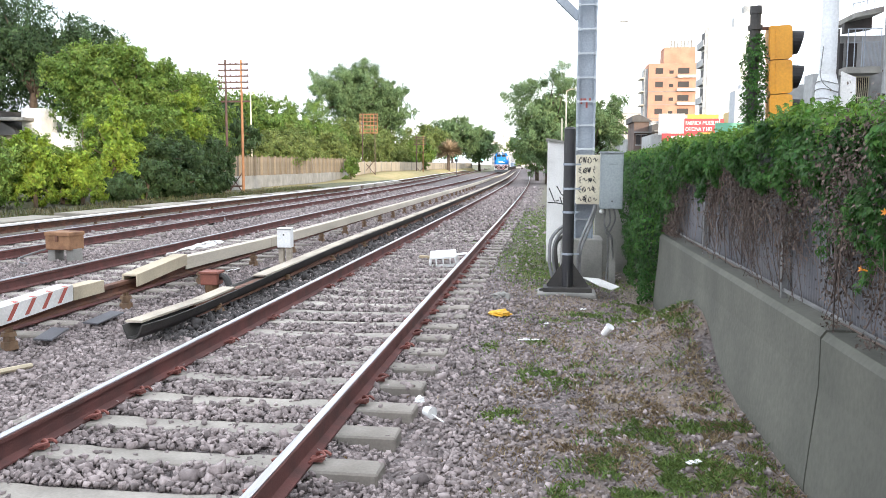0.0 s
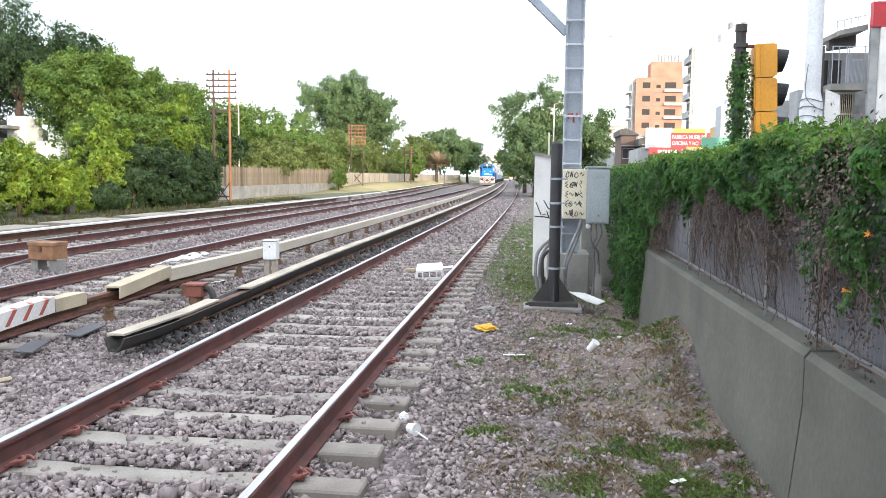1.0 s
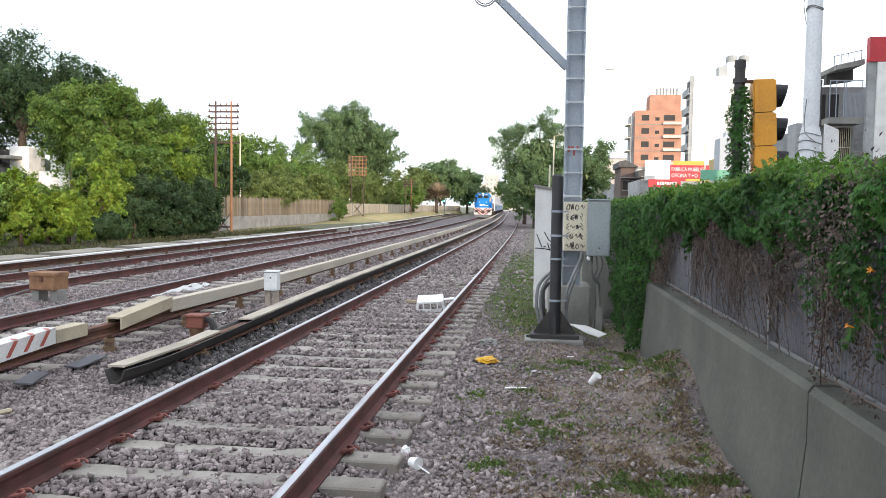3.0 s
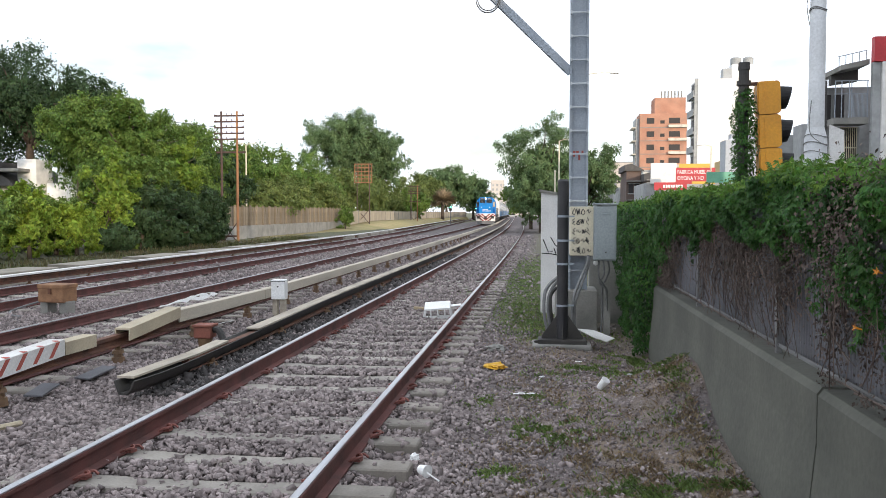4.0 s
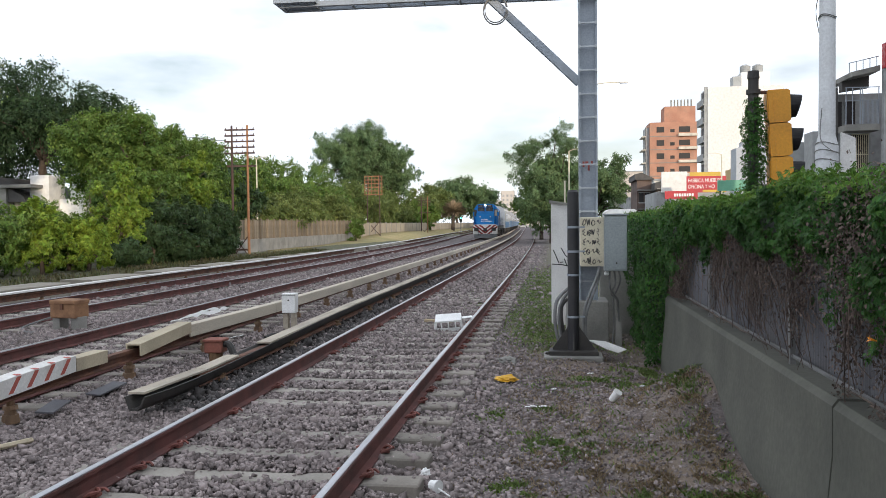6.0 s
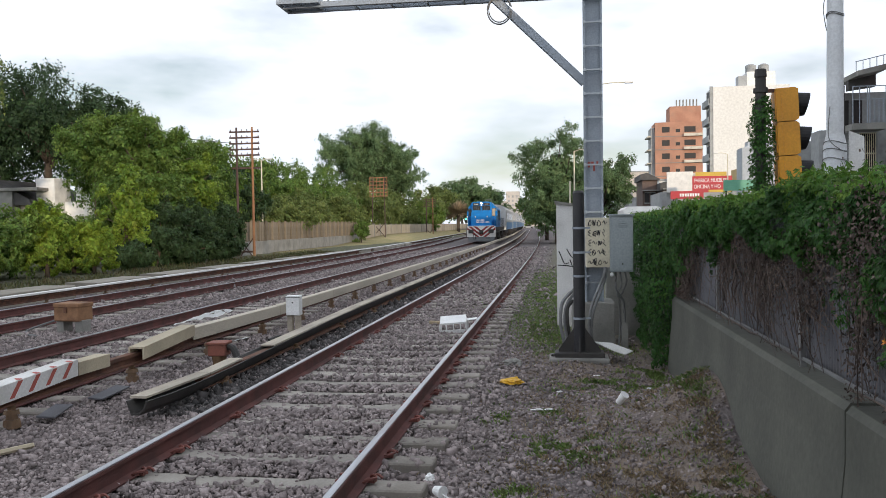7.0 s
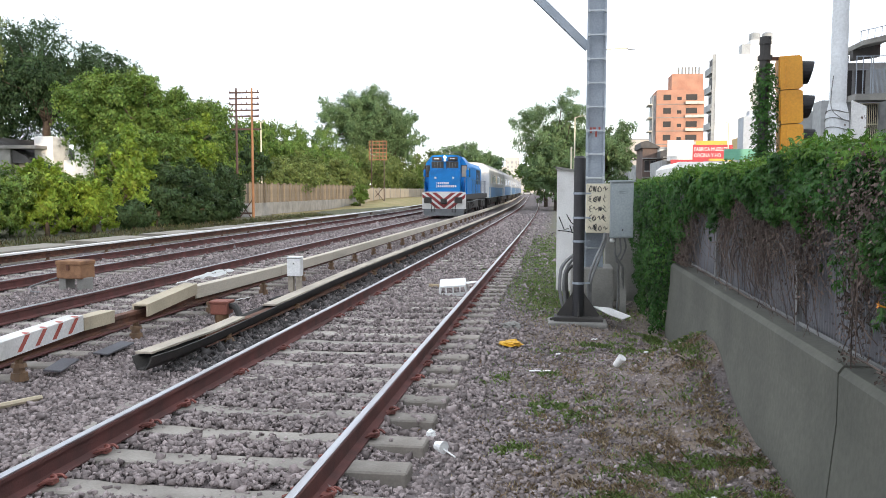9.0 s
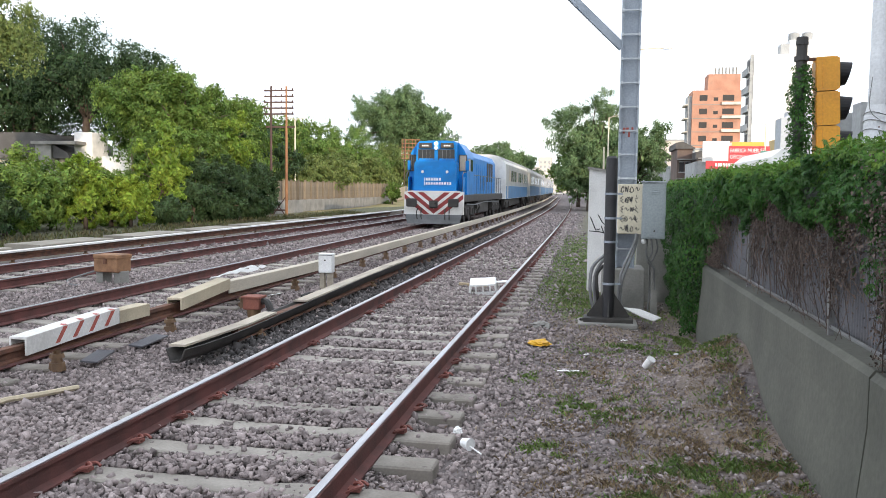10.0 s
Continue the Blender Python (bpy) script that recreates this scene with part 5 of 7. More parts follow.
def tree(name, label, x, y, h, r, material, seed, leaf=0.28, count=5000, trunk=0.22, base=0.25, z0=0.0, gaps=0.35, flat=0.8, clumps=60):
    """A tapered trunk with limbs and an uneven crown of leafy sprays between base * h and h."""
    rng = np.random.default_rng(seed)
    t = thing(name, pose(x, y, z0), label, "shrub" if name == "shrub" else "tree", "trees along the railway")
    ch = h * (1 - base) / 2
    centre = np.array((0, 0, h * base + ch))
    reach = np.array((r * 0.82, r * 0.82, ch * 0.78))
    cl = []
    while len(cl) < clumps:
        p = rng.uniform(-1, 1, 3)
        d = np.linalg.norm(p)
        if d > 1 or d < gaps:
            continue
        q = p / d
        p *= 1 + 0.32 * noise.noise((q[0] * 1.6 + seed, q[1] * 1.6, q[2] * 1.6))
        p[:2] *= 1 - 0.30 * max(0, p[2]) ** 2
        cl.append(p)
    cl = np.array(cl)
    out = cl / (np.linalg.norm(cl, axis=1)[:, None] + 1e-6)
    if name == "shrub":
        cl[:, 2] = np.where(cl[:, 2] < 0, cl[:, 2] * 1.22, cl[:, 2])
    cl = centre + cl * reach
    rad = rng.uniform(0.17, 0.33, clumps) * r
    rad = np.minimum(rad, np.maximum(0.25, cl[:, 2] - h * base * 0.5))
    bm = bmesh.new()
    top = Vector((rng.normal(0, 0.06) * h, rng.normal(0, 0.06) * h, h * 0.72))
    fork = Vector((0, 0, h * max(base, 0.18)))
    rod(bm, (0, 0, -0.3), fork, trunk, trunk * 0.72, 9)
    rod(bm, fork, top, trunk * 0.70, trunk * 0.25, 8)
    for c in cl[:: max(1, clumps // 18)]:
        s = fork.lerp(top, float(rng.uniform(0, 0.75)))
        c = Vector(c)
        mid = s.lerp(c, 0.5) + Vector((0, 0, 0.06 * h))
        rod(bm, s, mid, trunk * 0.42, trunk * 0.26, 6)
        rod(bm, mid, c, trunk * 0.26, trunk * 0.06, 6)
    part("trunk", bm, M_BARK, t)
    per = np.maximum(12, (1.75 * count * rad ** 2 / (rad ** 2).sum()).astype(int))
    P, N = [], []
    for c, o, ra, k in zip(cl, out, rad, per):
        # a handful of twigs fan out and up from the clump, leaves ride on their upper side
        twigs = 7
        d = rng.normal(0, 0.75, (twigs, 3)) + o * 0.8 + np.array((0, 0, 0.55))
        d /= np.linalg.norm(d, axis=1)[:, None]
        i = rng.integers(0, twigs, k)
        u = rng.power(1.7, k)
        off = rng.normal(0, 1, (k, 3)) * (ra * 0.20 * (1.15 - 0.6 * u))[:, None]
        P.append(c + d[i] * (ra * 1.25 * u)[:, None] * np.array((1, 1, flat)) + off)
        N.append(d[i] * 0.75 + np.array((0, 0, 0.35)))
    P, N = np.concatenate(P), np.concatenate(N)
    P[:, 2] = np.maximum(P[:, 2], 0.02)
    o = new("crown", soup_mesh("crown", leaves(rng, P, N, leaf * rng.uniform(0.5, 1.05, len(P)), SPEAR, 0.45), SPEAR_TRIS, material))
    o.parent = t
    # shaded inner foliage
    k = int(count * 0.10)
    d = rng.normal(0, 1, (k, 3))
    d *= (rng.power(2, k) / np.linalg.norm(d, axis=1))[:, None]
    Q = centre + d * reach * 0.62
    o = new("inner_crown", soup_mesh("inner_crown", leaves(rng, Q, d, leaf * rng.uniform(1.4, 2.3, k), SPEAR, 0.8), SPEAR_TRIS, material))
    o.parent = t
    return t


def build_trees():
    far = "tall leafy green tree in a row beyond the tracks"
    # dark big trees behind the house
    tree("tree", "tall dark broad tree with open branches below its crown", -33.4, 50, 12.3, 5.4, M_LEAF_DARK, 1, 0.22, 19000, 0.36, 0.46, gaps=0.2)
    tree("tree", "tall dark broad tree with open branches below its crown", -40.5, 53, 13.8, 6.0, M_LEAF_DARK, 2, 0.26, 19000, 0.36, 0.16, gaps=0.2)
    tree("tree", "tall dark broad tree with open branches below its crown", -29.3, 50, 10.3, 3.3, M_LEAF_DARK, 3, 0.24, 12000, 0.3, 0.35, gaps=0.25)
    tree("tree", "leafy green tree beside the track with a low branch", -22.6, 27.5, 9.6, 2.4, M_LEAF_OLIVE, 44, 0.15, 9000, 0.12, 0.52)
    # mid trees
    tree("tree", "leafy mid-green tree rising behind shrubs", -20.9, 39.2, 7.6, 2.9, M_LEAF_MID, 4, 0.19, 15000, 0.22, 0.34)
    tree("tree", "leafy yellow-green tree rising behind shrubs", -23.6, 39.4, 7.8, 2.1, M_LEAF_MID, 45, 0.17, 10000, 0.16, 0.60)
    tree("tree", "leafy mid-green tree rising behind shrubs", -21.3, 41, 7.4, 2.8, M_LEAF_MID, 5, 0.19, 14000, 0.2, 0.15)
    tree("tree", "leafy mid-green tree rising behind shrubs", -22.0, 46, 7.4, 3.4, M_LEAF_MID, 6, 0.20, 14000, 0.2, 0.1)
    tree("tree", "leafy green tree rising behind shrubs", -25.5, 44, 7.6, 3.2, M_LEAF_MID, 61, 0.20, 10000, 0.2, 0.4)
    tree("tree", "dark leafy tree behind the telegraph poles", -24.0, 56, 8.2, 3.6, M_LEAF_MID, 7, 0.28, 8000, 0.2, 0.1)
    tree("tree", "dark leafy tree behind the telegraph poles", -21.5, 52, 6.6, 2.4, M_LEAF_DARK, 71, 0.26, 6000, 0.2, 0.05)
    # shrubs on the bank
    rows = [(-17.5, 22.0, 2.2, 1.5, 1), (-18.6, 24.2, 2.5, 1.7, 1), (-17.4, 25.9, 2.75, 1.05, 0), (-19.6, 25.8, 2.5, 1.7, 1), (-17.0, 28.1, 1.9, 0.85, 0), (-18.0, 28.4, 2.4, 1.2, 1),
            (-17.5, 31.7, 4.5, 1.25, 0), (-18.4, 33.8, 4.6, 1.5, 1), (-17.0, 33.0, 2.4, 1.3, 2), (-17.3, 34.6, 3.2, 1.5, 2), (-18.6, 35.4, 4.6, 1.8, 1), (-17.2, 36.6, 3.1, 1.5, 2), (-18.6, 37.4, 5.0, 1.6, 1),
            (-18.0, 39.2, 5.9, 1.45, 0), (-17.2, 39.0, 3.0, 1.4, 2), (-19.4, 40.4, 5.4, 1.7, 1), (-17.5, 41.0, 2.9, 1.3, 2), (-18.9, 42.0, 4.4, 1.5, 2), (-20.4, 44.6, 3.0, 1.7, 2),
            (-16.5, 30.0, 1.2, 0.9, 2), (-16.3, 34.6, 1.2, 1.0, 2), (-16.4, 38.0, 1.3, 1.0, 2), (-20.5, 30.5, 2.6, 1.8, 2), (-22.0, 33.0, 2.7, 2.0, 1), (-24.0, 29.5, 2.5, 2.2, 2), (-27, 33, 2.1, 2.2, 2),
            (-20.6, 37.2, 5.0, 2.0, 1), (-21.8, 47.4, 2.6, 1.6, 2), (-16.9, 19.6, 1.7, 1.4, 2)]
    looks = [(M_LEAF_BRIGHT, "bright yellow-green leafy shrub on the railway bank"), (M_LEAF_MID, "mid-green leafy shrub on the railway bank"), (M_LEAF_DARK, "dark green dense shrub on the railway bank")]
    for i, (x, y, h, r, k) in enumerate(rows):
        tree("shrub", looks[k][1], x, y, h, r, looks[k][0], 100 + i, 0.15, 6800, 0.09, 0.02, 0.2, 0.25, 0.95, clumps=40)
    # further along
    for i, (x, y, h, r, m, lf) in enumerate([(-27.5, 64, 8.6, 4.2, M_LEAF_MID, 0.3), (-25, 70, 8.2, 3.6, M_LEAF_MID, 0.3), (-27.0, 78, 8.6, 4.2, M_LEAF_MID, 0.32), (-24.2, 74, 5.0, 3.0, M_LEAF_OLIVE, 0.3),
                                             (-26.5, 88, 8.6, 4.6, M_LEAF_MID, 0.35), (-23.0, 84, 5.4, 2.8, M_LEAF_OLIVE, 0.3), (-24.5, 98, 7.6, 4.2, M_LEAF_OLIVE, 0.36), (-22.6, 106, 6.6, 3.4, M_LEAF_OLIVE, 0.36),
                                             (-23.5, 118, 6.4, 3.8, M_LEAF_OLIVE, 0.4), (-20.5, 124, 5.4, 3.0, M_LEAF_MID, 0.4), (-22, 135, 6.4, 4.0, M_LEAF_OLIVE, 0.4), (-20.0, 58.5, 4.6, 2.4, M_LEAF_OLIVE, 0.25), (-21.5, 66, 5.0, 2.8, M_LEAF_OLIVE, 0.28),
                                             (-33, 72, 8.5, 4.5, M_LEAF_MID, 0.34), (-34, 92, 9, 5, M_LEAF_MID, 0.36), (-30, 110, 8.0, 5, M_LEAF_MID, 0.4)]):
        tree("tree", far, x, y, h, r, m, 200 + i, lf * 0.9, 6400, 0.2, 0.08)
    # the big round tree and the far ones
    tree("tree", "big broad dark-green tree high above its neighbours", -29.3, 120, 16.9, 7.4, M_LEAF_FAR, 9, 0.34, 24000, 0.45, 0.36, gaps=0.3, clumps=80)
    tree("tree", "big broad dark-green tree high above its neighbours", -24.6, 122, 14.8, 5.2, M_LEAF_FAR, 91, 0.34, 13000, 0.4, 0.30, gaps=0.3)
    tree("tree", "hazy green tree in the distance", -22.5, 190, 13.6, 7.5, M_LEAF_FAR, 10, 0.6, 9000, 0.4, 0.15)
    tree("tree", "hazy green tree in the distance", -17.5, 205, 10.6, 6.0, M_LEAF_FAR, 11, 0.6, 6000, 0.4, 0.15)
    tree("tree", "hazy olive tree in the distance", -27.0, 175, 10.6, 6.0, M_LEAF_OLIVE, 12, 0.6, 6000, 0.4, 0.15)
    # right of the tracks
    tree("tree", "leafy green street tree beyond the gantry", 0.0, 78, 11.3, 4.7, M_LEAF_FAR, 113, 0.22, 22000, 0.22, 0.02, gaps=0.3)
    tree("tree", "low leafy green street tree beyond the gantry", -0.3, 76, 6.0, 2.9, M_LEAF_FAR, 131, 0.20, 9000, 0.15, 0.02)
    tree("tree", "leafy green street tree beyond the gantry", 4.2, 84, 9.6, 3.9, M_LEAF_FAR, 14, 0.30, 9000, 0.25, 0.16)
    tree("tree", "leafy green street tree beyond the gantry", -1.4, 92, 7.4, 3.2, M_LEAF_MID, 15, 0.32, 9000, 0.25, 0.05)
    tree("tree", "leafy green street tree far along the line", 1.0, 150, 9.0, 4.6, M_LEAF_FAR, 16, 0.45, 6000, 0.25, 0.1)
    # dry palm
    t = thing("palm", pose(-18.5, 150, 0.8), "shaggy dry brown palm with drooping fronds", "palm tree", "trees along the railway")
    bm = bmesh.new()
    rod(bm, (0, 0, -0.3), (0, 0, 3.2), 0.35, 0.3, 10)
    part("trunk", bm, M_BARK, t)
    rng = np.random.default_rng(17)
    v = []
    for _ in range(420):
        a, e, l = rng.uniform(0, 6.283), rng.uniform(-0.35, 1.45), rng.uniform(1.9, 3.0)
        d = np.array((math.cos(a) * math.cos(e), math.sin(a) * math.cos(e), math.sin(e)))
        s = np.array((-math.sin(a), math.cos(a), 0)) * 0.06
        b = np.array((0, 0, 3.2))
        m, q = b + d * l * 0.65, b + d * l + np.array((0, 0, -0.35))
        v.append((b - s, b + s, m + s, q, m - s))
    o = new("frond_crown", quads_mesh("frond_crown", np.array(v), M_FROND, 5))
    o.parent = t


build_trees()


def build_bank_grass():
    rng = np.random.default_rng(77)
    out = []
    n = 7000
    for _ in range(n):
        y = rng.uniform(17, 52)
        x = -14.4 - abs(rng.normal(0, 0.9))
        h, a = rng.uniform(0.05, 0.20), rng.uniform(0, 6.283)
        z = ground_z(x, y)
        s, d = np.array((-math.sin(a), math.cos(a), 0)) * 0.014, np.array((math.cos(a), math.sin(a), 0)) * h * rng.uniform(0.2, 0.8)
        b = np.array((x, y, z))
        m = b + d * 0.4 + (0, 0, h * 0.6)
        out.append((b - s, b + s, m + s * 0.7, b + d + (0, 0, h), m - s * 0.7))
    o = new("bank_grass", quads_mesh("bank_grass", np.array(out), mat("dull_bank_weed", (0.13, 0.16, 0.06), (0.22, 0.18, 0.10), 0.8, 20, 0.8, bump=0, island=0.4, leafy=0.2), 5))
    tagged(o, "dull green and straw weeds at the foot of the bank shrubs", "grass", kind="stuff")
    # yellowish lawn before the far wall
    m = mat("dry_lawn", (0.29, 0.26, 0.105), (0.38, 0.30, 0.15), 0.5, 14, 0.95, bump=0.6, dist=0.05)
    verts, faces = [], []
    ys = np.arange(50, 211, 5.0)
    for y in ys:
        rise = 0.25 + 0.70 * min(1.0, max(0.0, (y - 66) / 22))
        a, b = far_wall_x(y), min(track_c(y) - 2.0, far_wall_x(y) + 4.4)
        b = max(b, a + 0.6)
        verts += [(a - 0.3, y, -0.3), (a - 0.3, y, rise), (a + 0.35 * (b - a), y, rise * 0.72), (b, y, 0.05), (b + 0.2, y, -0.3)]
    for i in range(len(ys) - 1):
        faces += [(5 * i + k, 5 * i + k + 1, 5 * i + k + 6, 5 * i + k + 5) for k in range(4)]
    o = new("lawn", mesh_of("lawn", verts, faces, m, True))
    tagged(o, "yellowed mown lawn strip before a wall", "lawn", kind="structure")


build_bank_grass()


# ---- left boundary: retaining wall, slat fence, cream panels ----
def build_left_boundary():
    xs = far_wall_x
    w = thing("boundary_wall", pose(0, 0, 0), "grey concrete wall topped with a tan slat fence", "wall", kind="structure")
    v, f = sweep([(-0.12, -0.3), (0.12, -0.3), (0.10, 1.0), (-0.10, 1.0)], xs, 45, 76, 2)
    o = new("concrete_base", mesh_of("concrete_base", v, f, M_CONC))
    o.parent = w
    bm = bmesh.new()
    prism(bm, [(-0.055, 0), (0.055, 0), (0.055, 1.1), (0.03, 1.16), (-0.03, 1.16), (-0.055, 1.1)], -0.012, 0.012)
    bmesh.ops.rotate(bm, verts=bm.verts, cent=(0, 0, 0), matrix=Matrix.Rotation(radians(90), 3, "Z"))
    me = bpy.data.meshes.new("fence_slat")
    bm.to_mesh(me)
    bm.free()
    me.materials.append(M_SLAT)
    bm = bmesh.new()
    box(bm, -0.06, 0.06, -0.06, 0.06, 0, 1.25, 0.01)
    pm = bpy.data.meshes.new("fence_post")
    bm.to_mesh(pm)
    bm.free()
    pm.materials.append(M_SLAT)
    r = random.Random(6)
    y, k = 45.3, 0
    while y < 76:
        share("fence_slat", me, pose(xs(y), y, 1.0 + r.uniform(-0.03, 0.03), 0, r.uniform(-1, 1), 0), w)
        if k % 9 == 0:
            share("fence_post", pm, pose(xs(y) + 0.07, y, 1.0), w)
        y, k = y + 0.145, k + 1
    w = thing("boundary_wall", pose(0, 0, 0), "cream panel wall along a lawn with small posts", "wall", kind="structure")
    y = 76.0
    while y < 206:
        e = y + 3.0
        v, f = sweep([(-0.06, -0.3), (0.06, -0.3), (0.06, 1.95), (-0.06, 1.95)], xs, y + 0.06, e - 0.06, 1.44)
        o = new("wall_panel", mesh_of("wall_panel", v, f, M_CREAMWALL))
        o.parent = w
        bm = bmesh.new()
        box(bm, xs(y) - 0.09, xs(y) + 0.09, y - 0.06, y + 0.06, -0.3, 2.05)
        part("wall_post", bm, M_CONC, w)
        y = e
    tree("shrub", "clipped dark green conical bush by the wall", -17.7, 72.0, 2.5, 0.9, M_LEAF_MID, 333, 0.14, 2600, 0.07, 0.02, 0.1, 0.1)
    tree("shrub", "dark creeper mass hanging over the wall", -20.8, 46.0, 2.6, 1.5, M_LEAF_DARK, 334, 0.18, 4000, 0.07, 0.02, 0.0, 0.1)
    tree("shrub", "dark creeper mass hanging over the wall", -20.2, 43.4, 2.3, 1.4, M_LEAF_DARK, 335, 0.18, 3500, 0.07, 0.02, 0.0, 0.1)


build_left_boundary()


def build_telegraph(x, y, h, arms, gap, label, name="telegraph_pole"):
    t = thing(name, pose(x, y, 0), label, "telegraph pole", "telegraph poles")
    for k, sx in enumerate((-1, 1)):
        bm = bmesh.new()
        rod(bm, (sx * gap / 2, 0, -0.3), (sx * gap / 2, 0, h), 0.085, 0.06, 8)
        # low sun is painted on one post as orange, the other stays dark
        part("pole", bm, M_POLEDARK if k == 0 else M_POLEWOOD, t, "weathered post coloured orange for low sun on it" if k else "dark weathered post")
    for k in range(arms):
        z = h - 0.25 - 0.33 * k
        bm = bmesh.new()
        box(bm, -gap / 2 - 0.42, gap / 2 + 0.42, -0.05, 0.05, z - 0.045, z + 0.045, 0.008)
        arm = part("cross_arm", bm, M_POLEDARK, t)
        for i in range(6):
            bm = bmesh.new()
            px = -gap / 2 - 0.36 + (gap + 0.72) * i / 5
            rod(bm, (px, 0, z + 0.04), (px, 0, z + 0.15), 0.03, 0.02, 6)
            part("insulator_cup", bm, M_POLEDARK, arm)
    bm = bmesh.new()
    for a, b in (((-gap / 2, 0.05), (gap / 2, 1.3)), ((gap / 2, 0.05), (-gap / 2, 1.3))):
        rod(bm, (a[0], 0, a[1]), (b[0], 0, b[1]), 0.03, n=6)
    part("lower_brace", bm, M_POLEDARK, t)
    for x0, x1, z in ((-gap / 2, gap / 2, 0.46), (-gap / 2 - 0.3, gap / 2 + 0.5, h - 2.3)):
        bm = bmesh.new()
        box(bm, x0, x1, -0.04, 0.04, z - 0.05, z + 0.05)
        part("tie_bar", bm, M_POLEDARK, t)
    return t


build_telegraph(-17.62, 44.5, 7.5, 5, 0.92, "twin-post telegraph pole with five cross-arms beside the track")


def build_grid_sign():
    t = thing("lattice_board", pose(-18.5, 83, 0.55), "orange-brown lattice board on two thin steel posts", "signal frame", "telegraph poles")
    for sx in (-0.65, 0.65):
        bm = bmesh.new()
        rod(bm, (sx, 0, -0.3), (sx, 0, 6.4), 0.05, n=6)
        part("post", bm, M_POLEDARK, t)
    for k in range(6):
        z = 4.35 + 0.38 * k
        bm = bmesh.new()
        box(bm, -0.95, 0.95, -0.04, 0.04, z - 0.05, z + 0.05)
        part("cross_bar", bm, M_POLEWOOD, t)
    for k in range(6):
        x = -0.9 + 0.36 * k
        bm = bmesh.new()
        box(bm, x - 0.035, x + 0.035, -0.03, 0.03, 4.3, 6.3)
        part("upright_bar", bm, M_POLEWOOD, t)
    bm = bmesh.new()
    rod(bm, (-0.65, 0, 0.1), (0.65, 0, 1.6), 0.035, n=6)
    rod(bm, (0.65, 0, 0.1), (-0.65, 0, 1.6), 0.035, n=6)
    part("lower_brace", bm, M_POLEDARK, t)


build_grid_sign()
build_telegraph(-18.1, 114, 5.7, 4, 0.9, "small twin-post telegraph pole far along the line")


def build_lamp_post(x, y, h, arms, label):
    t = thing("street_lamp", pose(x, y, 0), label, "street lamp", "street lamps")
    m = M_CREAM
    bm = bmesh.new()
    rod(bm, (0, 0, -0.2), (0, 0, h), 0.07, 0.045, 8)
    part("pole", bm, m, t)
    for dx in arms:
        bm = bmesh.new()
        tube(bm, smooth_curve([(0, 0, h - 0.02), (dx * 0.5, 0, h + 0.12), (dx, 0, h + 0.10)], 4), 0.03, 6)
        part("arm", bm, m, t)
        bm = bmesh.new()
        box(bm, dx - 0.22, dx + 0.22, -0.1, 0.1, h + 0.06, h + 0.16, 0.03)
        part("lamp_head", bm, M_WHITE, t)
    return t


build_lamp_post(-20.2, 54, 6.4, (-0.55, 0.55), "slim pale twin-arm lamp post among trees")
build_lamp_post(1.1, 60, 7.0, (0.9,), "slim grey lamp post with one arm beside trees")
build_lamp_post(1.9, 45, 9.2, (1.85,), "tall slim street lamp with a long arm")
build_lamp_post(5.8, 100, 8.9, (2.6,), "tall slim street lamp with a long arm")
build_lamp_post(14.7, 75, 7.7, (-1.0,), "slim street lamp with one long arm before buildings")

M_GREEN_LIGHT = mat("lit_green_lens", (0.1, 0.9, 0.55), (0.1, 0.9, 0.55), 1, 10, 0.4, bump=0, emit=(0.1, 1.0, 0.6, 5))
for sx, sy in ((-13.4, 118), (-12.3, 150)):
    t = thing("rail_signal", pose(sx, sy, -0.45), "slim colour-light rail signal showing green", "rail signal", "rail signals")
    bm = bmesh.new()
    rod(bm, (0, 0, -0.3), (0, 0, 2.9), 0.06, n=8)
    part("mast", bm, M_CABLE, t)
    bm = bmesh.new()
    box(bm, -0.2, 0.2, -0.08, 0.1, 2.5, 3.3, 0.04)
    part("head", bm, M_DARK, t)
    bm = bmesh.new()
    rod(bm, (0, -0.08, 3.05), (0, -0.11, 3.05), 0.10, n=12)
    part("green_lens", bm, M_GREEN_LIGHT, t, "glowing green lens")

# ---- house behind the shrubs ----
M_PLASTER = mat("cream_plaster", (0.66, 0.61, 0.52), (0.56, 0.52, 0.45), 0.6, 16, 0.85, bump=0.05, dirt=(0.36, 0.33, 0.28))
M_SLATE = mat("dark_roof", (0.10, 0.095, 0.09), (0.07, 0.066, 0.064), 1.5, 20, 0.8, bump=0.2)
M_BRICK = mat("orange_block_wall", (0.50, 0.270, 0.185), (0.41, 0.205, 0.140), 0.45, 6, 0.9, bump=0.1, dirt=(0.30, 0.20, 0.155), dirt_scale=0.5)
M_OLDBRICK = mat("sooty_old_brick", (0.17, 0.12, 0.10), (0.11, 0.08, 0.07), 0.5, 8, 0.9, bump=0.1, dirt=(0.08, 0.07, 0.065))
M_BUILDWHITE = mat("bright_white_render", (0.82, 0.81, 0.78), (0.76, 0.75, 0.72), 0.15, 3, 0.85, bump=0.02)
M_BUILDGREY = mat("grey_render", (0.42, 0.43, 0.43), (0.32, 0.33, 0.33), 0.3, 6, 0.85, bump=0.05, dirt=(0.22, 0.22, 0.21))
M_PINKWALL = mat("pale_distant_wall", (0.60, 0.55, 0.50), (0.52, 0.48, 0.45), 0.1, 2, 0.9, bump=0)
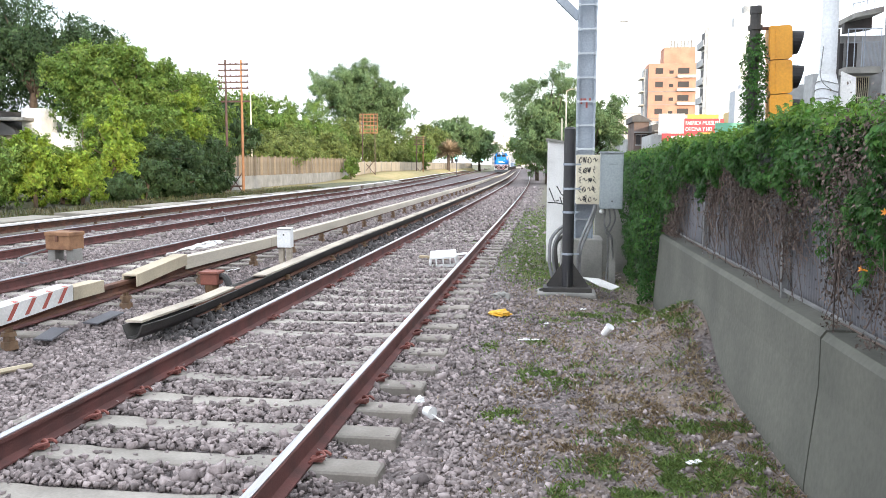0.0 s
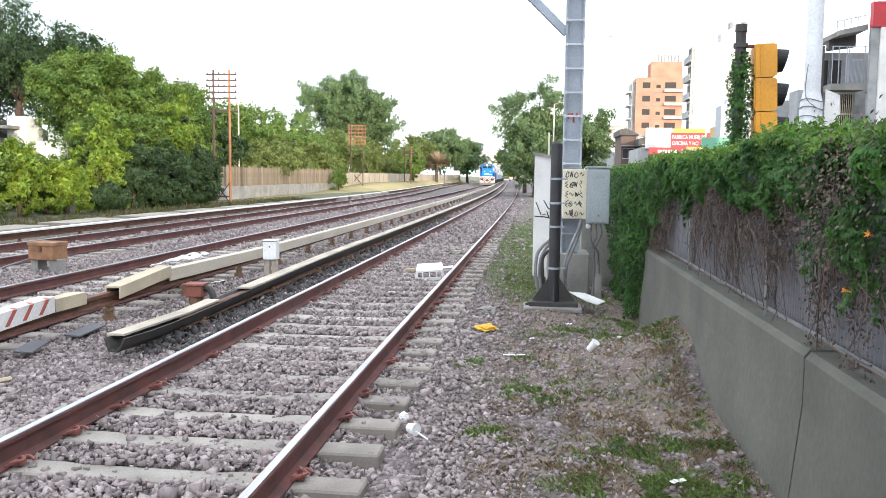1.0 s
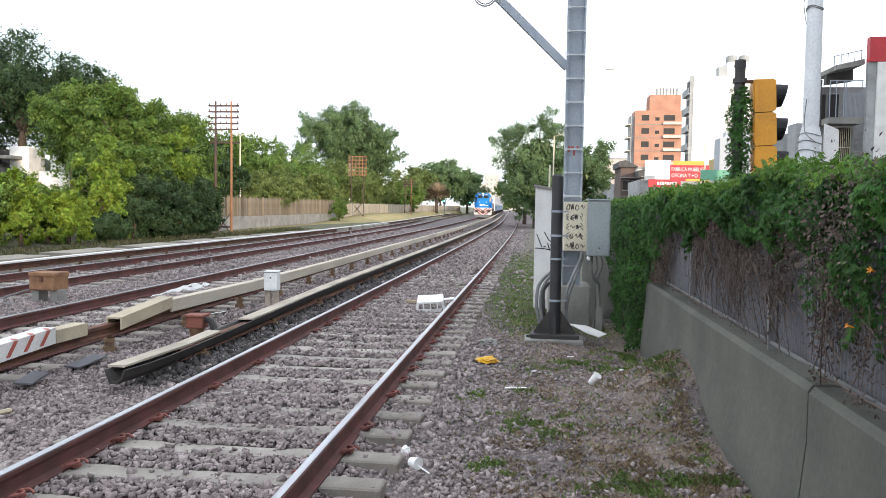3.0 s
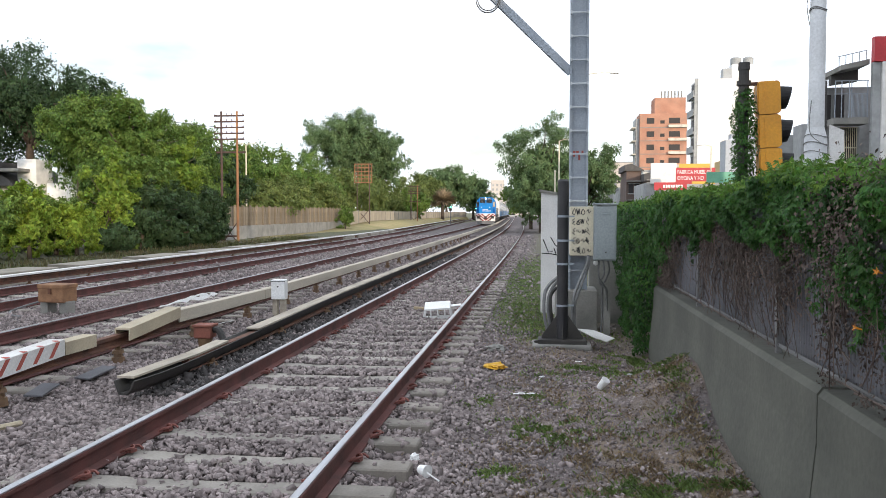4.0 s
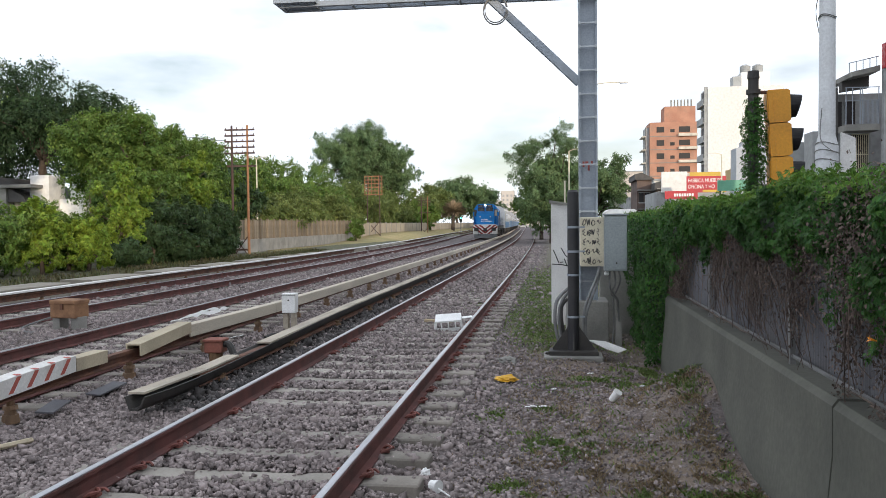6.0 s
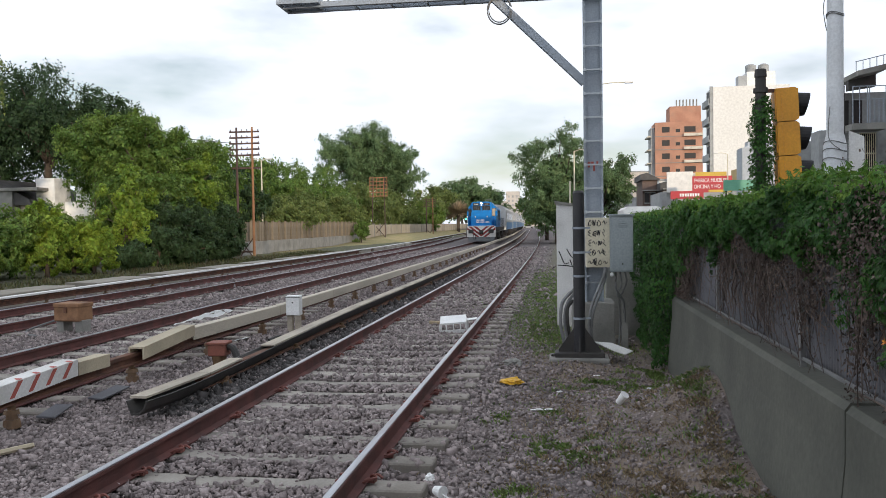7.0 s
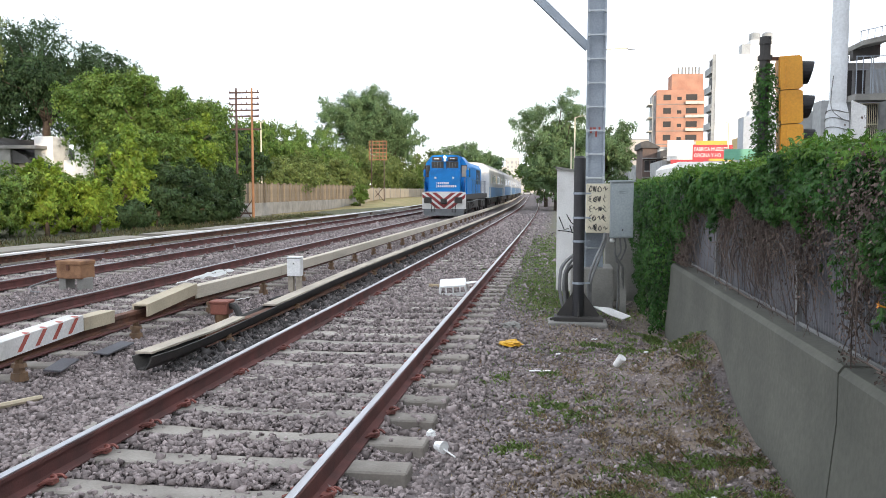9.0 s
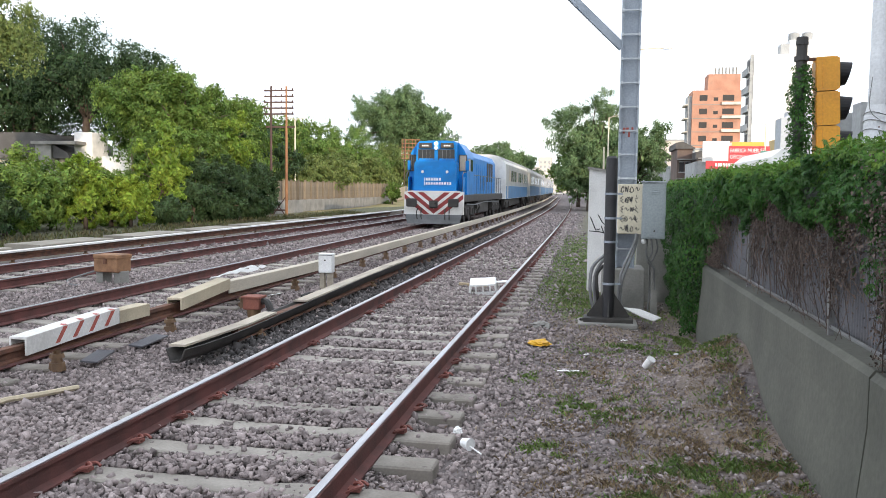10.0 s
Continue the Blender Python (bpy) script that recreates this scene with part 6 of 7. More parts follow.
# flat dark colour for the shade inside windows, recesses and cabins
M_HOLE = mat("dark_interior_shade", (0.028, 0.024, 0.024), (0.018, 0.016, 0.016), 0.5, 6, 0.6, bump=0)
M_SIGNRED = mat("red_sign_board", (0.50, 0.035, 0.045), (0.42, 0.03, 0.04), 1, 12, 0.5, bump=0)
M_SIGNGREEN = mat("green_sign_board", (0.16, 0.42, 0.28), (0.13, 0.36, 0.24), 1, 12, 0.5, bump=0)
M_SIGNYELLOW = mat("yellow_sign_board", (0.62, 0.42, 0.05), (0.55, 0.36, 0.05), 1, 12, 0.5, bump=0)


def build_cable():
    t = thing("overhead_cable", pose(0, 0, 0), "thin sagging dark cable strung to the telegraph pole", "cable")
    bm = bmesh.new()
    tube(bm, smooth_curve([(-46, 48, 11.6), (-39, 48.2, 10.0), (-31.5, 48.4, 8.65), (-25, 46.8, 7.6), (-18.1, 44.6, 6.6)], 6), 0.018, 5)
    part("strand", bm, M_DARK, t)


build_cable()


def build_house():
    h = thing("house", pose(-33.4, 46.5, 0), "low cream house with dark roof behind shrubs", "house")
    bm = bmesh.new()
    box(bm, -6.5, 1.2, 0, 6, -0.3, 3.4)
    part("wall", bm, M_PLASTER, h)
    bm = bmesh.new()
    prism(bm, [(-7, 3.4), (1.6, 3.4), (1.4, 3.75), (-1.0, 5.0), (-7, 5.0)], -0.6, 6.6)
    part("roof", bm, M_SLATE, h)
    # brighter white than the house wall puts the sun into piers and garden wall
    for x0, x1, top in ((1.35, 2.6, 5.05), (4.0, 5.0, 5.15)):
        bm = bmesh.new()
        box(bm, x0, x1, 0.2, 1.9, -0.3, top, 0.03)
        part("chimney_block", bm, M_BUILDWHITE, h, "tall cream plastered pier whitened for sun on it")
    bm = bmesh.new()
    box(bm, 2.9, 4.8, 0.8, 1.0, -0.3, 3.6)
    part("garden_wall", bm, M_BUILDWHITE, h)
    bm = bmesh.new()
    box(bm, -0.9, 2.2, -0.9, 0.6, 4.25, 4.45, 0.02)
    part("flat_roof", bm, M_CONC, h)
    bm = bmesh.new()
    box(bm, -0.7, 0.4, -0.75, 0.5, -0.3, 4.25)
    part("porch_wall", bm, M_CONC, h)


build_house()


def facade(parent, x0, x1, y, z0, floors, fh, cols, w, hh, material=M_HOLE, sill=0.9, axis_x=True, skip=()):
    """Window openings on a wall: flat dark panes painted as the shade inside, in frames that stand proud."""
    for i in range(floors):
        for j in range(cols):
            if (i, j) in skip:
                continue
            c = x0 + (x1 - x0) * (j + 0.5) / cols
            z = z0 + i * fh + sill
            bm = bmesh.new()
            if axis_x:
                box(bm, c - w / 2, c + w / 2, y - 0.02, y + 0.05, z, z + hh)
            else:
                box(bm, y - 0.05, y + 0.02, c - w / 2, c + w / 2, z, z + hh)
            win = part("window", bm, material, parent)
            bm = bmesh.new()
            if axis_x:
                box(bm, c - w / 2 - 0.1, c + w / 2 + 0.1, y - 0.10, y, z - 0.12, z)
            else:
                box(bm, y - 0.1, y, c - w / 2 - 0.1, c + w / 2 + 0.1, z - 0.12, z)
            part("sill", bm, M_BUILDGREY, win)
            if axis_x:
                bm = bmesh.new()
                box(bm, c - w / 2 - 0.1, c + w / 2 + 0.1, y - 0.10, y, z + hh, z + hh + 0.10)
                part("lintel", bm, M_BUILDGREY, win)


def letters(text, size, material, parent, m, label, depth=0.004, squeeze=1.0):
    cu = bpy.data.curves.new("lettering", "FONT")
    cu.body, cu.size, cu.extrude = text, size, depth
    cu.align_x = "LEFT"
    tmp = bpy.data.objects.new("lettering", cu)
    me = bpy.data.meshes.new_from_object(tmp)
    bpy.data.objects.remove(tmp)
    me.materials.clear()
    me.materials.append(material)
    ob = new("lettering", me)
    ob.parent = parent
    ob.matrix_basis = m @ Matrix.Diagonal((squeeze, 1, 1, 1))
    ob["label"] = label
    return ob


def build_city():
    # orange block under construction
    b = thing("apartment_building", pose(0, 0, 0), "unfinished orange brick apartment block with open windows", "building", "street buildings")
    Y, X0, X1, H = 180, 20.4, 30.2, 23.0
    bm = bmesh.new()
    box(bm, X0, X1, Y, Y + 7, -0.1, H)
    part("wall", bm, M_BRICK, b)
    fh = 2.82
    for i in range(3, 8):
        z = i * fh + 0.35
        # dark panels paint the shade inside the open windows
        for c, w in ((X0 + 2.2, 1.6), (X0 + 4.7, 0.9), (X0 + 7.2, 2.3)):
            bm = bmesh.new()
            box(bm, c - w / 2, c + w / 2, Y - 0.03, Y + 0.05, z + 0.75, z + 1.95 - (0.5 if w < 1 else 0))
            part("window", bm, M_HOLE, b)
        bm = bmesh.new()
        box(bm, X0 + 5.9, X1, Y - 0.7, Y, z - 0.12, z + 0.45)
        part("balcony", bm, M_PLASTER, b)
        bm = bmesh.new()
        box(bm, X0, X1, Y - 0.05, Y, z - 0.15, z)
        part("floor_band", bm, M_CONC, b)
    bm = bmesh.new()
    box(bm, X0 + 3.3, X1, Y + 2, Y + 8, H, H + 3.6)
    part("roof_house", bm, M_BRICK, b)
    for k in range(7):
        bm = bmesh.new()
        box(bm, X0 + 4.6 + 0.7 * k, X0 + 4.85 + 0.7 * k, Y + 2, Y + 2.3, H + 3.6, H + 5.0)
        part("column_stub", bm, M_CONC, b)
    bm = bmesh.new()
    box(bm, X0 - 0.8, X0, Y + 1, Y + 6, -0.1, H - 1.0)
    part("side_wing", bm, M_BUILDGREY, b)
    for i in range(2, 8):
        bm = bmesh.new()
        box(bm, X0 - 1.6, X0 - 0.8, Y + 0.4, Y + 6, i * fh + 0.2, i * fh + 0.42)
        part("terrace_slab", bm, M_PLASTER, b)
        bm = bmesh.new()
        box(bm, X0 - 0.82, X0 - 0.75, Y + 0.96, Y + 1.0, i * fh + 0.5, i * fh + 2.4)
        part("window", bm, M_HOLE, b)
    # white tower
    b = thing("apartment_building", pose(0, 0, 0), "blank white apartment tower with balconies along one side", "building", "street buildings")
    Y, X0, X1, H = 130, 23.4, 34.5, 22.3
    bm = bmesh.new()
    box(bm, X0, X1, Y, Y + 6.2, -0.1, H)
    part("wall", bm, M_BUILDWHITE, b)
    for i in range(2, 8):
        z = i * 2.82
        bm = bmesh.new()
        box(bm, X0 - 0.05, X0 + 0.02, Y + 0.8, Y + 5.2, z + 0.5, z + 2.3)
        part("window", bm, M_HOLE, b)
        bm = bmesh.new()
        box(bm, X0 - 0.7, X0, Y + 0.1, Y + 5.7, z - 0.15, z + 0.05)
        bal = part("balcony", bm, M_BUILDGREY, b)
        bm = bmesh.new()
        box(bm, X0 - 0.7, X0 - 0.64, Y + 0.1, Y + 5.7, z + 0.05, z + 0.85)
        part("parapet", bm, M_BUILDGREY, bal)
        bm = bmesh.new()
        box(bm, X0 - 0.5, X0, Y + 0.12, Y + 0.3, z + 0.05, z + 2.66)
        part("divider", bm, M_BUILDGREY, b)
    bm = bmesh.new()
    box(bm, X0 + 5.6, X0 + 9.8, Y + 3, Y + 9, H, H + 2.6)
    part("roof_house", bm, M_BUILDWHITE, b)
    bm = bmesh.new()
    box(bm, X0 + 4.3, X0 + 5.6, Y + 3, Y + 5, H, H + 2.0)
    part("roof_hatch", bm, M_BUILDGREY, b)
    for k in range(2):
        bm = bmesh.new()
        c = Vector((X0 + 6.4 + 1.9 * k, Y + 4.2, H + 2.6))
        rod(bm, c, c + Vector((0, 0, 1.1)), 0.8, n=18)
        rod(bm, c + Vector((0, 0, 1.1)), c + Vector((0, 0, 1.35)), 0.8, 0.35, n=18)
        part("water_tank", bm, M_BUILDGREY, b)
    # pale building further on
    for X0, X1, Y, H, m, lab in ((15.0, 24.0, 215, 14.6, M_PINKWALL, "pale cream building far along the street"), (13.2, 16.5, 190, 10.0, M_BUILDGREY, "pale grey building far along the street"),
                                 (16.5, 21.2, 140, 8.6, M_BUILDWHITE, "small white building along the street"), (13.5, 17.5, 150, 6.0, M_BUILDGREY, "low grey building along the street")):
        b = thing("street_building", pose(0, 0, 0), lab, "building", "street buildings")
        bm = bmesh.new()
        box(bm, X0, X1, Y, Y + 14, -0.1, H)
        part("wall", bm, m, b)
        bm = bmesh.new()
        box(bm, X0 - 0.15, X1 + 0.15, Y - 0.15, Y + 14.1, H, H + 0.35)
        part("parapet", bm, M_BUILDGREY, b)
        n = max(1, int(H / 3) - 1)
        facade(b, X0 + 0.6, X1 - 0.6, Y, 2.6, n, 3.0, 3, 1.1, 1.4)
    for X0, X1, Y, H, ridge, lab in ((11.4, 13.4, 116, 7.6, 8.6, "dark brown old brick house along the street"), (13.6, 15.2, 112, 6.0, 7.2, "shabby dark low house with a sloping roof")):
        b = thing("street_building", pose(0, 0, 0), lab, "building", "street buildings")
        bm = bmesh.new()
        box(bm, X0, X1, Y, Y + 9, -0.1, H)
        part("wall", bm, M_OLDBRICK, b)
        bm = bmesh.new()
        prism(bm, [(X0 - 0.3, H), (X1 + 0.3, H), (X1 + 0.3, H + 0.15), (X0 + 0.6, ridge), (X0 - 0.3, ridge - 0.2)], Y - 0.4, Y + 9)
        part("roof", bm, M_SLATE, b)
        facade(b, X0 + 0.2, X1 - 0.2, Y, 1.0, int(H / 3), 2.6, 2, 0.6, 1.3)
        for i in range(1, 3):
            bm = bmesh.new()
            box(bm, X0, X1, Y - 0.7, Y, 2.6 * i + 0.9, 2.6 * i + 1.05)
            part("awning", bm, M_CONC, b)
    # shop row with signs
    b = thing("shop", pose(0, 0, 0), "low shop with red and white signs on its front", "shop", "street buildings")
    bm = bmesh.new()
    box(bm, 11.5, 21.0, 95, 107, -0.1, 5.2)
    part("wall", bm, M_BUILDGREY, b)
    bm = bmesh.new()
    box(bm, 12.0, 14.8, 94.5, 95, 5.1, 7.4)
    part("white_panel", bm, M_BUILDWHITE, b)
    bm = bmesh.new()
    prism(bm, [(13.6, 4.8), (19.0, 4.8), (19.0, 6.4), (16.4, 7.0), (14.4, 5.8)], 95.5, 104)
    part("roof", bm, M_SLATE, b)
    s = thing("shop_sign", pose(13.65, 87.5, 4.80, 0, 0, 0), "large red shop sign with white capital letters", "sign", "shop signs")
    bm = bmesh.new()
    box(bm, 0, 3.95, 0, 0.2, 0, 1.68)
    brd = part("board", bm, M_SIGNRED, s)
    letters("FABRICA MUEBLES", 0.56, M_BOARDWHITE2, s, pose(0.12, -0.01, 1.05, 90, 0, 0), "white sign lettering", squeeze=0.72)
    letters("OFICINA Y HO", 0.56, M_BOARDWHITE2, s, pose(0.12, -0.01, 0.42, 90, 0, 0), "white sign lettering", squeeze=0.72)
    bm = bmesh.new()
    box(bm, 0.3, 3.4, 0.02, 0.15, 1.69, 2.1)
    part("yellow_header", bm, M_SIGNYELLOW, s)
    bm = bmesh.new()
    box(bm, 1.6, 3.9, -0.02, 0.1, 0.02, 0.26)
    part("yellow_strip", bm, M_SIGNYELLOW, s)
    for x in (0.4, 3.6):
        bm = bmesh.new()
        rod(bm, (x, 0.2, -5.1), (x, 0.2, 0.1), 0.08, n=8)
        part("post", bm, M_DARK, s)
    s = thing("shop_sign", pose(11.25, 86, 4.12), "narrow red shop sign with white bars", "sign", "shop signs")
    bm = bmesh.new()
    box(bm, 0, 3.25, 0, 0.2, 0, 0.8)
    part("board", bm, M_SIGNRED, s)
    for k in range(8):
        bm = bmesh.new()
        box(bm, 0.9 + 0.25 * k, 1.08 + 0.25 * k, -0.03, 0.0, 0.25, 0.55)
        part("letter_bar", bm, M_BOARDWHITE2, s)
    for x in (0.3, 3.0):
        bm = bmesh.new()
        rod(bm, (x, 0.2, -4.2), (x, 0.2, 0.05), 0.07, n=8)
        part("post", bm, M_DARK, s)
    s = thing("shop_sign", pose(11.5, 60, 3.95), "pale green shop sign partly hidden by the hedge", "sign", "shop signs")
    bm = bmesh.new()
    box(bm, 0, 2.3, 0, 0.2, 0, 0.75)
    part("board", bm, M_SIGNGREEN, s)
    for x in (0.2, 2.1):
        bm = bmesh.new()
        rod(bm, (x, 0.2, -4.0), (x, 0.2, 0.05), 0.07, n=8)
        part("post", bm, M_DARK, s)
    # grey-blue block, yellow house, dark storeys at the right
    b = thing("street_building", pose(0, 0, 0), "pale blue-grey blank building behind the creeper pole", "building", "street buildings")
    bm = bmesh.new()
    box(bm, 13.6, 17.5, 64, 66, -0.1, 7.8)
    bmesh.ops.bevel(bm, geom=[e for e in bm.edges if all(v.co.z > 7 for v in e.verts)], offset=0.5, segments=3, affect="EDGES")
    part("wall", bm, M_BUILDGREY2, b)
    b = thing("street_building", pose(0, 0, 0), "ochre house with small balconies along the street", "building", "street buildings")
    bm = bmesh.new()
    box(bm, 21.6, 25.5, 100, 108, -0.1, 8.2)
    part("wall", bm, M_SIGNYELLOW2, b)
    facade(b, 21.8, 25.3, 100, 2.0, 2, 3.0, 3, 0.8, 1.6)
    b = thing("street_building", pose(-0.48, 0, -0.5), "weathered grey house with balcony, railings and window grille", "building", "street buildings")
    Y = 33

    def add(name, m, *dims, lab=""):
        bm = bmesh.new()
        box(bm, *dims)
        return part(name, bm, m, b, lab)

    add("wall", M_BUILDGREY, 11.42, 26, Y + 1.4, Y + 2.4, -0.1, 7.3)
    add("lower_wall", M_BUILDGREY, 11.2, 12.4, Y, Y + 1.39, -0.1, 5.6)
    add("front_wall", M_BUILDGREY, 10.4, 11.05, Y + 0.3, Y + 1.39, -0.1, 5.75)
    add("pier", M_SLATE, 11.06, 11.19, Y - 0.1, Y + 1.39, -0.1, 7.35)
    bm = bmesh.new()
    prism(bm, [(11.4, 7.60), (12.4, 7.80), (12.4, 8.0), (11.4, 7.78)], Y - 0.9, Y + 2)
    part("roof_slab", bm, M_CONC, b)
    # dark board drawn in for the shade below the eave
    bm = bmesh.new()
    prism(bm, [(11.42, 7.22), (12.4, 7.35), (12.4, 7.94), (11.42, 7.74)], Y + 0.2, Y + 0.5)
    part("eave_shadow_board", bm, M_SLATE, b)
    add("balcony", M_CONC, 11.2, 12.4, Y - 0.9, Y, 5.62, 5.85)
    add("window", M_HOLE, 11.5, 11.8, Y + 1.33, Y + 1.42, 6.0, 7.0)
    win = add("window", M_HOLE, 11.95, 12.3, Y + 1.33, Y + 1.42, 6.0, 7.0)
    for x in (11.22, 11.45, 11.72, 11.80, 12.36):
        add("balcony_post", M_GALV, x - 0.012, x + 0.012, Y - 0.9, Y - 0.86, 5.85, 7.2)
    add("balcony_rail", M_GALV, 11.2, 12.4, Y - 0.9, Y - 0.87, 7.19, 7.22)
    add("balcony_rail", M_GALV, 11.2, 12.4, Y - 0.9, Y - 0.87, 6.72, 6.745)
    for k in range(14):
        add("railing_bar", M_GALV, 11.78 + 0.044 * k, 11.79 + 0.044 * k, Y - 0.9, Y - 0.88, 5.87, 6.72)
    # flat dark panel painted as the shade behind the grille
    add("grille_shade_panel", M_HOLE, 11.72, 12.3, Y - 0.03, Y + 0.05, 4.0, 5.55)
    for k in range(9):
        add("grille_bar", M_CREAM, 11.72 + 0.07 * k, 11.737 + 0.07 * k, Y - 0.09, Y - 0.06, 4.0, 5.58)
    for z in (4.25, 4.8, 5.56):
        add("grille_rail", M_CREAM, 11.70, 12.32, Y - 0.095, Y - 0.055, z - 0.02, z + 0.02)
    for k in range(5):
        add("roof_rail_post", M_GALV, 11.42 + 0.24 * k, 11.44 + 0.24 * k, Y - 0.6, Y - 0.57, 7.74 + 0.05 * k, 8.15 + 0.05 * k)
    bm = bmesh.new()
    rod(bm, (11.4, Y - 0.6, 8.15), (12.45, Y - 0.6, 8.38), 0.016, n=6)
    part("roof_rail", bm, M_GALV, b)
    add("red_parapet", M_SIGNRED, 12.45, 26, Y - 1.2, Y - 0.9, 7.85, 8.75, lab="red painted parapet band")
    add("party_wall", M_BUILDWHITE, 12.75, 26, Y - 1.2, Y - 0.9, -0.1, 7.84)
    add("drain_pipe", M_BUILDGREY, 12.45, 12.74, Y - 1.1, Y - 0.9, -0.1, 7.84)
    add("side_lean_to", M_BUILDGREY, 9.7, 10.59, Y + 2, Y + 4, -0.1, 5.5)
    # unseen houses added on the near side: block low sun, close the place behind the camera
    r = random.Random(15)
    y = 30.0
    while y > -130:
        l, hh = r.uniform(9, 14), r.uniform(10.8, 11.8)
        b = thing("street_building", pose(0, 0, 0), "unseen plain street house shading the tracks from low sun", "building", "street buildings")
        bm = bmesh.new()
        box(bm, 19.0, 30, y - l + 0.05, y, -0.1, hh)
        part("wall", bm, M_BUILDGREY if r.random() < 0.5 else M_PLASTER, b)
        bm = bmesh.new()
        box(bm, 18.85, 30, y - l + 0.05, y, hh, hh + 0.3)
        part("parapet", bm, M_CONC, b)
        facade(b, y - l + 0.8, y - 0.8, 19.0, 0.3, int(hh / 3), 3.0, 3, 1.1, 1.5, axis_x=False)
        y -= l
    # towers at the end of the line
    for x, y, w, hh in ((-36, 560, 9.0, 24), (-30, 620, 8.0, 20), (-26.5, 640, 7.0, 14), (-46, 650, 7.0, 20), (-22, 700, 10, 10)):
        b = thing("apartment_building", pose(0, 0, 0), "pale hazy tower block at the end of the line", "building", "far towers")
        bm = bmesh.new()
        box(bm, x, x + w, y, y + 10, -0.1, hh)
        part("wall", bm, M_PINKWALL, b)
        facade(b, x + 0.4, x + w - 0.4, y, 1.0, int(hh / 3) - 1, 3.0, 3, 1.3, 1.3, M_BUILDGREY)
    # parked cars at the far crossing and by the street
    def car(x, y, rz, m, lab):
        t = thing("car", pose(x, y, 0, 0, 0, rz), lab, "car", "parked cars")
        bm = bmesh.new()
        prism(bm, [(-0.85, 0.35), (0.85, 0.35), (0.87, 0.8), (0.8, 0.92), (-0.8, 0.92), (-0.87, 0.8)], -2.1, 2.1)
        bmesh.ops.bevel(bm, geom=list(bm.edges), offset=0.06, segments=2, affect="EDGES")
        part("body", bm, m, t)
        bm = bmesh.new()
        prism(bm, [(-0.78, 0.9), (0.78, 0.9), (0.62, 1.42), (-0.62, 1.42)], -1.2, 1.5)
        for v in bm.verts:
            if v.co.z > 1.2:
                v.co.y *= 0.72
        cabin = part("cabin", bm, M_HOLE, t)
        bm = bmesh.new()
        box(bm, -0.62, 0.62, -0.86, 1.08, 1.42, 1.47, 0.02)
        part("roof", bm, m, cabin)
        for sx in (-1, 1):
            for yy in (-1.3, 1.3):
                bm = bmesh.new()
                rod(bm, (sx * 0.72, yy, 0.31), (sx * 0.88, yy, 0.31), 0.31, n=16)
                part("wheel", bm, M_DARK, t)
    car(-6.5, 305, 90, M_WHITE, "white car at a far level crossing")
    car(-1.5, 300, 90, M_WHITE, "white car at a far level crossing")
    car(-11.5, 306, 90, M_BUILDGREY, "silver car at a far level crossing")
    # street surface
    bm = bmesh.new()
    box(bm, 3.0, 19.0, -140, 330, -0.5, -0.02)
    tagged(part("road", bm, mat("asphalt", (0.06, 0.06, 0.06), (0.045, 0.045, 0.046), 1.0, 40, 0.9, bump=0.2)), "dark asphalt street beyond the hedge", "road", kind="structure")


M_BOARDWHITE2 = mat("sign_letter_white", (0.82, 0.82, 0.82), (0.76, 0.76, 0.76), 2, 20, 0.6, bump=0)
M_BUILDGREY2 = mat("blue_grey_render", (0.50, 0.53, 0.56), (0.44, 0.47, 0.50), 0.3, 6, 0.85, bump=0.03)
M_SIGNYELLOW2 = mat("ochre_render", (0.55, 0.42, 0.20), (0.48, 0.36, 0.17), 0.4, 8, 0.85, bump=0.03)
build_city()

# ---- the train ----
M_BLUE = mat("locomotive_blue", (0.003, 0.215, 0.60), (0.002, 0.180, 0.52), 1.2, 30, 0.40, bump=0.02, dirt=(0.01, 0.09, 0.24), dirt_amount=0.35)
M_BLUE.node_tree.nodes["Principled BSDF"].inputs["Specular IOR Level"].default_value = 0.3
M_TRAINWHITE = mat("train_white", (0.78, 0.77, 0.74), (0.68, 0.67, 0.64), 1.5, 30, 0.5, bump=0.02, dirt=(0.45, 0.42, 0.38))
M_TRAINRED = mat("warning_red", (0.30, 0.035, 0.035), (0.24, 0.03, 0.03), 2, 30, 0.5, bump=0.02)
M_SILVER = mat("coach_silver", (0.50, 0.50, 0.49), (0.40, 0.40, 0.39), 0.8, 20, 0.45, 0.3, bump=0.02, dirt=(0.28, 0.26, 0.23))
M_COACHBLUE = mat("coach_blue", (0.06, 0.19, 0.37), (0.045, 0.15, 0.31), 0.8, 20, 0.5, bump=0.02, dirt=(0.14, 0.17, 0.2))
M_PILOT = mat("pilot_grey", (0.20, 0.21, 0.22), (0.14, 0.15, 0.155), 2, 30, 0.6, 0.2, bump=0.05)
M_UNDER = mat("running_gear_grime", (0.055, 0.050, 0.046), (0.035, 0.032, 0.030), 3, 30, 0.75, bump=0.15)
M_GLASS = mat("dark_cab_glass", (0.02, 0.024, 0.028), (0.015, 0.018, 0.02), 1, 10, 0.12, bump=0)
# tan glass colour painted for sunlight reflected in some train windows
M_TANWIN = mat("window_sun_reflection", (0.55, 0.46, 0.34), (0.42, 0.36, 0.28), 2, 20, 0.3, bump=0)
M_ROOFGREY = mat("coach_roof_grey", (0.32, 0.32, 0.31), (0.24, 0.24, 0.23), 0.8, 20, 0.7, bump=0.05)
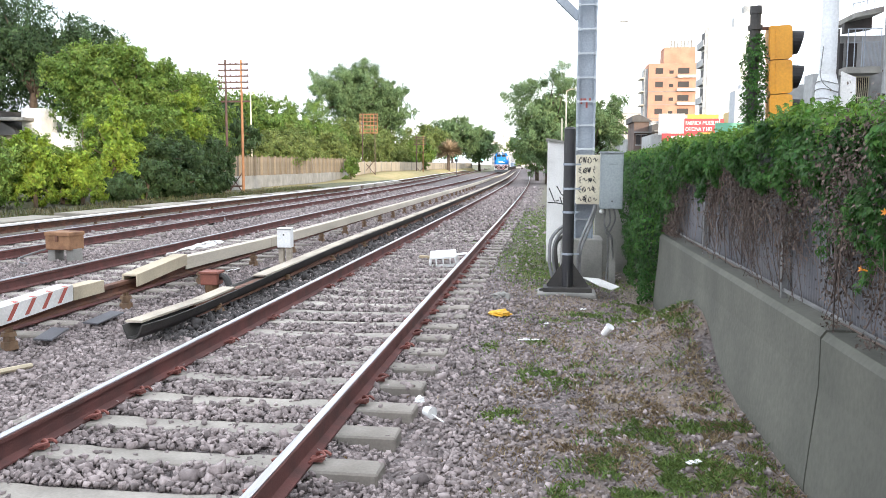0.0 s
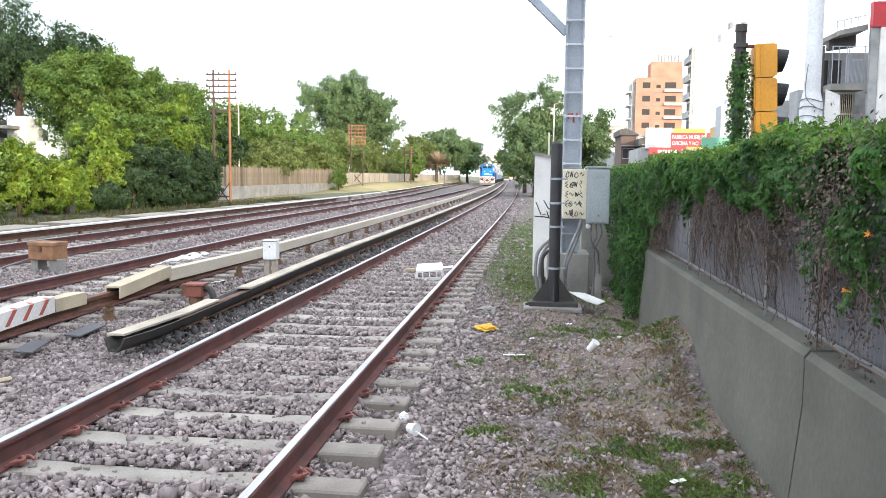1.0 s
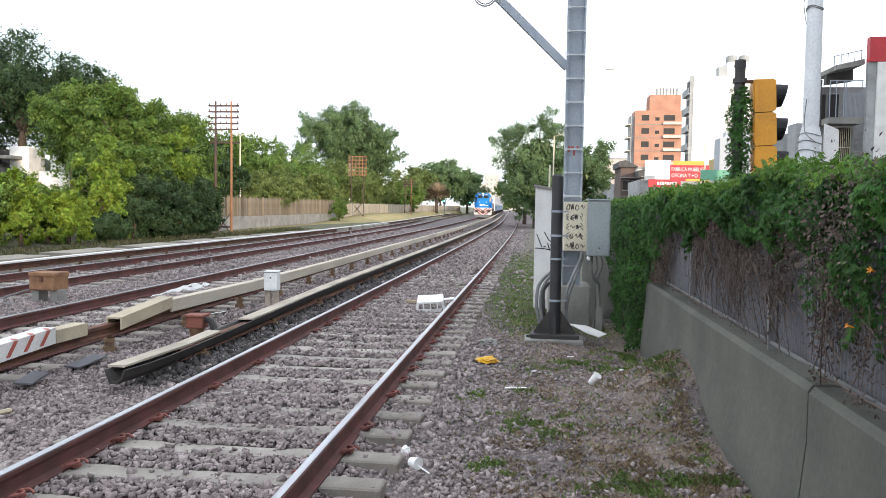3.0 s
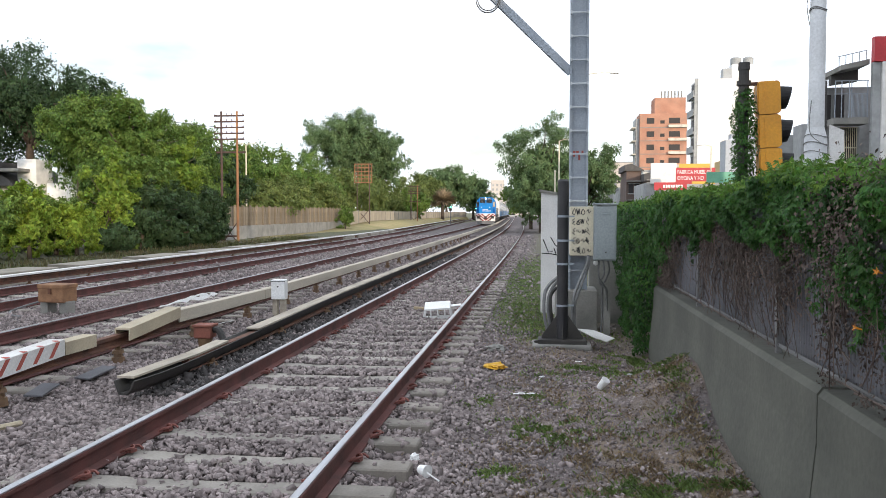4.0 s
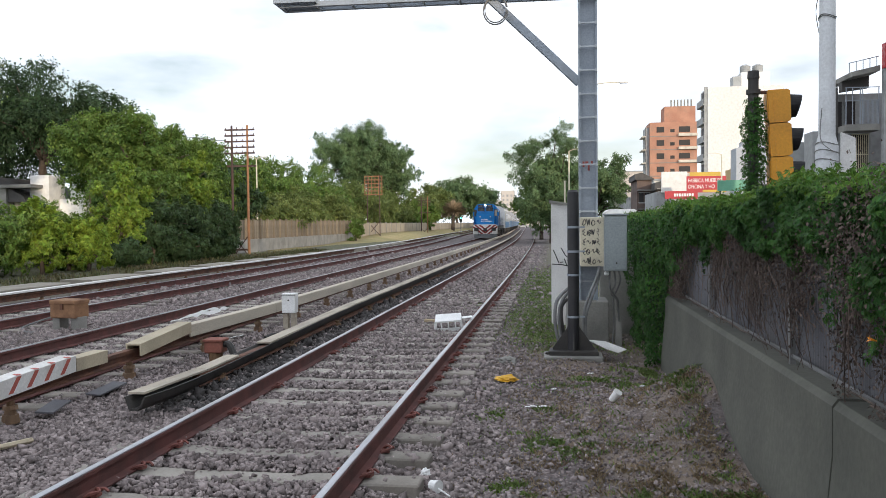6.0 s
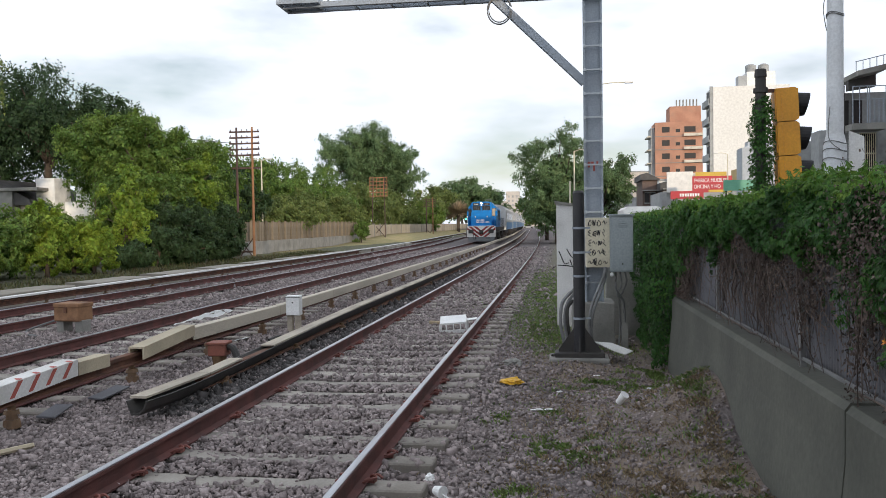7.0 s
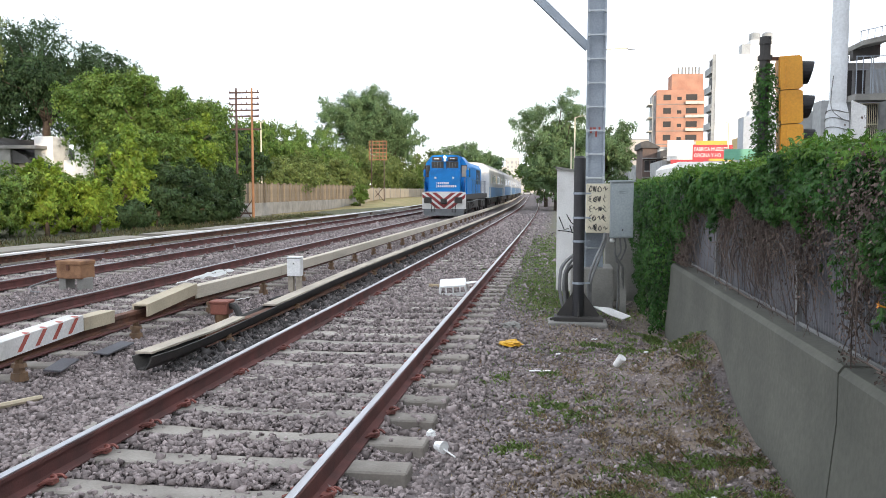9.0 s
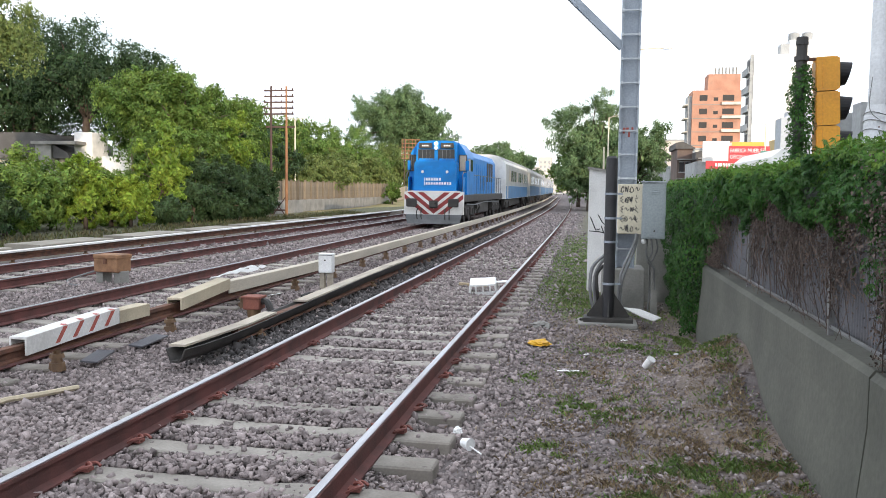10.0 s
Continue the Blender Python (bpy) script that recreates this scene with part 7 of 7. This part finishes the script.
M_LAMP = mat("lit_headlamp", (1.0, 0.9, 0.75), (1.0, 0.9, 0.75), 1, 10, 0.4, bump=0, emit=(1.0, 0.86, 0.66, 9))
M_BOARDWHITE = mat("painted_letter_white", (0.85, 0.86, 0.88), (0.8, 0.8, 0.82), 2, 20, 0.5, bump=0)


def bogie(parent, yc, axles, pitch, half=1.15):
    bm = bmesh.new()
    n = axles
    y0, y1 = yc - pitch * (n - 1) / 2 - 0.7, yc + pitch * (n - 1) / 2 + 0.7
    for sx in (-1, 1):
        box(bm, sx * half - 0.10, sx * half + 0.10, y0, y1, 0.60, 0.92, 0.03)
        for k in range(n):
            y = yc + (k - (n - 1) / 2) * pitch
            box(bm, sx * half - 0.14, sx * half + 0.18, y - 0.2, y + 0.2, 0.42, 0.80, 0.04)
        for k in range(n - 1):
            y = yc + (k + 0.5 - (n - 1) / 2) * pitch
            for d in (-0.13, 0.13):
                rod(bm, (sx * half + sx * 0.08, y + d, 0.35), (sx * half + sx * 0.08, y + d, 0.70), 0.10, n=8)
    box(bm, -half, half, yc - 0.3, yc + 0.3, 0.55, 0.95)
    b = part("bogie", bm, M_UNDER, parent)
    for k in range(n):
        y = yc + (k - (n - 1) / 2) * pitch
        bm = bmesh.new()
        for sx in (-1, 1):
            rod(bm, (sx * (GAUGE / 2 + 0.0), y, 0.50), (sx * (GAUGE / 2 + 0.12), y, 0.50), 0.47, 0.46, 24)
            rod(bm, (sx * (GAUGE / 2 - 0.03), y, 0.50), (sx * (GAUGE / 2 + 0.0), y, 0.50), 0.50, 0.50, 24)
        rod(bm, (-0.9, y, 0.50), (0.9, y, 0.50), 0.09, n=10)
        part("wheelset", bm, M_UNDER, b)
    return b


def build_locomotive():
    """Front at y = 0, body towards +y, rail top at z = 0."""
    t = thing("locomotive", pose(0, 0, 0), "bright blue diesel locomotive with red and white chevron front", "locomotive", "train")
    L = 18.2
    bm = bmesh.new()
    box(bm, -1.38, 1.38, 0.35, L, 1.05, 1.40, 0.03)
    part("frame", bm, M_UNDER, t)
    # chevron front plate
    bm = bmesh.new()
    prism(bm, [(-1.40, 0.48), (1.40, 0.48), (1.40, 1.50), (1.1, 1.56), (-1.1, 1.56), (-1.40, 1.50)], 0.10, 0.36)
    plate = part("buffer_beam", bm, M_TRAINWHITE, t, "white plate with dark red chevrons")
    for k in range(3):
        for sx in (-1, 1):
            bm = bmesh.new()
            top, w, slope = 1.30 + 0.38 * (1 - k) + 0.40, 0.22, 0.80
            pts = []
            x0, x1 = 0.0, 1.39
            for x, up in ((x0, 0), (x1, 0), (x1, w), (x0, w)):
                z = top - 1.18 + slope * x * 0.95 + up
                pts.append((x, z))
            # clip the band to the plate
            def clip(poly, zc, keep_below):
                out = []
                for i in range(len(poly)):
                    a, b = poly[i], poly[(i + 1) % len(poly)]
                    ia, ib = (a[1] <= zc) == keep_below, (b[1] <= zc) == keep_below
                    if ia:
                        out.append(a)
                    if ia != ib:
                        u = (zc - a[1]) / (b[1] - a[1])
                        out.append((a[0] + u * (b[0] - a[0]), zc))
                return out
            pts = clip(clip(pts, 1.49, True), 0.49, False)
            if len(pts) > 2:
                bm.faces.new([bm.verts.new((sx * x, 0.096, z)) for x, z in pts])
                part("chevron", bm, M_TRAINRED, plate)
            else:
                bm.free()
    for sx in (-1, 1):
        bm = bmesh.new()
        rod(bm, (sx * 0.98, 0.1, 1.02), (sx * 0.98, -0.22, 1.02), 0.14, n=14)
        box(bm, sx * 0.98 - 0.25, sx * 0.98 + 0.25, -0.30, -0.22, 0.83, 1.21, 0.05)
        part("buffer", bm, M_UNDER, t)
    bm = bmesh.new()
    box(bm, -0.14, 0.14, -0.25, 0.1, 0.82, 1.05, 0.03)
    box(bm, -0.2, 0.2, -0.02, 0.1, 0.78, 1.12, 0.03)
    part("coupler", bm, M_UNDER, t)
    bm = bmesh.new()
    prism(bm, [(-1.32, 0.48), (-1.24, 0.06), (1.24, 0.06), (1.32, 0.48)], 0.02, 0.10)
    part("pilot", bm, M_PILOT, t, "grey cow-catcher plate")
    for x in (-0.55, 0.55, -0.75, 0.75):
        bm = bmesh.new()
        tube(bm, smooth_curve([(x, 0.08, 0.75), (x * 1.02, -0.08, 0.62), (x * 1.02, -0.06, 0.35), (x, 0.0, 0.28)], 4), 0.025, 6)
        part("air_hose", bm, M_UNDER, t)
    # nose and cab
    bm = bmesh.new()
    prism(bm, [(-1.02, 1.5), (1.02, 1.5), (1.02, 2.78), (0.94, 2.93), (-0.94, 2.93), (-1.02, 2.78)], 0.30, 1.4)
    for v in bm.verts:
        if v.co.y < 0.5 and v.co.z > 2.7:
            v.co.y += 0.10
    bmesh.ops.bevel(bm, geom=list(bm.edges), offset=0.04, segments=2, affect="EDGES")
    part("nose", bm, M_BLUE, t)
    bm = bmesh.new()
    prism(bm, [(-1.40, 1.40), (1.40, 1.40), (1.40, 3.10), (1.25, 3.45), (0.98, 3.78), (0.5, 3.88), (-0.5, 3.88), (-0.98, 3.78), (-1.25, 3.45), (-1.40, 3.10)], 1.15, 3.6)
    cab = part("cab", bm, M_BLUE, t)
    bm = bmesh.new()
    prism(bm, [(-0.98, 2.9), (0.98, 2.9), (0.96, 3.70), (0.86, 3.84), (-0.86, 3.84), (-0.96, 3.70)], 0.62, 1.2)
    for v in bm.verts:
        if v.co.y < 0.7 and v.co.z > 3.6:
            v.co.y += 0.14
    bmesh.ops.bevel(bm, geom=list(bm.edges), offset=0.03, segments=2, affect="EDGES")
    part("cab_front", bm, M_BLUE, t)

    def window(x0, x1, z0, z1, y, material=M_GLASS, bars=3):
        bm = bmesh.new()
        box(bm, x0, x1, y - 0.012, y + 0.01, z0, z1, 0.008)
        w = part("window", bm, material, t)
        bm = bmesh.new()
        for a, b, c, d in ((x0 - 0.03, x1 + 0.03, z1, z1 + 0.03), (x0 - 0.03, x1 + 0.03, z0 - 0.03, z0), (x0 - 0.03, x0, z0, z1), (x1, x1 + 0.03, z0, z1)):
            box(bm, a, b, y - 0.025, y, c, d)
        part("window_frame", bm, M_UNDER, w)
        for i in range(bars):
            x = x0 + (x1 - x0) * (i + 1) / (bars + 1)
            bm = bmesh.new()
            box(bm, x - 0.006, x + 0.006, y - 0.03, y - 0.014, z0, z1)
            part("window_bar", bm, M_PILOT, w)

    window(-0.84, -0.12, 2.96, 3.42, 0.655)
    window(0.12, 0.84, 2.96, 3.42, 0.655)
    window(-1.36, -1.04, 2.50, 3.20, 1.14, M_GLASS, 3)
    window(1.04, 1.36, 2.50, 3.20, 1.14, M_TANWIN, 0)
    for sx in (-1, 1):
        bm = bmesh.new()
        box(bm, sx * 0.52 - 0.30, sx * 0.52 + 0.30, 0.60, 0.72, 3.50, 3.74, 0.02)
        nb = part("number_box", bm, M_UNDER, t)
        for i in range(4):
            bm = bmesh.new()
            box(bm, sx * 0.52 - 0.16 + 0.085 * i, sx * 0.52 - 0.11 + 0.085 * i, 0.592, 0.604, 3.585, 3.655)
            part("number_bar", bm, M_BOARDWHITE, nb)
    bm = bmesh.new()
    box(bm, -0.13, 0.13, 0.56, 0.75, 3.44, 3.80, 0.02)
    hl = part("headlight_box", bm, M_BLUE, t)
    for z in (3.52, 3.71):
        bm = bmesh.new()
        rod(bm, (0, 0.56, z), (0, 0.535, z), 0.085, 0.08, 16)
        part("headlight", bm, M_LAMP if z > 3.6 else M_BOARDWHITE, hl, "lit round headlamp" if z > 3.6 else "")
    for sx in (-1, 1):
        bm = bmesh.new()
        rod(bm, (sx * 0.58, 0.30, 2.42), (sx * 0.58, 0.26, 2.42), 0.07, 0.06, 12)
        part("marker_light", bm, M_TRAINWHITE, t)
        bm = bmesh.new()
        box(bm, sx * 1.42 - 0.02 * sx - 0.06, sx * 1.42 + 0.10, 1.0, 1.08, 2.5, 2.95, 0.02)
        part("mirror", bm, M_BLUE, t)
        # side cab windows
        for y in (1.55, 2.45):
            bm = bmesh.new()
            box(bm, sx * 1.40 - 0.012, sx * 1.40 + 0.012, y, y + 0.62, 2.5, 3.05, 0.004)
            part("side_window", bm, M_TANWIN if y < 2 else M_GLASS, cab)
        for k in range(4):
            bm = bmesh.new()
            box(bm, sx * 1.15 - 0.18, sx * 1.15 + 0.18, 0.42, 0.80, 0.30 + 0.28 * k, 0.34 + 0.28 * k)
            part("step", bm, M_UNDER, t)
    for z, n, w in ((2.02, 6, 0.085), (1.83, 10, 0.075)):
        for k in range(n):
            bm = bmesh.new()
            box(bm, -0.42 + 0.125 * k, -0.42 + 0.125 * k + w, 0.285, 0.30, z, z + 0.13)
            part("letter_bar", bm, M_BOARDWHITE, t)
    bm = bmesh.new()
    box(bm, -0.50, -0.475, 0.288, 0.30, 1.80, 2.15)
    part("lettering_bar", bm, M_BOARDWHITE, t)
    bm = bmesh.new()
    tube(bm, [(0.35, 1.3, 3.84), (0.35, 1.3, 4.06), (0.95, 1.3, 4.06), (0.95, 1.3, 3.74)], 0.02, 6)
    part("roof_rail", bm, M_PILOT, cab)
    for sx in (-1, 1):
        bm = bmesh.new()
        tube(bm, [(sx * 1.33, 0.30, 1.5), (sx * 1.33, 0.26, 2.3), (sx * 1.33, 0.55, 2.42), (sx * 1.36, 1.1, 2.42)], 0.02, 6)
        part("grab_rail", bm, M_PILOT, t)
        bm = bmesh.new()
        box(bm, sx * 1.30 - 0.02, sx * 1.30 + 0.02, 0.55, 1.15, 1.40, 2.2, 0.01)
        part("step_side_sheet", bm, M_BLUE, t)
        for k, (y0, z0, z1, rr) in enumerate(((4.9, 0.55, 1.0, 0.2), (5.6, 0.5, 1.0, 0.24), (11.9, 0.55, 1.0, 0.22))):
            bm = bmesh.new()
            rod(bm, (sx * 1.22, y0, (z0 + z1) / 2), (sx * 1.22, y0 + 0.6, (z0 + z1) / 2), rr, n=12)
            part("air_tank", bm, M_UNDER, t)
        bm = bmesh.new()
        tube(bm, smooth_curve([(sx * 1.36, 1.4, 0.95), (sx * 1.38, 4.5, 0.9), (sx * 1.38, 9.0, 0.98), (sx * 1.36, 16.0, 0.92)], 4), 0.03, 6)
        part("brake_pipe", bm, M_PILOT, t)
    # long hood
    bm = bmesh.new()
    prism(bm, [(-0.95, 1.40), (0.95, 1.40), (0.95, 3.30), (0.72, 3.62), (-0.72, 3.62), (-0.95, 3.30)], 3.6, L - 0.9)
    hood = part("long_hood", bm, M_BLUE, t)
    for sx in (-1, 1):
        for k in range(13):
            y = 4.0 + 0.95 * k
            bm = bmesh.new()
            box(bm, sx * 0.955 - 0.012, sx * 0.955 + 0.012, y, y + 0.82, 1.6, 3.0, 0.006)
            part("hood_door", bm, M_BLUE, hood)
        for k in range(3):
            bm = bmesh.new()
            box(bm, sx * 0.965 - 0.012, sx * 0.965 + 0.012, 12.6 + 1.1 * k, 13.4 + 1.1 * k, 2.1, 3.2, 0.006)
            part("radiator_grille", bm, M_UNDER, hood)
        bm = bmesh.new()
        for k in range(11):
            y = 3.9 + 1.35 * k
            rod(bm, (sx * 1.34, y, 1.40), (sx * 1.34, y, 2.35), 0.018, n=6)
        rod(bm, (sx * 1.34, 3.7, 2.35), (sx * 1.34, L - 0.6, 2.35), 0.02, n=6)
        part("handrail", bm, M_PILOT, t)
    for y in (5.5, 8.2, 11.5):
        bm = bmesh.new()
        rod(bm, (0, y, 3.6), (0, y, 3.80), 0.42, 0.40, 18)
        part("roof_fan", bm, M_UNDER, t)
    bm = bmesh.new()
    box(bm, -1.25, 1.25, 6.6, 11.2, 0.38, 1.05, 0.08)
    part("fuel_tank", bm, M_UNDER, t)
    bogie(t, 3.3, 3, 1.75)
    bogie(t, 14.8, 3, 1.75)
    return t


def build_coach(label, blue, white_end):
    t = thing("passenger_coach", pose(0, 0, 0), label, "coach", "train")
    L = 23.0
    out = [(-1.45, 1.0), (1.45, 1.0), (1.45, 3.15), (1.30, 3.55), (0.9, 3.82), (0.4, 3.92), (-0.4, 3.92), (-0.9, 3.82), (-1.30, 3.55), (-1.45, 3.15)]
    bm = bmesh.new()
    prism(bm, out, 0, L)
    body = part("body", bm, M_TRAINWHITE if white_end else M_SILVER, t)
    bm = bmesh.new()
    prism(bm, [(-1.32, 3.56), (1.32, 3.56), (0.92, 3.84), (0.4, 3.94), (-0.4, 3.94), (-0.92, 3.84)], 0.15, L - 0.1)
    part("roof", bm, M_ROOFGREY, t)
    for sx in (-1, 1):
        bm = bmesh.new()
        box(bm, sx * 1.455 - 0.006, sx * 1.455 + 0.006, 0.3, L - 0.05, 2.0 if not white_end else 1.9, 3.3)
        part("side_sheet", bm, M_SILVER, body)
        bm = bmesh.new()
        box(bm, sx * 1.457 - 0.006, sx * 1.457 + 0.006, 0.3, L - 0.05, 1.02, 2.0 if not white_end else 1.88)
        part("blue_band", bm, blue, body)
        for k in range(11):
            y = 2.6 + 1.65 * k
            bm = bmesh.new()
            box(bm, sx * 1.465 - 0.008, sx * 1.465 + 0.008, y, y + 1.0, 2.2, 2.95, 0.004)
            part("window", bm, M_GLASS if k % 4 else M_TANWIN, body)
        for y in (1.0, L - 2.0):
            bm = bmesh.new()
            box(bm, sx * 1.464 - 0.008, sx * 1.464 + 0.008, y, y + 0.9, 1.05, 3.1, 0.004)
            part("door", bm, M_SILVER, body)
    bm = bmesh.new()
    box(bm, -0.5, 0.5, -0.35, 0.0, 1.2, 3.3, 0.04)
    part("gangway", bm, M_UNDER, t)
    bm = bmesh.new()
    box(bm, -1.1, 1.1, 6.5, 16.5, 0.45, 1.0, 0.05)
    part("underframe_box", bm, M_UNDER, t)
    bogie(t, 3.2, 2, 2.4)
    bogie(t, L - 3.2, 2, 2.4)
    return t


LOCO = build_locomotive()
LOCO.scale = (0.96, 0.95, 0.985)
COACHES = [build_coach("pale silver passenger coach with white end and blue band", M_COACHBLUE, True)]
COACHES.append(build_coach("silver and blue passenger coach in a moving train", M_COACHBLUE, False))
for _ in range(4):
    COACHES.append(copy_thing(COACHES[1], pose(0, 0, 0)))


def train_front(t):
    """How far up the middle track the locomotive's front stands at t seconds."""
    u = 10 - t
    return 35.8 + 14.2 * u - 0.20 * u * u


def on_track(y, length):
    """The pose of a vehicle whose front is at y, with its two pivots on the track."""
    a, b = y + 0.15 * length, y + 0.85 * length
    xa, xb = track_b(a), track_b(b)
    turn = math.degrees(math.atan2(-(xb - xa), b - a))
    x = xa - (xb - xa) / (b - a) * 0.15 * length
    return pose(x - 0.05, y, RAIL_H, 0, 0, turn)


def build_truck():
    """Front at y = 0 facing -y, on the street."""
    t = thing("box_truck", pose(0, 0, 0), "white box truck driving along the street behind the hedge", "truck")
    bm = bmesh.new()
    prism(bm, [(-1.15, 0.75), (1.15, 0.75), (1.15, 2.60), (0.9, 2.80), (-0.9, 2.80), (-1.15, 2.60)], 1.7, 6.6)
    part("cargo_box", bm, M_BUILDWHITE, t)
    bm = bmesh.new()
    prism(bm, [(-1.05, 0.45), (1.05, 0.45), (1.05, 1.5), (0.92, 2.35), (0.7, 2.5), (-0.7, 2.5), (-0.92, 2.35), (-1.05, 1.5)], 0, 1.65)
    for v in bm.verts:
        if v.co.y < 0.1 and v.co.z > 1.6:
            v.co.y += 0.35
    part("cab", bm, M_BUILDWHITE, t)
    bm = bmesh.new()
    prism(bm, [(-0.9, 1.55), (0.9, 1.55), (0.8, 2.25), (-0.8, 2.25)], 0.0, 0.05)
    for v in bm.verts:
        v.co.y += 0.0 if v.co.z < 1.6 else 0.31
    part("windscreen", bm, M_HOLE, t)
    for sx in (-1, 1):
        for y in (0.9, 5.3):
            bm = bmesh.new()
            rod(bm, (sx * 0.8, y, 0.42), (sx * 1.08, y, 0.42), 0.42, n=18)
            part("wheel", bm, M_DARK, t)
    return t


TRUCK = build_truck()


def truck_front(t):
    """How far up the street the truck's front stands at t seconds."""
    return 49.0 - 11.0 * (t - 7.0) + (0.3 * (t - 8.0) ** 2 if t > 8 else 0.0)


# ---- what moves ----
def motions():
    times = [0.5 * k for k in range(21)]
    walk(LOCO, [(t, on_track(train_front(t), 17.3)) for t in times])
    for k, coach in enumerate(COACHES):
        walk(coach, [(t, on_track(train_front(t) + 18.0 + 23.7 * k, 23.0)) for t in times])
    walk(TRUCK, [(t, pose(5.0, truck_front(t), -0.02)) for t in times])


motions()
